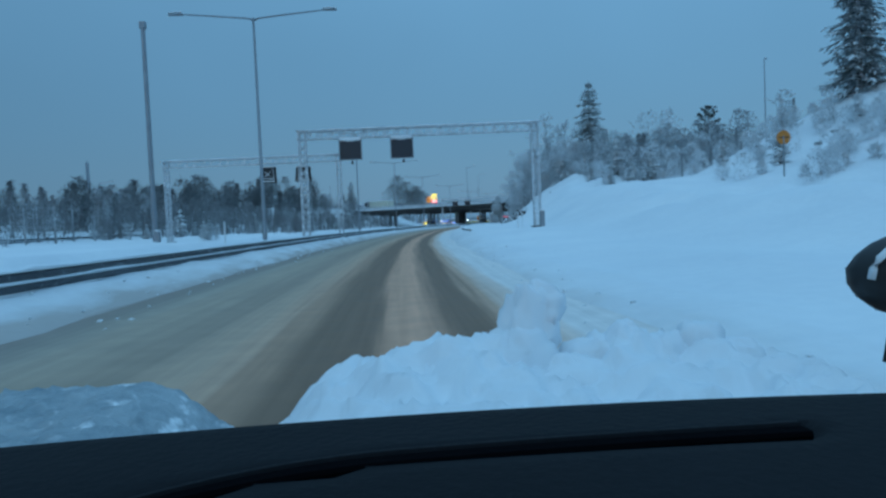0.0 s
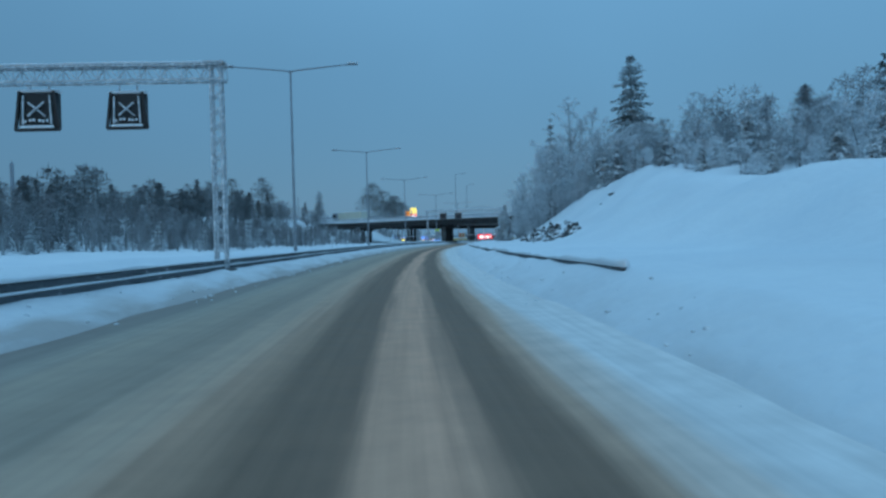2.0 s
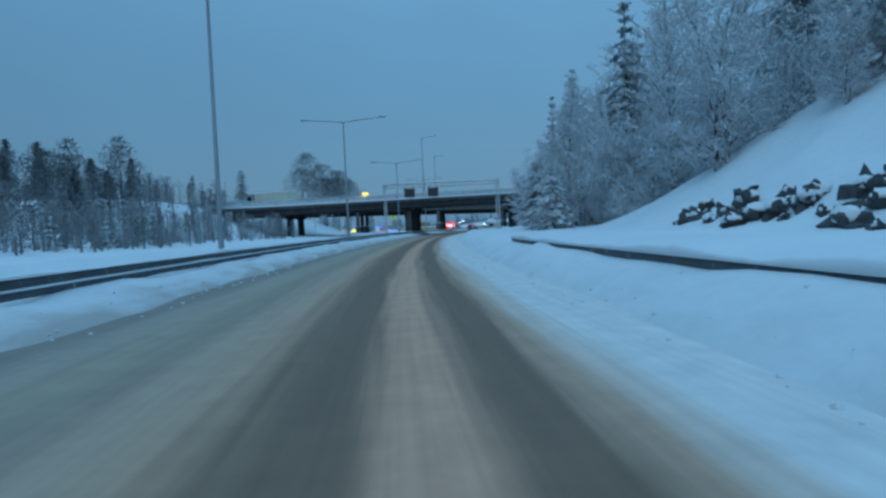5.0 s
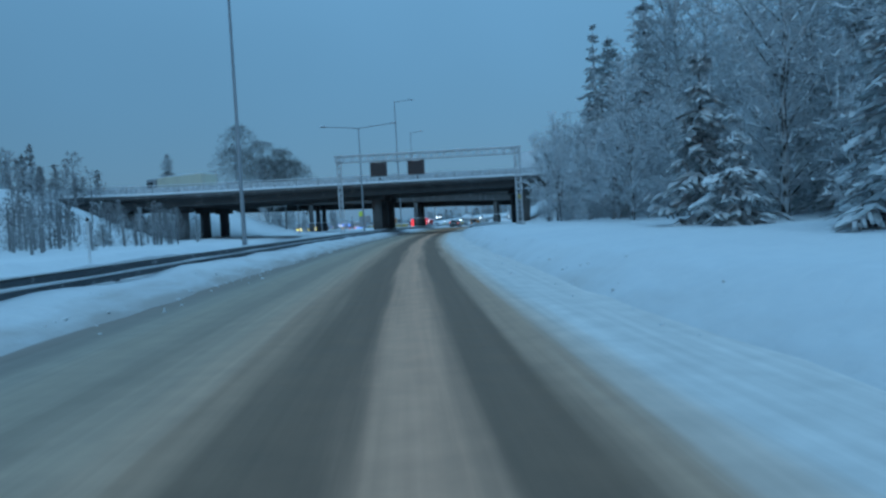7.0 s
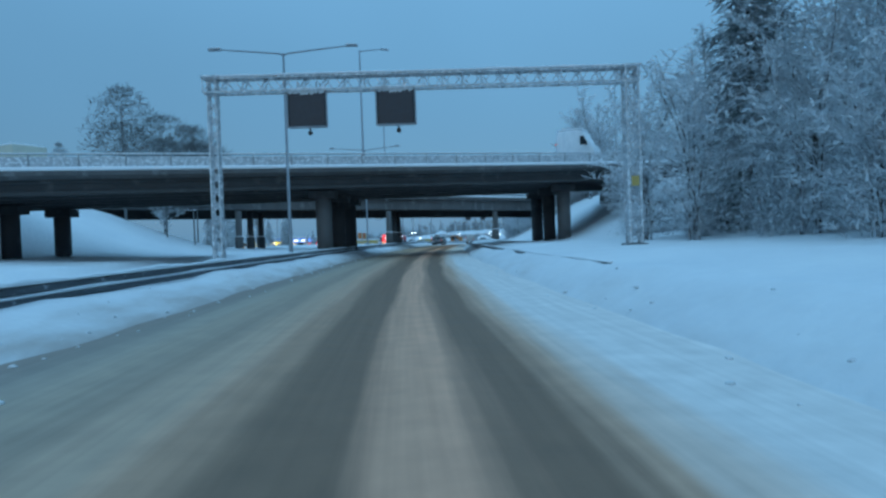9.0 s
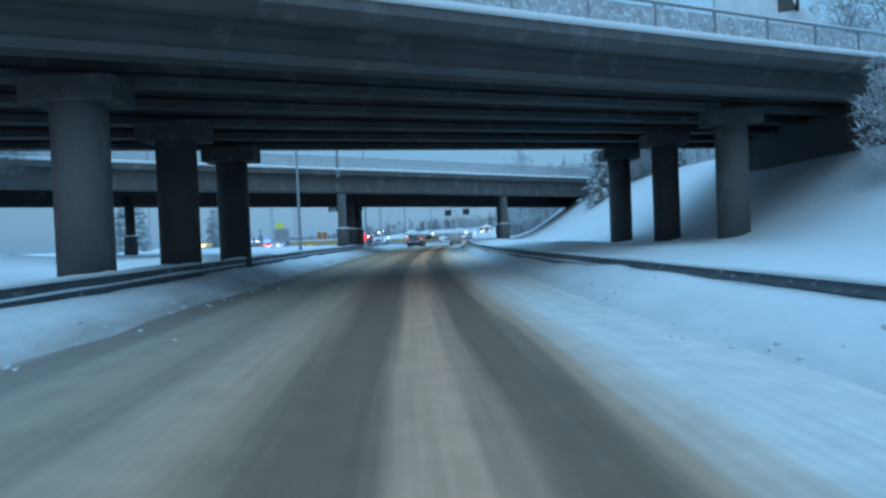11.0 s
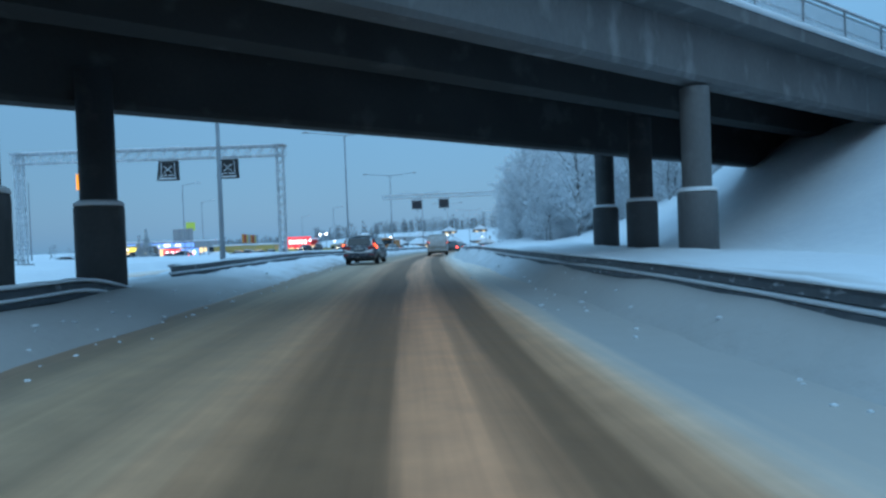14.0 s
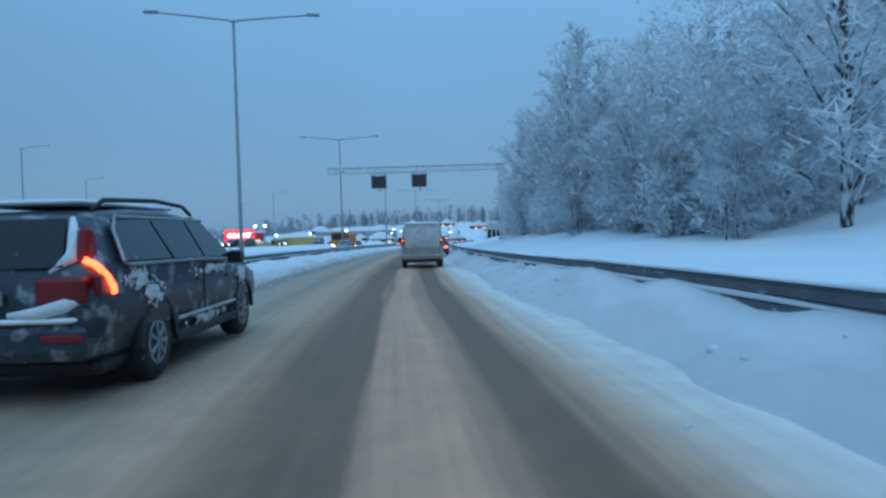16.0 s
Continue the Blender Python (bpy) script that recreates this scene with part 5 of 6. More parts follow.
while len(spots) < 330:
    s, o = rng.uniform(42, 188), -rng.uniform(32, 46)
    if s < 5 - 1.25 * o:
        continue
    spots.append((s, o, rng.uniform(2.6, 5.6)))
far_woods("woods_scrub", spots, "brownish frosted scrub in front of the woods", SCRUB, 220, .016)
for i in range(16):
    s = 82 + 96 * (i + rng.random()) / 16
    plant("small", rng.randrange(2), s, -23.5 - rng.uniform(0, 8) - (7 if s < 96 else 0), rng.uniform(.4, .8), rng.uniform(0, 360))
far_woods("woods_edge", [(rng.uniform(94, 186), -rng.uniform(21.5, 33), rng.uniform(1.4, 3.6)) for _ in range(300)], "low frosted scrub beside the opposite carriageway", SCRUB, 190, .018)
far_woods("woods_far", [(rng.uniform(606, 760), rng.uniform(-330, 200), rng.uniform(6, 10)) for _ in range(900)], "far dark treeline on the horizon", HAZY_WOOD, 60, .035)
far_woods("woods_right", [(rng.uniform(112, 234), rng.uniform(32, 66), rng.uniform(9, 15)) for _ in range(80)], "dense frosted woods behind the roadside trees", FROST_WOOD, 420, .009)
far_woods("woods_right_far", [(rng.uniform(296, 400), rng.uniform(22, 60), rng.uniform(8, 13)) for _ in range(60)], "frosted woods past the second bridge", FROST_WOOD, 420, .009)


def undergrowth(name, spots, blades, label, thick=1.0, twigs=TWIG):
    """Dense frosted brush: fine twigs and snow, too many to count."""
    rng = random.Random(blades + len(spots))
    twig, snow = Shape(), Shape()
    for s, o, h in spots:
        base = P(s, o, height(s, o))
        r = h * rng.uniform(.42, .62)
        for i in range(blades):
            u = rng.random()
            a = rng.uniform(0, 2 * math.pi)
            e = r * math.sin(math.pi * min(1, .22 + .76 * u)) ** .75 * (.75 + .5 * noise.noise(Vector((a, u * 3, s))))
            k = (rng.random() ** .4) * e
            out = Vector((math.cos(a), math.sin(a), 0))
            p = base + out * k + UP * (u * h)
            d = (out * rng.uniform(.2, 1) + rand_dir(rng) * .8 + UP * rng.uniform(-.2, .7)).normalized()
            q = p + d * rng.uniform(.15, .5)
            sliver(twig if i % 5 < 3 else snow, p, q, thick * (rng.uniform(.018, .04) if i % 5 < 3 else rng.uniform(.03, .075)), rand_dir(rng) if i % 5 < 3 else UP + rand_dir(rng) * .6)
    tagged(part(name, twig, twigs), label, "brush", "", "stuff")
    tagged(part(name + "_snow", snow, BOUGH_SNOW), "snow lying in the dense brush", "brush", "", "stuff")


mass = [(284 + 44 * i / 58 + rng.uniform(-.8, .8), (9.6, 12.2, 15.5, 11.0)[i % 4] + rng.uniform(-.8, .9), (rng.uniform(5.5, 8.0) if i % 4 else rng.uniform(3, 4.5)) * (.8 + .55 * smooth(298, 316, 284 + 44 * i / 58))) for i in range(58)]
mass += [(287 + 36 * i / 34 + rng.uniform(-.8, .8), (13.0, 16.5, 20.0)[i % 3] + rng.uniform(-.8, .9), rng.uniform(7.5, 12.5)) for i in range(34)]
undergrowth("roadside_brush", mass, 2400, "dense frosted roadside brush past the bridges", 1.8)
mass = [(104 + 86 * i / 52 + rng.uniform(-1, 1), (13.6, 16.0, 19.0, 14.6)[i % 4] + rng.uniform(-.8, .9) + max(0, 120 - (104 + 86 * i / 52)) * .42, (rng.uniform(4.5, 8.5) if i % 4 else rng.uniform(2.2, 3.6))) for i in range(52)]
mass += [(106 + 84 * i / 44 + rng.uniform(-1, 1), (17.0, 20.0, 18.4)[i % 3] + rng.uniform(-.8, .9) + max(0, 120 - (106 + 84 * i / 44)) * .42, rng.uniform(7.5, 12.5) * (.6 if 106 + 84 * i / 44 < 126 else 1)) for i in range(44)]
mass += [(138 + 48 * i / 16 + rng.uniform(-1, 1), 22.5 + rng.uniform(-1.2, 2.2), rng.uniform(12, 16.5)) for i in range(16)]
undergrowth("slope_brush", mass, 2000, "dense frosted brush below the trees", 1.15, FROST_WOOD)
mass = [(240 + 14 * i / 12 + rng.uniform(-1, 1), 19 + rng.uniform(-1, 6), rng.uniform(3.5, 7)) for i in range(12)]
mass += [(240.8 + 6 * i / 14 + rng.uniform(-.5, .5), 17.0 + rng.uniform(-.5, 3.5), rng.uniform(4.5, 8.5)) for i in range(14)]
undergrowth("embankment_brush", mass, 1700, "frosted brush on the bridge embankment", 1.3)
undergrowth("corner_brush", [(198 + rng.uniform(0, 7), 15.2 + rng.uniform(0, 3.5), rng.uniform(2.6, 4.4)) for _ in range(9)], 2000, "frosted brush beside the bridge end")

mass = [(64 + 58 * i / 52 + rng.uniform(-1, 1), 20.3 + rng.uniform(0, 4) + 3 * (i % 3) - .10 * max(0, i - 34), rng.uniform(1.6, 3.8) * (.6 if i % 3 == 0 else 1)) for i in range(52)]
undergrowth("bank_brush", mass, 800, "snow-laden brush along the crest of the bank")
mass = [(rng.uniform(34, 76), rng.uniform(22, 36), rng.uniform(.7, 2.0)) for _ in range(85)]
undergrowth("hill_brush", mass, 400, "low snow-laden scrub on the hill")
far_woods("woods_bank", [(s, rng.uniform(23.5, 36), rng.uniform(3.6, 6.2) * (.38 + .62 * smooth(64, 79, s))) for s in [60 + 56 * i / 110 + rng.uniform(-.5, .5) for i in range(110)]], "brownish frosted scrub behind the bank", MIXED_WOOD, 520, .010, mix=.15)
far_woods("woods_corner", [(217, -31.2, 13.4), (218.5, -27.8, 10.0), (220, -25.6, 12.5), (219, -23.2, 11.0), (222, -29.5, 13.0), (221, -33.5, 12.0), (223, -26.5, 11.0)], "dark bare trees behind the bridge end", HAZY_WOOD, 1500, .0045, .42, 0)
far_woods("woods_hill", [(rng.uniform(44, 60), rng.uniform(40, 52), rng.uniform(5, 9)) for _ in range(26)], "dark scrub and trees on the hill", HAZY_WOOD, 380, .012)

# ---------------------------------------------------------------- bare rock in the bank
for i in range(76):
    s = 83 + 28 * (int(i / 4) + .5 * rng.random()) / 19 + rng.uniform(-.5, .5)
    o = 10.0 + .8 * wob(s, 1, .2) + rng.uniform(-.2, 2.5)
    q = thing("rock_outcrop", F(s, o, height(s, o) + .02, rng.uniform(-30, 30)), "dark bare rock showing through the snow", "rock", "rocks in the bank")
    w = .14 + .42 * rng.random() ** 1.8
    part("stone", Shape().lump(0, 0, 0, w * .7, w * rng.uniform(.8, 1.5), w * rng.uniform(.6, 1.0), seed=i * 1.3, n=11, rows=8, rough=1.35), ROCK, q)
    part("snow_cap", Shape().lump(.1 * w, 0, w * .48, w * .72, w * rng.uniform(.6, 1.1), w * .42, seed=i + 50, n=10, rows=6, rough=.7), SNOW, q, "", True)
for i in range(24):
    s, o = (rng.uniform(70, 108), rng.uniform(12, 17)) if i < 6 else (rng.uniform(44, 66), rng.uniform(22, 33))
    q = thing("rock_outcrop", F(s, o, height(s, o) - .05, rng.uniform(0, 360)), "dark bare rock showing through the snow", "rock", "rocks in the bank")
    w = rng.uniform(.2, .5)
    part("stone", Shape().lump(0, 0, 0, w, w * .6, w * .3, seed=i + 90, n=8, rows=5, rough=.6), ROCK, q)
    part("snow_cap", Shape().lump(0, 0, w * .22, w * .9, w * .55, w * .2, seed=i + 150, n=8, rows=5, rough=.3), SNOW, q, "", True)


SLUSH_DRY = material("salt_spray", (0.24, 0.21, 0.17), (0.36, 0.34, 0.31), rough=.85, scale=3, fine=20, bump=.2)
SNOW_DUSTY = material("dusty_snow", (0.60, 0.61, 0.62), (0.46, 0.47, 0.47), rough=.85, scale=2, fine=14, bump=.3, c3=(0.40, 0.38, 0.36), at=.62)


# ---------------------------------------------------------------- vehicles
def loft(stations):
    """A car skin from cross-sections (y, z_low, z_belt, z_top, half width low, belt, top)."""
    sh = Shape()
    rings = []
    for y, zl, zb, zt, wl, wb, wt in stations:
        zm = zl + (zb - zl) * .45
        half = [(0, zl), (wl * .9, zl), (wl, zl + .06), (max(wl, wb) * 1.01, zm), (wb, zb), (wt, zt - (zt - zb) * .12), (wt * .82, zt - .01), (0, zt)]
        ring = [Vector((x, y, z)) for x, z in half] + [Vector((-x, y, z)) for x, z in reversed(half[1:-1])]
        rings.append(ring)
    return sh.sweep(rings)


def wheel(parent, x, y, r=.33, w=.22, side=1):
    t = part("wheel", Shape().lathe([(r * .62, -w / 2), (r * .93, -w / 2), (r, -w * .32), (r, w * .32), (r * .93, w / 2), (r * .62, w / 2)], 22, None, "x"), RUBBER, parent, "snow-caked tyre", True)
    t.matrix_local = pose(x, y, r)
    k = side * w / 2
    rim = part("rim", Shape().lathe([(r * .60, k * .7), (r * .61, k * 1.01), (r * .52, k * 1.02), (r * .46, k * .8)], 22, None, "x"), ALLOY, t, "salt-white rim", True)
    sp = Shape()
    for i in range(7):
        a = 2 * math.pi * i / 7
        sp.bar((k * .9, .04 * math.cos(a), .04 * math.sin(a)), (k * .9, r * .56 * math.cos(a), r * .56 * math.sin(a)), r * .17, r * .1)
    part("spokes", sp, ALLOY, t)
    part("hub", Shape().lathe([(r * .12, k * .7), (r * .12, k * 1.03)], 10, None, "x"), ALLOY, t)
    return t


def smear(x, y, z, wide, tall, count, seed):
    """A thin patchy smear of snow stuck to an upright side."""
    rng = random.Random(round(seed * 100))
    sh = Shape()
    for i in range(count):
        u, v = rng.gauss(0, .40), rng.gauss(0, .40)
        r = rng.uniform(.010, .040) * max(.35, 1 - .6 * math.hypot(u, v))
        sh.lump(x, y + u * wide, z + v * tall, .010, r * rng.uniform(.8, 1.7), r, seed=i + seed, n=7, rows=5, rough=.7)
    return sh


def estate_car(m):
    c = thing("estate_car", m, "dark blue estate car streaked with snow on the slushy road", "car")
    st = [(-.22, .42, .62, .72, .66, .80, .76), (-.17, .36, .80, .98, .78, .87, .82), (-.06, .34, .98, 1.14, .83, .91, .79), (.16, .33, 1.04, 1.44, .86, .92, .69), (.40, .32, 1.05, 1.53, .87, .93, .66),
          (1.2, .30, 1.04, 1.575, .88, .935, .68), (2.0, .28, 1.02, 1.585, .88, .935, .68), (2.65, .28, 1.0, 1.54, .88, .935, .66), (3.1, .28, .965, 1.36, .88, .93, .69), (3.55, .28, .955, 1.06, .87, .925, .76),
          (4.1, .28, .86, .98, .86, .91, .74), (4.5, .30, .78, .88, .82, .87, .66), (4.72, .34, .62, .72, .74, .78, .60)]
    part("body", loft(st), CAR_BLUE, c, "dark paint with road salt and snow smears", True)

    def glass(pts, name, out):
        sh = Shape()
        o = Vector(out) * .012
        v = [Vector(p) + o for p in pts]
        sh.add(v + [p - o * 1.6 for p in v], [tuple(range(len(v))), tuple(range(2 * len(v) - 1, len(v) - 1, -1))] +
               [(i, (i + 1) % len(v), len(v) + (i + 1) % len(v), len(v) + i) for i in range(len(v))])
        return part(name, sh, GLASS_DARK, c, "dark glass with frost at the edges")
    for sx in (-1, 1):
        x1, x2 = sx * .945, sx * .735
        glass([(x1, .30, 1.10), (x1, 1.28, 1.085), (x2, 1.24, 1.47), (x2, .52, 1.45)], "rear_quarter_window", (sx, 0, .3))
        glass([(x1, 1.34, 1.083), (x1, 2.18, 1.065), (x2, 2.12, 1.48), (x2, 1.30, 1.46)], "rear_door_window", (sx, 0, .3))
        glass([(x1, 2.24, 1.063), (x1, 3.22, 1.035), (x2, 2.74, 1.45), (x2, 2.18, 1.48)], "front_door_window", (sx, 0, .3))
        tr = Shape().tube([(sx * .74, 2.75, 1.475), (sx * .745, .56, 1.475), (sx * .80, .42, 1.36), (sx * .955, .26, 1.10), (sx * .96, .34, 1.07), (sx * .957, 2.0, 1.05), (sx * .955, 3.28, 1.01)], .017, 6)
        part("window_trim", tr, ALLOY, c, "frosted trim line")
        part("roof_rail", Shape().tube([(sx * .64, .40, 1.53), (sx * .64, .60, 1.62), (sx * .64, 1.7, 1.66), (sx * .64, 2.45, 1.63), (sx * .64, 2.7, 1.54)], .022, 6), BLACK, c, "", True)
        for y in (.98, 3.75):
            wheel(c, sx * .80, y, .335, .225, sx)
            arch = Shape()
            rings = [[Vector((sx * (.90 + d), y + (.37 + e) * math.cos(a), .335 + (.37 + e) * math.sin(a))) for d, e in ((0, 0), (.045, 0), (.045, .05), (0, .06))] for a in [math.pi * i / 14 for i in range(15)]]
            part("wheel_arch", arch.sweep(rings), BLACK, c)
            tagged(part("arch_snow", smear(sx * .945, y - .12, .80, .27, .15, 90, y + sx), SNOW_CRUST, c, "snow stuck above the wheel", True), "", "", "", "stuff")
        part("sill", Shape().box(sx * .93 - .03, sx * .93 + .03, 1.38, 3.35, .27, .36, c=.02), BLACK, c)
        part("door_handle", Shape().box(sx * .945 - .02, sx * .945 + .02, 1.98, 2.16, .83, .86, c=.01), CAR_BLUE, c)
        part("door_handle", Shape().box(sx * .945 - .02, sx * .945 + .02, 2.98, 3.16, .81, .84, c=.01), CAR_BLUE, c)
        mir = part("door_mirror", Shape().box(sx * 1.04 - .10, sx * 1.04 + .10, 3.02, 3.16, .96, 1.12, c=.04), CAR_BLUE, c)
        part("mirror_glass", Shape().box(sx * 1.04 - .08, sx * 1.04 + .08, 3.006, 3.018, .98, 1.10, c=.005), GLASS_DARK, mir)
        part("door_gap", Shape().bar((sx * .948, 2.20, .40), (sx * .948, 2.20, 1.0), .01, .012), BLACK, c)
        part("side_strip", Shape().bar((sx * .955, 1.40, .50), (sx * .955, 3.30, .50), .02, .03), SNOW_DUSTY, c, "line of packed snow")
        lampb = part("tail_lamp", Shape().box(sx * .66 - .17, sx * .66 + .20, -.24, .0, .80, 1.0, c=.03).box(sx * .76 - .05, sx * .76 + .06, -.10, .16, .98, 1.38, c=.03, top=(0.0, .08)).box(sx * .90 - .06, sx * .90 + .03, -.12, .16, .84, 1.02, c=.025), LENS_RED, c, "tall red tail lamp")
        part("lit_strip", Shape().tube([(sx * .80, -.08, 1.13), (sx * .885, -.06, 1.08), (sx * .93, .0, 1.0), (sx * .945, .07, .91), (sx * .935, .10, .86)], .028, 8), TAIL_HOT, lampb, "glowing red strip", True)
        part("reflector", Shape().box(sx * .70 - .14, sx * .70 + .14, -.30, -.20, .52, .58, c=.01), LENS_RED, c, "red lower reflector")
    glass([(-.66, -.125, 1.07), (.66, -.125, 1.07), (.58, .115, 1.45), (-.58, .115, 1.45)], "rear_window", (0, -1, .4))
    part("rear_bumper", Shape().box(-.86, .86, -.28, .12, .38, .66, c=.07), CAR_BLUE, c)
    part("bumper_snow", Shape().box(-.80, .80, -.29, -.12, .661, .70, c=.03), SNOW, c, "strip of snow on the bumper", True)
    part("number_plate", Shape().box(-.26, .26, -.255, -.225, .80, .91, c=.005), WALL_GREY, c, "pale plate without writing")
    part("tailgate_line", Shape().box(-.60, .60, -.236, -.19, .735, .75), BLACK, c)
    part("roof_snow", Shape().box(-.52, .52, .42, 2.5, 1.585, 1.63, c=.04), SNOW, c, "thin snow on the roof", True)
    for sx in (-1, 1):
        streak = Shape().tube([(sx * .62, .13, 1.46), (sx * .68, .02, 1.30), (sx * .70, -.07, 1.14), (sx * .56, -.13, 1.03)], [.02, .05, .055, .02], 7)
        part("pillar_snow", streak, SNOW_CRUST, c, "snow stuck along the rear pillar", True)
        part("tailgate_snow", Shape().tube([(sx * .30, -.245, .73), (sx * .52, -.25, .74), (sx * .72, -.235, .79), (sx * .84, -.19, .83)], [.02, .05, .055, .02], 7), SNOW_CRUST, c, "snow packed below the tail lamp", True)
        tagged(part("side_snow", smear(sx * .93, .62, .95, .30, .13, 90, 5 + sx), SNOW_CRUST, c, "snow smear on the rear wing", True), "", "", "", "stuff")
        tagged(part("side_snow", smear(sx * .945, 2.45, .93, .75, .07, 60, 8 + sx), SNOW_CRUST, c, "", True), "", "", "", "stuff")
        tagged(part("sill_snow", smear(sx * .95, 2.3, .42, .9, .08, 60, 11 + sx), SNOW_DUSTY, c, "", True), "", "", "", "stuff")
    part("underside", Shape().box(-.80, .80, .1, 4.4, .20, .34, c=.05), BLACK, c)
    part("windscreen_surround", Shape().bar((-.66, 2.72, 1.50), (.66, 2.72, 1.50), .03, .03), BLACK, c)
    return c


def delivery_van(m, label="dirty white panel van with snow-covered rear doors", paint=VAN_WHITE):
    v = thing("delivery_van", m, label, "van")
    st = [(0.0, .42, 1.0, 1.92, .90, .93, .84), (.08, .40, 1.05, 1.97, .94, .965, .86), (.6, .36, 1.05, 2.0, .95, .97, .87), (2.6, .34, 1.05, 2.0, .95, .97, .87), (3.4, .34, 1.05, 1.93, .95, .97, .84),
          (4.1, .34, 1.04, 1.32, .94, .96, .82), (4.7, .36, .90, 1.08, .90, .92, .74), (4.95, .40, .65, .75, .82, .84, .66)]
    part("body", loft(st), paint, v, "white paint dulled by road salt", True)
    for x0, x1 in ((-.80, -.004), (.004, .80)):
        d = part("rear_door", Shape().box(x0, x1, -.03, .05, .62, 1.86, c=.02), VAN_WHITE, v)
        part("door_snow", Shape().box(x0 + (.02 if x0 < 0 else 0), x1 - (.02 if x0 > 0 else 0), -.05, -.032, .92, 1.84, c=.012), SNOW_DUSTY, d, "frozen snow over the rear window", True)
        part("hinge", Shape().box(x0 if x0 < 0 else x1 - .03, x0 + .03 if x0 < 0 else x1, -.045, -.03, .8, .9), BLACK, d)
    part("rear_bumper", Shape().box(-.90, .90, -.10, .10, .42, .58, c=.03), SLUSH_DRY, v, "bumper caked with brown slush")
    crust = Shape()
    for i in range(40):
        crust.lump(-.86 + 1.72 * i / 39, -.08 + .02 * wob(i, 1, .8), .585 + .02 * wob(i, 4, .9), .04, .05, .025 + .02 * abs(wob(i, 9, .7)), seed=i, n=6, rows=4, rough=.6)
    tagged(part("slush_crust", crust, SNOW_DUSTY, v, "frozen slush on the bumper", True), "", "", "", "stuff")
    part("under_tray", Shape().box(-.78, .78, -.04, .3, .26, .42, c=.03), BLACK, v)
    part("number_plate", Shape().box(-.26, .26, -.045, -.032, .66, .77, c=.005), WALL_GREY, v, "pale plate without writing")
    part("dirt_band", Shape().box(-.78, .78, -.036, -.031, .60, .88, c=.01), SLUSH_DRY, v, "brown salt spray")
    part("roof_snow", Shape().box(-.78, .78, .05, 3.3, 1.985, 2.10, c=.07), SNOW, v, "snow on the roof", True)
    for sx in (-1, 1):
        t = part("tail_lamp", Shape().box(sx * .87 - .04, sx * .87 + .05, -.035, .08, 1.04, 1.40, c=.02), LENS_RED, v)
        part("bulb", Shape().lathe([(.012, -.02), (.034, -.01), (.034, .01), (.012, .02)], 12, pose(sx * .88, -.045, 1.27, 90)), TAIL_HOT, t, "glowing red light", True)
        part("door_mirror", Shape().box(sx * 1.08 - .10, sx * 1.08 + .10, 3.85, 4.0, 1.10, 1.36, c=.04), BLACK, v)
        for y in (.85, 4.0):
            wheel(v, sx * .83, y, .34, .24, sx)
        part("side_window", Shape().add([(sx * .955, 3.05, 1.16), (sx * .95, 3.95, 1.16), (sx * .90, 3.55, 1.62), (sx * .90, 3.05, 1.66)], [(0, 1, 2, 3)]), GLASS_DARK, v)
    return v



def small_car(m, label, paint=PAINT_MIX, lit=True, front=False):
    c = thing("car", m, label, "car", "cars in the retail area and traffic")
    st = [(0.0, .40, .62, .74, .72, .80, .70), (.12, .34, .86, .98, .80, .86, .74), (.5, .30, .92, 1.30, .82, .87, .64), (.9, .28, .93, 1.46, .83, .875, .62), (2.0, .27, .92, 1.48, .83, .875, .62),
          (2.6, .27, .90, 1.30, .83, .87, .64), (3.1, .27, .88, .98, .82, .86, .68), (3.8, .29, .76, .84, .78, .82, .62), (4.1, .34, .60, .68, .70, .72, .56)]
    part("body", loft(st), paint, c, "", True)
    part("roof_snow", Shape().box(-.55, .55, .8, 2.2, 1.455, 1.56, c=.06), SNOW, c, "", True)
    part("bonnet_snow", Shape().box(-.6, .6, 3.0, 3.7, .88, .99, c=.05), SNOW, c, "", True)
    for sx in (-1, 1):
        part("side_window", Shape().add([(sx * .872, .75, .97), (sx * .872, 2.75, .95), (sx * .70, 2.25, 1.36), (sx * .70, .98, 1.38)], [(0, 1, 2, 3)]), GLASS_DARK, c)
        part("tail_lamp", Shape().box(sx * .66 - .14, sx * .66 + .12, -.02, .1, .66, .80, c=.02), TAIL_RED if lit else LENS_RED, c)
        part("head_lamp", Shape().box(sx * .56 - .13, sx * .56 + .13, 3.98, 4.13, .56, .70, c=.03), HEAD if lit else ALLOY, c)
        for y in (.75, 3.25):
            t = part("wheel", Shape().lathe([(.2, -.1), (.31, -.1), (.31, .1), (.2, .1)], 14, None, "x"), RUBBER, c, "", True)
            t.matrix_local = pose(sx * .76, y, .31)
    return c


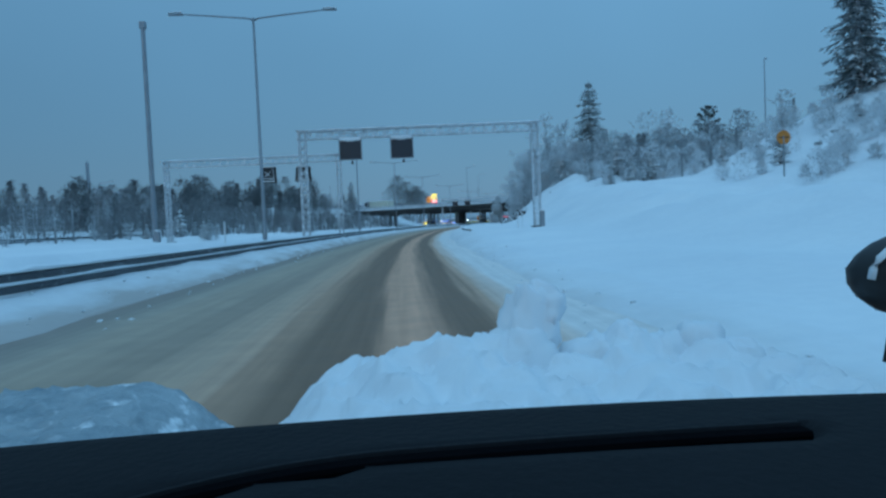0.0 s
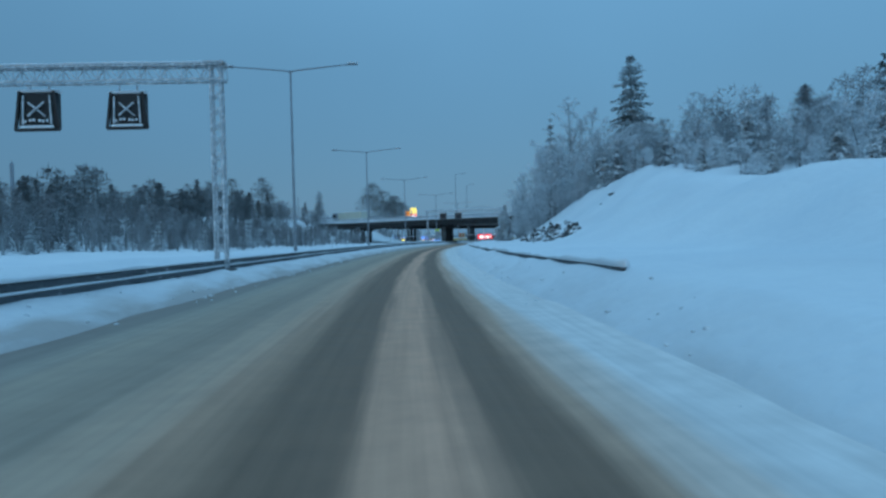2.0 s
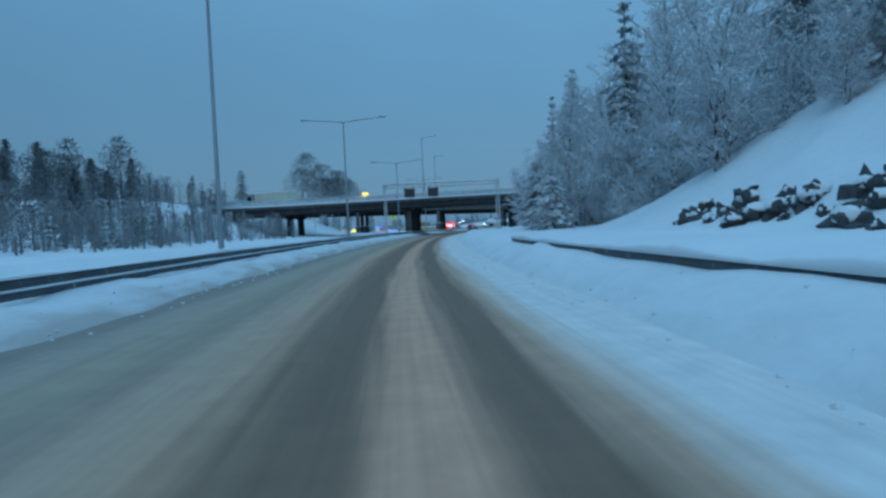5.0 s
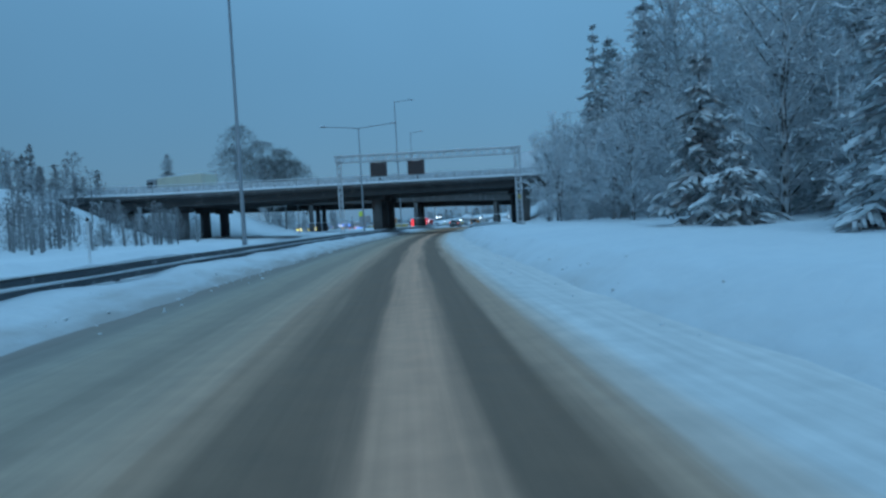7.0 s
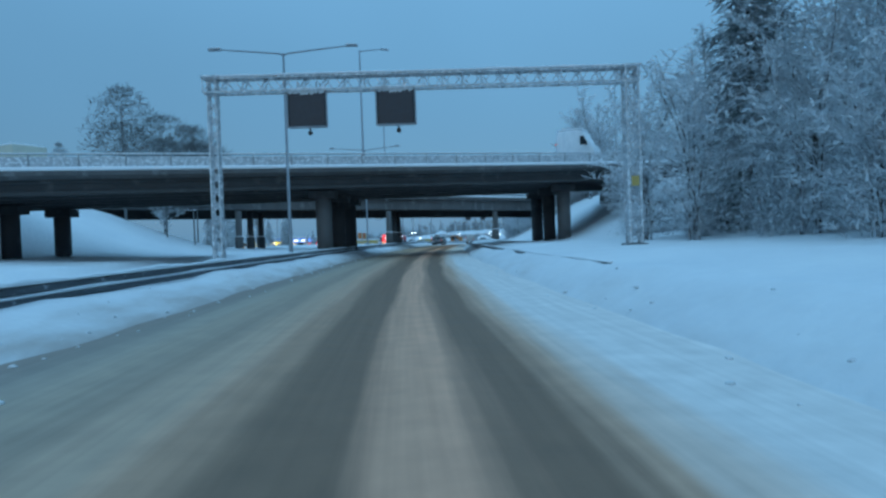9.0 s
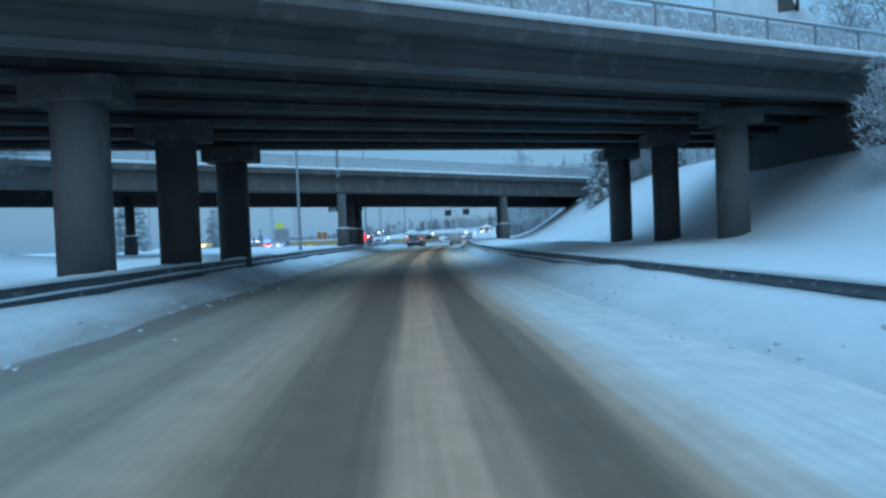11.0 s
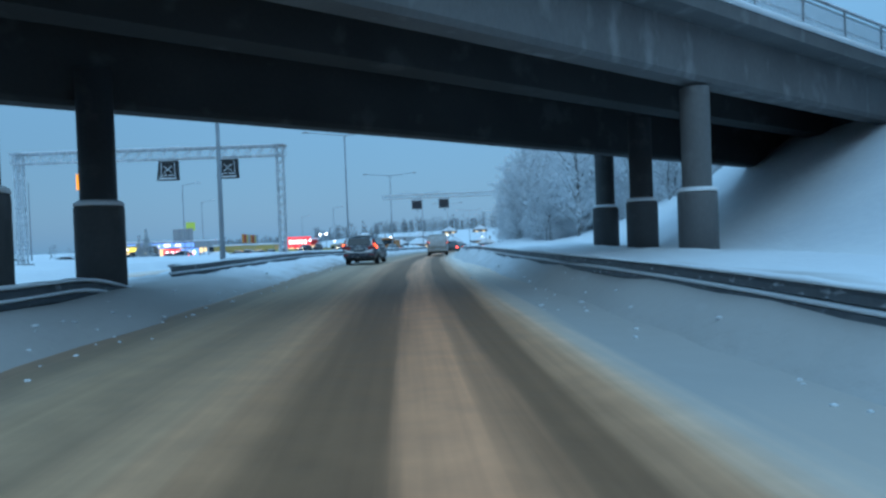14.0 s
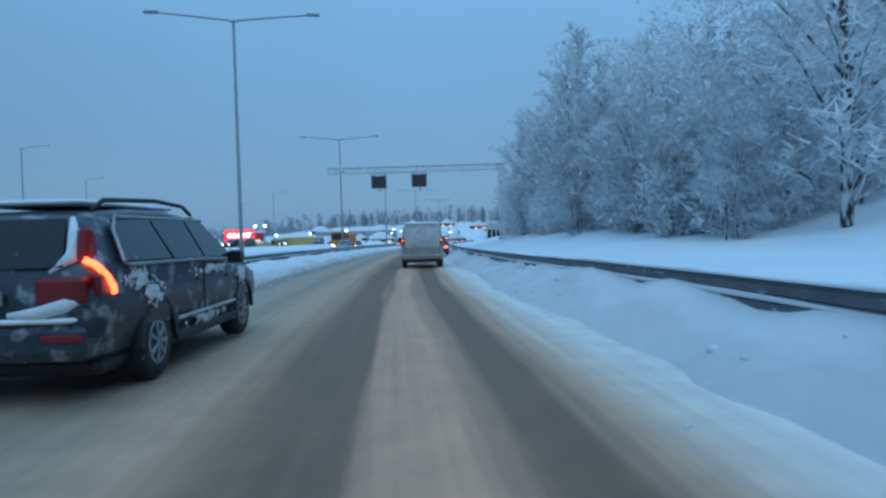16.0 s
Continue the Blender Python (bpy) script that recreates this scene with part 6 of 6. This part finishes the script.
def lorry(m, label, box_paint, cab_paint, length=9.0, tall=3.4, name="lorry", lit=True):
    t = thing(name, m, label, "lorry", "lorries")
    part("box_body", Shape().box(-1.22, 1.22, 0, length, 1.05, tall, c=.04), box_paint, t)
    part("roof_snow", Shape().box(-1.2, 1.2, .05, length - .05, tall + .004, tall + .12, c=.06), SNOW, t, "", True)
    part("chassis", Shape().box(-1.0, 1.0, .1, length + 1.9, .62, 1.03), BLACK, t)
    cabp = part("cab", Shape().box(-1.18, 1.18, length + .35, length + 2.3, .55, 3.0, c=.12, top=(.04, .12)), cab_paint, t)
    part("windscreen", Shape().box(-1.0, 1.0, length + 2.25, length + 2.28, 1.75, 2.7, c=.02), GLASS_DARK, cabp)
    for sx in (-1, 1):
        part("cab_window", Shape().box(sx * 1.185 - .006, sx * 1.185 + .006, length + .9, length + 2.0, 1.75, 2.6), GLASS_DARK, cabp)
        part("head_lamp", Shape().box(sx * .85 - .18, sx * .85 + .18, length + 2.27, length + 2.33, .8, 1.0, c=.02), HEAD if lit else RIM_GREY, cabp)
        part("tail_lamp", Shape().box(sx * .95 - .15, sx * .95 + .15, -.03, .05, .85, 1.0, c=.02), TAIL_RED, t)
        for y in (1.2, 2.4, length + 1.2):
            w = part("wheel", Shape().lathe([(.3, -.14), (.48, -.14), (.48, .14), (.3, .14)], 16, None, "x"), RUBBER, t, "", True)
            w.matrix_local = pose(sx * 1.05, y, .48)
    return t


estate_car(F(269.9, -3.85, .0, -4.0) @ Matrix.Diagonal((1.04, .975, 1.04, 1)))
delivery_van(F(294.2, 0.35, .0))
small_car(F(312, 1.4, 0), "dark car with red tail lights ahead on the road", PAINT_MIX)


# on the bridges
CREAM = material("cream_paint", (0.62, 0.60, 0.48), (0.5, 0.48, 0.40), rough=.6, scale=.8, fine=8, bump=.05)


def on_bridge_1(o, d, turn):
    s = 198.9 + .49 * o + d
    p = P(s, o)
    return pose(p.x, p.y, 6.45 + .03 * max(o, -30) + .11, 0, 0, turn - math.degrees(heading(s)))


lorry(on_bridge_1(-27.6, 12.0, 64), "pale cream lorry crossing the bridge", CREAM, WALL_GREY, 8.0, 3.0)
delivery_van(on_bridge_1(11.4, 4.5, 64 + 180) @ Matrix.Diagonal((1.3, .68, 1.55, 1)), "white high-roofed van with snow on its roof crossing the bridge", SNOW_CRUST)


# ---------------------------------------------------------------- retail area beyond the bridges
def low_building(m, w, d, h, wall, label, windows=6, lit=True, sign=None):
    b = thing("retail_building", m, label, "building", "buildings of the retail area")
    part("wall", Shape().box(-w / 2, w / 2, 0, d, -3, h), wall, b)
    part("roof", Shape().box(-w / 2 - .4, w / 2 + .4, -.4, d + .4, h + .004, h + .5, c=.1), SNOW, b, "snow-covered flat roof", True)
    for i in range(windows):
        x = -w / 2 + w * (i + .5) / windows
        k = part("window", Shape().box(x - w / windows * .36, x + w / windows * .36, -.06, .02, .6, h * .62), WARM_WINDOW if lit and i % 2 == 0 else GLASS_DARK, b)
        part("frame", Shape().box(x - w / windows * .38, x + w / windows * .38, -.08, -.062, h * .62, h * .62 + .12), POLE, k)
    if sign:
        q = part("fascia_sign", Shape().box(-w * .3, w * .3, -.16, -.09, h * .68, h * .92, c=.03), sign, b, "lit fascia sign")
        for i in range(5):
            part("letter_bar", Shape().box(-w * .22 + i * w * .09, -w * .22 + i * w * .09 + w * .05, -.19, -.165, h * .74, h * .86), LETTER_WHITE, q)
    return b


def house(m, label):
    b = thing("house", m, label, "house", "far houses")
    part("wall", Shape().box(-4, 4, 0, 8, -3, 2.6), WALL_BROWN, b)
    roof = Shape().add([(-4.5, -.4, 2.61), (4.5, -.4, 2.61), (4.5, 8.4, 2.61), (-4.5, 8.4, 2.61), (0, -.4, 5.2), (0, 8.4, 5.2)], [(0, 1, 4), (1, 2, 5, 4), (2, 3, 5), (3, 0, 4, 5), (3, 2, 1, 0)])
    rf = part("roof", roof, SNOW, b, "steep snowy roof")
    part("chimney", Shape().box(1, 1.6, 4, 4.6, 4, 5.9), WALL_BROWN, rf)
    for x in (-2, 2):
        k = part("window", Shape().box(x - .6, x + .6, -.05, .02, .6, 1.9), WARM_WINDOW, b)
        part("frame", Shape().box(x - .7, x + .7, -.07, -.052, 1.9, 2.0), RIM_GREY, k)
    return b


# tall restaurant sign and its orange neighbour
py = thing("pylon_sign", F(350.0, -66.8, 0, 4), "tall lit restaurant sign with two yellow arches", "sign")
part("post", Shape().tube([(0, 0, -2), (0, 0, 13.0)], [.28, .22], 10), RIM_GREY, py, "", True)
part("red_board", Shape().box(-1.7, 1.7, -.2, .2, 13.0, 15.2, c=.05), SIGN_RED, py, "lit red board")
part("lower_bar", Shape().box(-1.55, 1.55, -.23, -.205, 13.85, 14.1), LETTER_WHITE, py)
part("upper_bar", Shape().box(-1.3, 1.3, -.23, -.205, 14.55, 14.85), LETTER_WHITE, py)
for x in (-.82, .82):
    ar = [(x * .92 + .70 * math.cos(math.pi * i / 12), -.0, 15.25 + 3.0 * math.sin(math.pi * i / 12) ** .7) for i in range(13)]
    part("arch", Shape().tube(ar, .26, 6), SIGN_YELLOW, py, "glowing yellow arch", True)
og = thing("square_sign", F(351.0, -70.7, 0, 4), "square lit orange sign on a pole", "sign")
part("post", Shape().tube([(0, 0, -2), (0, 0, 14.0)], [.2, .16], 8), RIM_GREY, og)
part("board", Shape().box(-1.15, 1.15, -.2, .2, 14.0, 17.0, c=.06), SIGN_ORANGE, og, "lit orange board")
part("emblem", Shape().lathe([(.5, -.02), (.5, .02)], 20, pose(0, -.21, 15.5, 90)), PAINT_ORANGE, og)
yl = thing("flag_sign", F(395, -75.4, -.7), "small lit green and yellow sign on a pole", "sign")
part("post", Shape().tube([(0, 0, -2), (0, 0, 8)], [.12, .1], 8), RIM_GREY, yl)
part("board", Shape().box(-1.3, 1.3, -.1, .1, 8.0, 10.2, c=.04), SIGN_GREEN, yl)

low_building(F(482, -84, -1.2, 18), 13, 8, 6.5, PAINT_RED, "red lit box-shaped shop with pale lettering bars", 3, True, SIGN_RED)
red = thing("billboard", F(474, -81.5, 0, 18), "large lit red billboard with pale bars", "billboard")
part("board", Shape().box(-4.8, 4.8, -.15, .15, 2.2, 6.3, c=.05), SIGN_RED, red, "lit red face")
for i in range(5):
    part("letter_bar", Shape().box(-3.4 + 1.45 * i, -2.5 + 1.45 * i, -.2, -.155, 3.6, 5.2), LETTER_WHITE, red)
for x in (-3.5, 3.5):
    part("post", Shape().bar((x, .1, -2), (x, .1, 2.2), .25, .25), POLE, red)
low_building(F(470, -140, -.8, 20), 46, 20, 7.0, WALL_GREY, "long pale retail hall with lit windows and snowy roof", 12, True, SIGN_BLUE)
low_building(F(430, -128, -.8, 26), 22, 14, 5.0, WALL_BROWN, "low brown restaurant with warm windows and snowy roof", 7, True, SIGN_YELLOW)
low_building(F(440, -86, -1, 16), 20, 10, 4.4, PAINT_YELLOW, "low yellow shop with lit windows and snowy roof", 6, True)
low_building(F(540, -60, -1, 10), 34, 18, 6.5, WALL_GREY, "pale hall with snowy roof far along the road", 9, False)
low_building(F(560, 10, 0, 0), 30, 16, 7.5, SNOW_DUSTY, "far white block with snowy roof", 15, False)
hs = house(F(505, -48, -1, 20), "brown far house with steep snowy roof")
for s, o in ((512, -58), (500, -38), (520, -28), (535, -16), (548, -36), (556, 22), (530, -68), (552, -54), (562, -22), (575, -42), (590, -5), (598, -62), (585, -82), (572, 6), (608, -30), (602, -12), (612, 10), (596, 20), (610, -48), (600, -95)):
    copy_thing(hs, F(s, o, height(s, o) - 1.2, random.Random(s).uniform(0, 40)))
# ploughed heaps in the car parks
for i in range(22):
    s, o = rng.uniform(380, 520), rng.uniform(-95, -22)
    k = thing("snow_mound", F(s, o, -.8), "ploughed mound of clean snow in a car park", "snow mound", "ploughed snow mounds")
    part("mound", Shape().lump(0, 0, 0, rng.uniform(3, 7), rng.uniform(2, 4), rng.uniform(1.2, 3.0), seed=i, n=12, rows=7, rough=.4), SNOW, k, "", True)
# parked cars and traffic with their lights on
c_lit = small_car(F(360, -36, -.7, 150), "dark car with lights on in the retail area")
c_off = small_car(F(372, -40, -.7, 80), "parked grey car under snow in the retail area", PAINT_MIX, False)
for i in range(46):
    s, o = rng.uniform(335, 470), rng.uniform(-100, -26)
    copy_thing(c_lit if i % 5 < 3 else c_off, F(s, o, height(s, o) + .05, rng.choice((170, 185, 150, 80, 20, 200))))
for s, o, a in ((352, -11.5, 180), (378, -15, 180), (402, -11.5, 180), (428, -15, 180), (450, -11.5, 180), (372, -6.2, 0), (398, -4, 0), (425, -1, 0)):
    copy_thing(c_lit, F(s, o, .02, a))
lorry(F(372, -15.2, 0, 180), "orange road-maintenance lorry with lit headlights", PAINT_ORANGE, PAINT_ORANGE, 5.5, 2.6)
lorry(F(408, -30, -.6, 100), "yellow lorry standing in the retail area", PAINT_YELLOW, PAINT_YELLOW, 9, 3.2)
# parking-lot lamps
pk = thing("car_park_lamp", F(400, -40, -.5), "lit car-park lamp on a slim pole", "street lamp", "car-park lamps")
part("pole", Shape().tube([(0, 0, -1), (0, 0, 5.5)], [.08, .05], 8), POLE, pk)
part("globe", Shape().lathe([(.05, 5.4), (.26, 5.55), (.26, 5.75), (.05, 5.9)], 10), LAMP_WHITE, pk, "cold white lamp", True)
for i in range(16):
    s, o = rng.uniform(380, 560), rng.uniform(-90, -12)
    copy_thing(pk, F(s, o, rng.uniform(-2.5, -.5)))
for i in range(18):
    fl = thing("flag_pole", F(404 + i * 2.2, -66 - i * .6, 0) if i < 8 else F(362 + i * .35, -57.5 - (i - 8) * .62, .4), "slim white flag pole with a coloured banner", "flag pole", "flag poles")
    part("pole", Shape().tube([(0, 0, -1), (0, 0, 6.2)], [.06, .04], 6), RIM_GREY, fl)
    part("banner", Shape().box(.05, .75, -.015, .015, 3.6, 6.1), (PAINT_ORANGE, PAINT_RED, PAINT_YELLOW, WALL_GREY)[i % 4] if i < 8 else WALL_GREY, fl)
board = thing("wall_sign", F(398, -80.5, 0, 16), "low lit sign, half red and half blue", "sign")
part("red_half", Shape().box(-4.6, 0, -.15, .15, .6, 2.6, c=.05), SIGN_RED, board, "lit red half")
part("blue_half", Shape().box(.03, 4.6, -.15, .15, .6, 2.6, c=.05), SIGN_BLUE, board, "lit blue half")
for i in range(6):
    part("letter_bar", Shape().box(-3.9 + 1.4 * i, -3.1 + 1.4 * i, -.19, -.155, 1.2, 2.0), LETTER_WHITE, board)
for x in (-4, 4):
    part("post", Shape().bar((x, .1, -2), (x, .1, .6), .2, .2), POLE, board)
fence = thing("yard_fence", F(414, -57, -.8, 14), "yellowish panel fence along the yard", "fence")
for i in range(14):
    part("panel", Shape().box(-21 + 3 * i, -18.1 + 3 * i, -.04, .04, .2, 2.3, c=.02), PAINT_YELLOW, fence)
    part("post", Shape().box(-21.06 + 3 * i, -20.94 + 3 * i, -.07, .07, -.5, 2.4), POLE, fence)


# ---------------------------------------------------------------- the car in which the ride begins
own = thing("own_car", F(0, 0, 0), "dark car front with dashboard and snow-heaped bonnet", "car")
DASH = material("dashboard_plastic", (0.009, 0.010, 0.013), (0.006, 0.007, 0.009), rough=.7, scale=3, fine=90, bump=.12, spec=.12)
HULL = material("own_paint", (0.03, 0.035, 0.045), (0.05, 0.055, 0.065), rough=.4, metal=.2, scale=1.5, fine=20, bump=.05)


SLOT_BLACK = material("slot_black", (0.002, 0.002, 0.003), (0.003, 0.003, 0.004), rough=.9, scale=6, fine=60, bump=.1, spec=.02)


def dash_z(x, y):
    return 1.066 - .030 * smooth(.70, .30, y) * 1.0 - .05 * (x / .8) ** 2 * .4 - .10 * smooth(.38, .26, y) - .06 * smooth(.80, .87, y)


xs, ys = steps((-.80, .74, .035)), steps((.24, .88, .02))
d = Shape()
n = len(ys)


def slot_y(x):
    return .655 + .035 * x - (.9 * x * x if x < 0 else 0)



d.v = [(x, y, dash_z(x, y) - (.028 if abs(y - slot_y(x)) < .011 and -.42 < x < .44 else 0)) for x in xs for y in ys]
d.f = [(i * n + j, (i + 1) * n + j, (i + 1) * n + j + 1, i * n + j + 1) for i in range(len(xs) - 1) for j in range(n - 1)]
part("dashboard", d, DASH, own, "dark soft plastic dashboard", True)
lip = Shape().sweep([[Vector((x, slot_y(x) + .016 + a, dash_z(x, slot_y(x)) + b)) for a, b in ((-.005, -.004), (-.003, .004), (.004, .004), (.006, -.004))] for x in steps((-.42, .44, .03))])
part("slot_lip", lip, DASH, own, "thin raised lip behind the air slot")
# near-black strip fills the groove in place of the slot's shaded depth
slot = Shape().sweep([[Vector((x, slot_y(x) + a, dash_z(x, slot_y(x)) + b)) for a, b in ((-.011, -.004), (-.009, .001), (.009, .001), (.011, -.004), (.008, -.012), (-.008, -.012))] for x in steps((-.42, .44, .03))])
part("defroster_slot", slot, SLOT_BLACK, own, "near-black strip set in the long air slot")
part("side_vent", Shape().box(.50, .68, .55, .66, 1.0, 1.034, c=.012), BLACK, own, "black air vent")
part("vent_trim", Shape().box(.485, .695, .535, .675, .995, 1.029, c=.012), ALLOY, own)
part("dash_front", Shape().box(-.78, .72, .25, .86, .55, .90, c=.06), DASH, own)
part("scuttle", Shape().box(-.80, .78, .87, 1.02, .70, .90, c=.03), BLACK, own, "black windscreen base")
hood = Shape()
rings = []
for y in steps((1.0, 2.25, .12)):
    t = (y - 1.0) / 1.25
    zc = .76 - .16 * t - .12 * smooth(.75, 1, t)
    rings.append([Vector((x * (.86 - .08 * t), y, zc - .10 * abs(x) ** 3 - (.0 if abs(x) < 1 else .2))) for x in [i / 8 for i in range(-8, 9)]])
part("bonnet", hood.sweep(rings, closed=False), HULL, own, "", True)
part("body", Shape().box(-.90, .84, .2, 2.2, .32, .60, c=.08).box(-.90, -.80, -1.2, .3, .32, .70, c=.04).box(.74, .84, -1.2, .3, .32, .70, c=.04), HULL, own)
part("floor_pan", Shape().box(-.80, .74, -1.2, .25, .30, .36), BLACK, own)
for sx in (-1, 1):
    wheel(own, -.03 + sx * .78, 1.55, .32, .21, sx)
    wheel(own, -.03 + sx * .78, -1.0, .32, .21, sx)


def billow(x, y, k, seed):
    return 1 - 2.2 * abs(wob(x, y, k, seed))


def heap(x, y):
    """Snow left on the bonnet: a thin icy sheet at one side, a lumpy heap at the other."""
    def g(a, b, w, v):
        return math.exp(-(abs(x - a + .05 * (y - 1.4)) / w) ** 3.4 - (abs(y - b) / v) ** 2.6)
    z = .77 + .15 * smooth(-.38, -.14, x) + .17 * smooth(-.30, -.60, x)
    z += .045 * g(.30, 1.46, .10, .14) + .06 * g(.17, 1.42, .09, .16) + .06 * g(.03, 1.40, .10, .18) + .07 * g(.52, 1.45, .085, .16) + .055 * g(.70, 1.48, .075, .15)
    k = smooth(-.3, -.1, x)
    z += (.030 * billow(x, y, 7.0, 1) + .024 * billow(x, y, 15.0, 2) + .012 * billow(x, y, 32.0, 7)) * k + .012 * wob(x, y, 24.0, 2) + .006 * wob(x, y, 55.0, 4)
    z += .012 * billow(x, y, 22.0, 9) * (1 - k)
    z -= .35 * smooth(1.60, 1.90, y) + .06 * smooth(1.15, .92, y)
    return z


def clump(sh, x, y, z, r, tall, seed):
    """A knobbly clump of packed snow."""
    n, rows = 26, 18
    k = len(sh.v)
    for i in range(rows + 1):
        a = math.pi * i / rows
        for j in range(n):
            b = 2 * math.pi * j / n
            e = Vector((math.sin(a) * math.cos(b), math.sin(a) * math.sin(b), math.cos(a)))
            w = Vector((e.x * 1.6 + seed, e.y * 1.6 - seed, e.z * 2.2 * tall / r * .6 + seed * .7))
            f = 1 + .34 * noise.noise(w) + .22 * (.5 - abs(noise.noise(w * 2.1))) + .10 * noise.noise(w * 5.0)
            sh.v.append((x + e.x * r * f, y + e.y * r * f, z + e.z * tall * f))
    sh.f += [(k + i * n + j, k + (i + 1) * n + j, k + (i + 1) * n + (j + 1) % n, k + i * n + (j + 1) % n) for i in range(rows) for j in range(n)]


xs, ys = steps((-.92, .90, .012)), steps((.93, 1.92, .012))
q = Shape()
n = len(ys)
q.v = [(x, y, heap(x, y)) for x in xs for y in ys]
q.f = [(i * n + j, (i + 1) * n + j, (i + 1) * n + j + 1, i * n + j + 1) for i in range(len(xs) - 1) for j in range(n - 1) if xs[i] > -.34]
ice = Shape()
ice.v = list(q.v)
ice.f = [(i * n + j, (i + 1) * n + j, (i + 1) * n + j + 1, i * n + j + 1) for i in range(len(xs) - 1) for j in range(n - 1) if xs[i] <= -.34]
ICE = material("bonnet_ice", (0.16, 0.22, 0.26), (0.40, 0.45, 0.48), rough=.35, scale=7, fine=40, bump=.4, c3=(0.78, 0.81, 0.84), at=.64)
part("bonnet_ice", ice, ICE, own, "thin glassy sheet of ice and snow", True)
heaped = part("bonnet_snow", q, SNOW, own, "lumpy heap of fresh snow", True)
for x, y, z, r, tall in ((.30, 1.46, 1.02, .062, .115), (.335, 1.47, 1.095, .05, .055), (.27, 1.44, .98, .085, .08), (.19, 1.42, .965, .07, .055), (.10, 1.40, .95, .065, .05),
                         (.0, 1.38, .93, .07, .045), (.44, 1.45, .97, .07, .05), (.53, 1.46, .985, .06, .06), (.61, 1.45, .97, .055, .05), (.70, 1.47, .98, .06, .06), (.79, 1.47, .95, .06, .05), (.37, 1.38, .95, .08, .05)):
    lump = Shape()
    clump(lump, x, y, z, r, tall, x * 7.3)
    part("snow_clump", lump, SNOW, heaped, "", True)
mir = part("door_mirror", Shape().lump(1.085, 1.28, 1.15, .14, .09, .088, seed=2, n=14, rows=9, rough=.06), BLACK, own, "black door mirror", True)
part("mirror_rim", Shape().tube([(1.085 - .135 * math.cos(a), 1.235, 1.15 + .082 * math.sin(a)) for a in [math.pi * i / 12 for i in range(13)]], .008, 6), SNOW_CRUST, mir, "frosted rim", True)
part("mirror_stem", Shape().bar((1.08, 1.33, .95), (1.10, 1.32, 1.09), .04, .04), BLACK, mir)
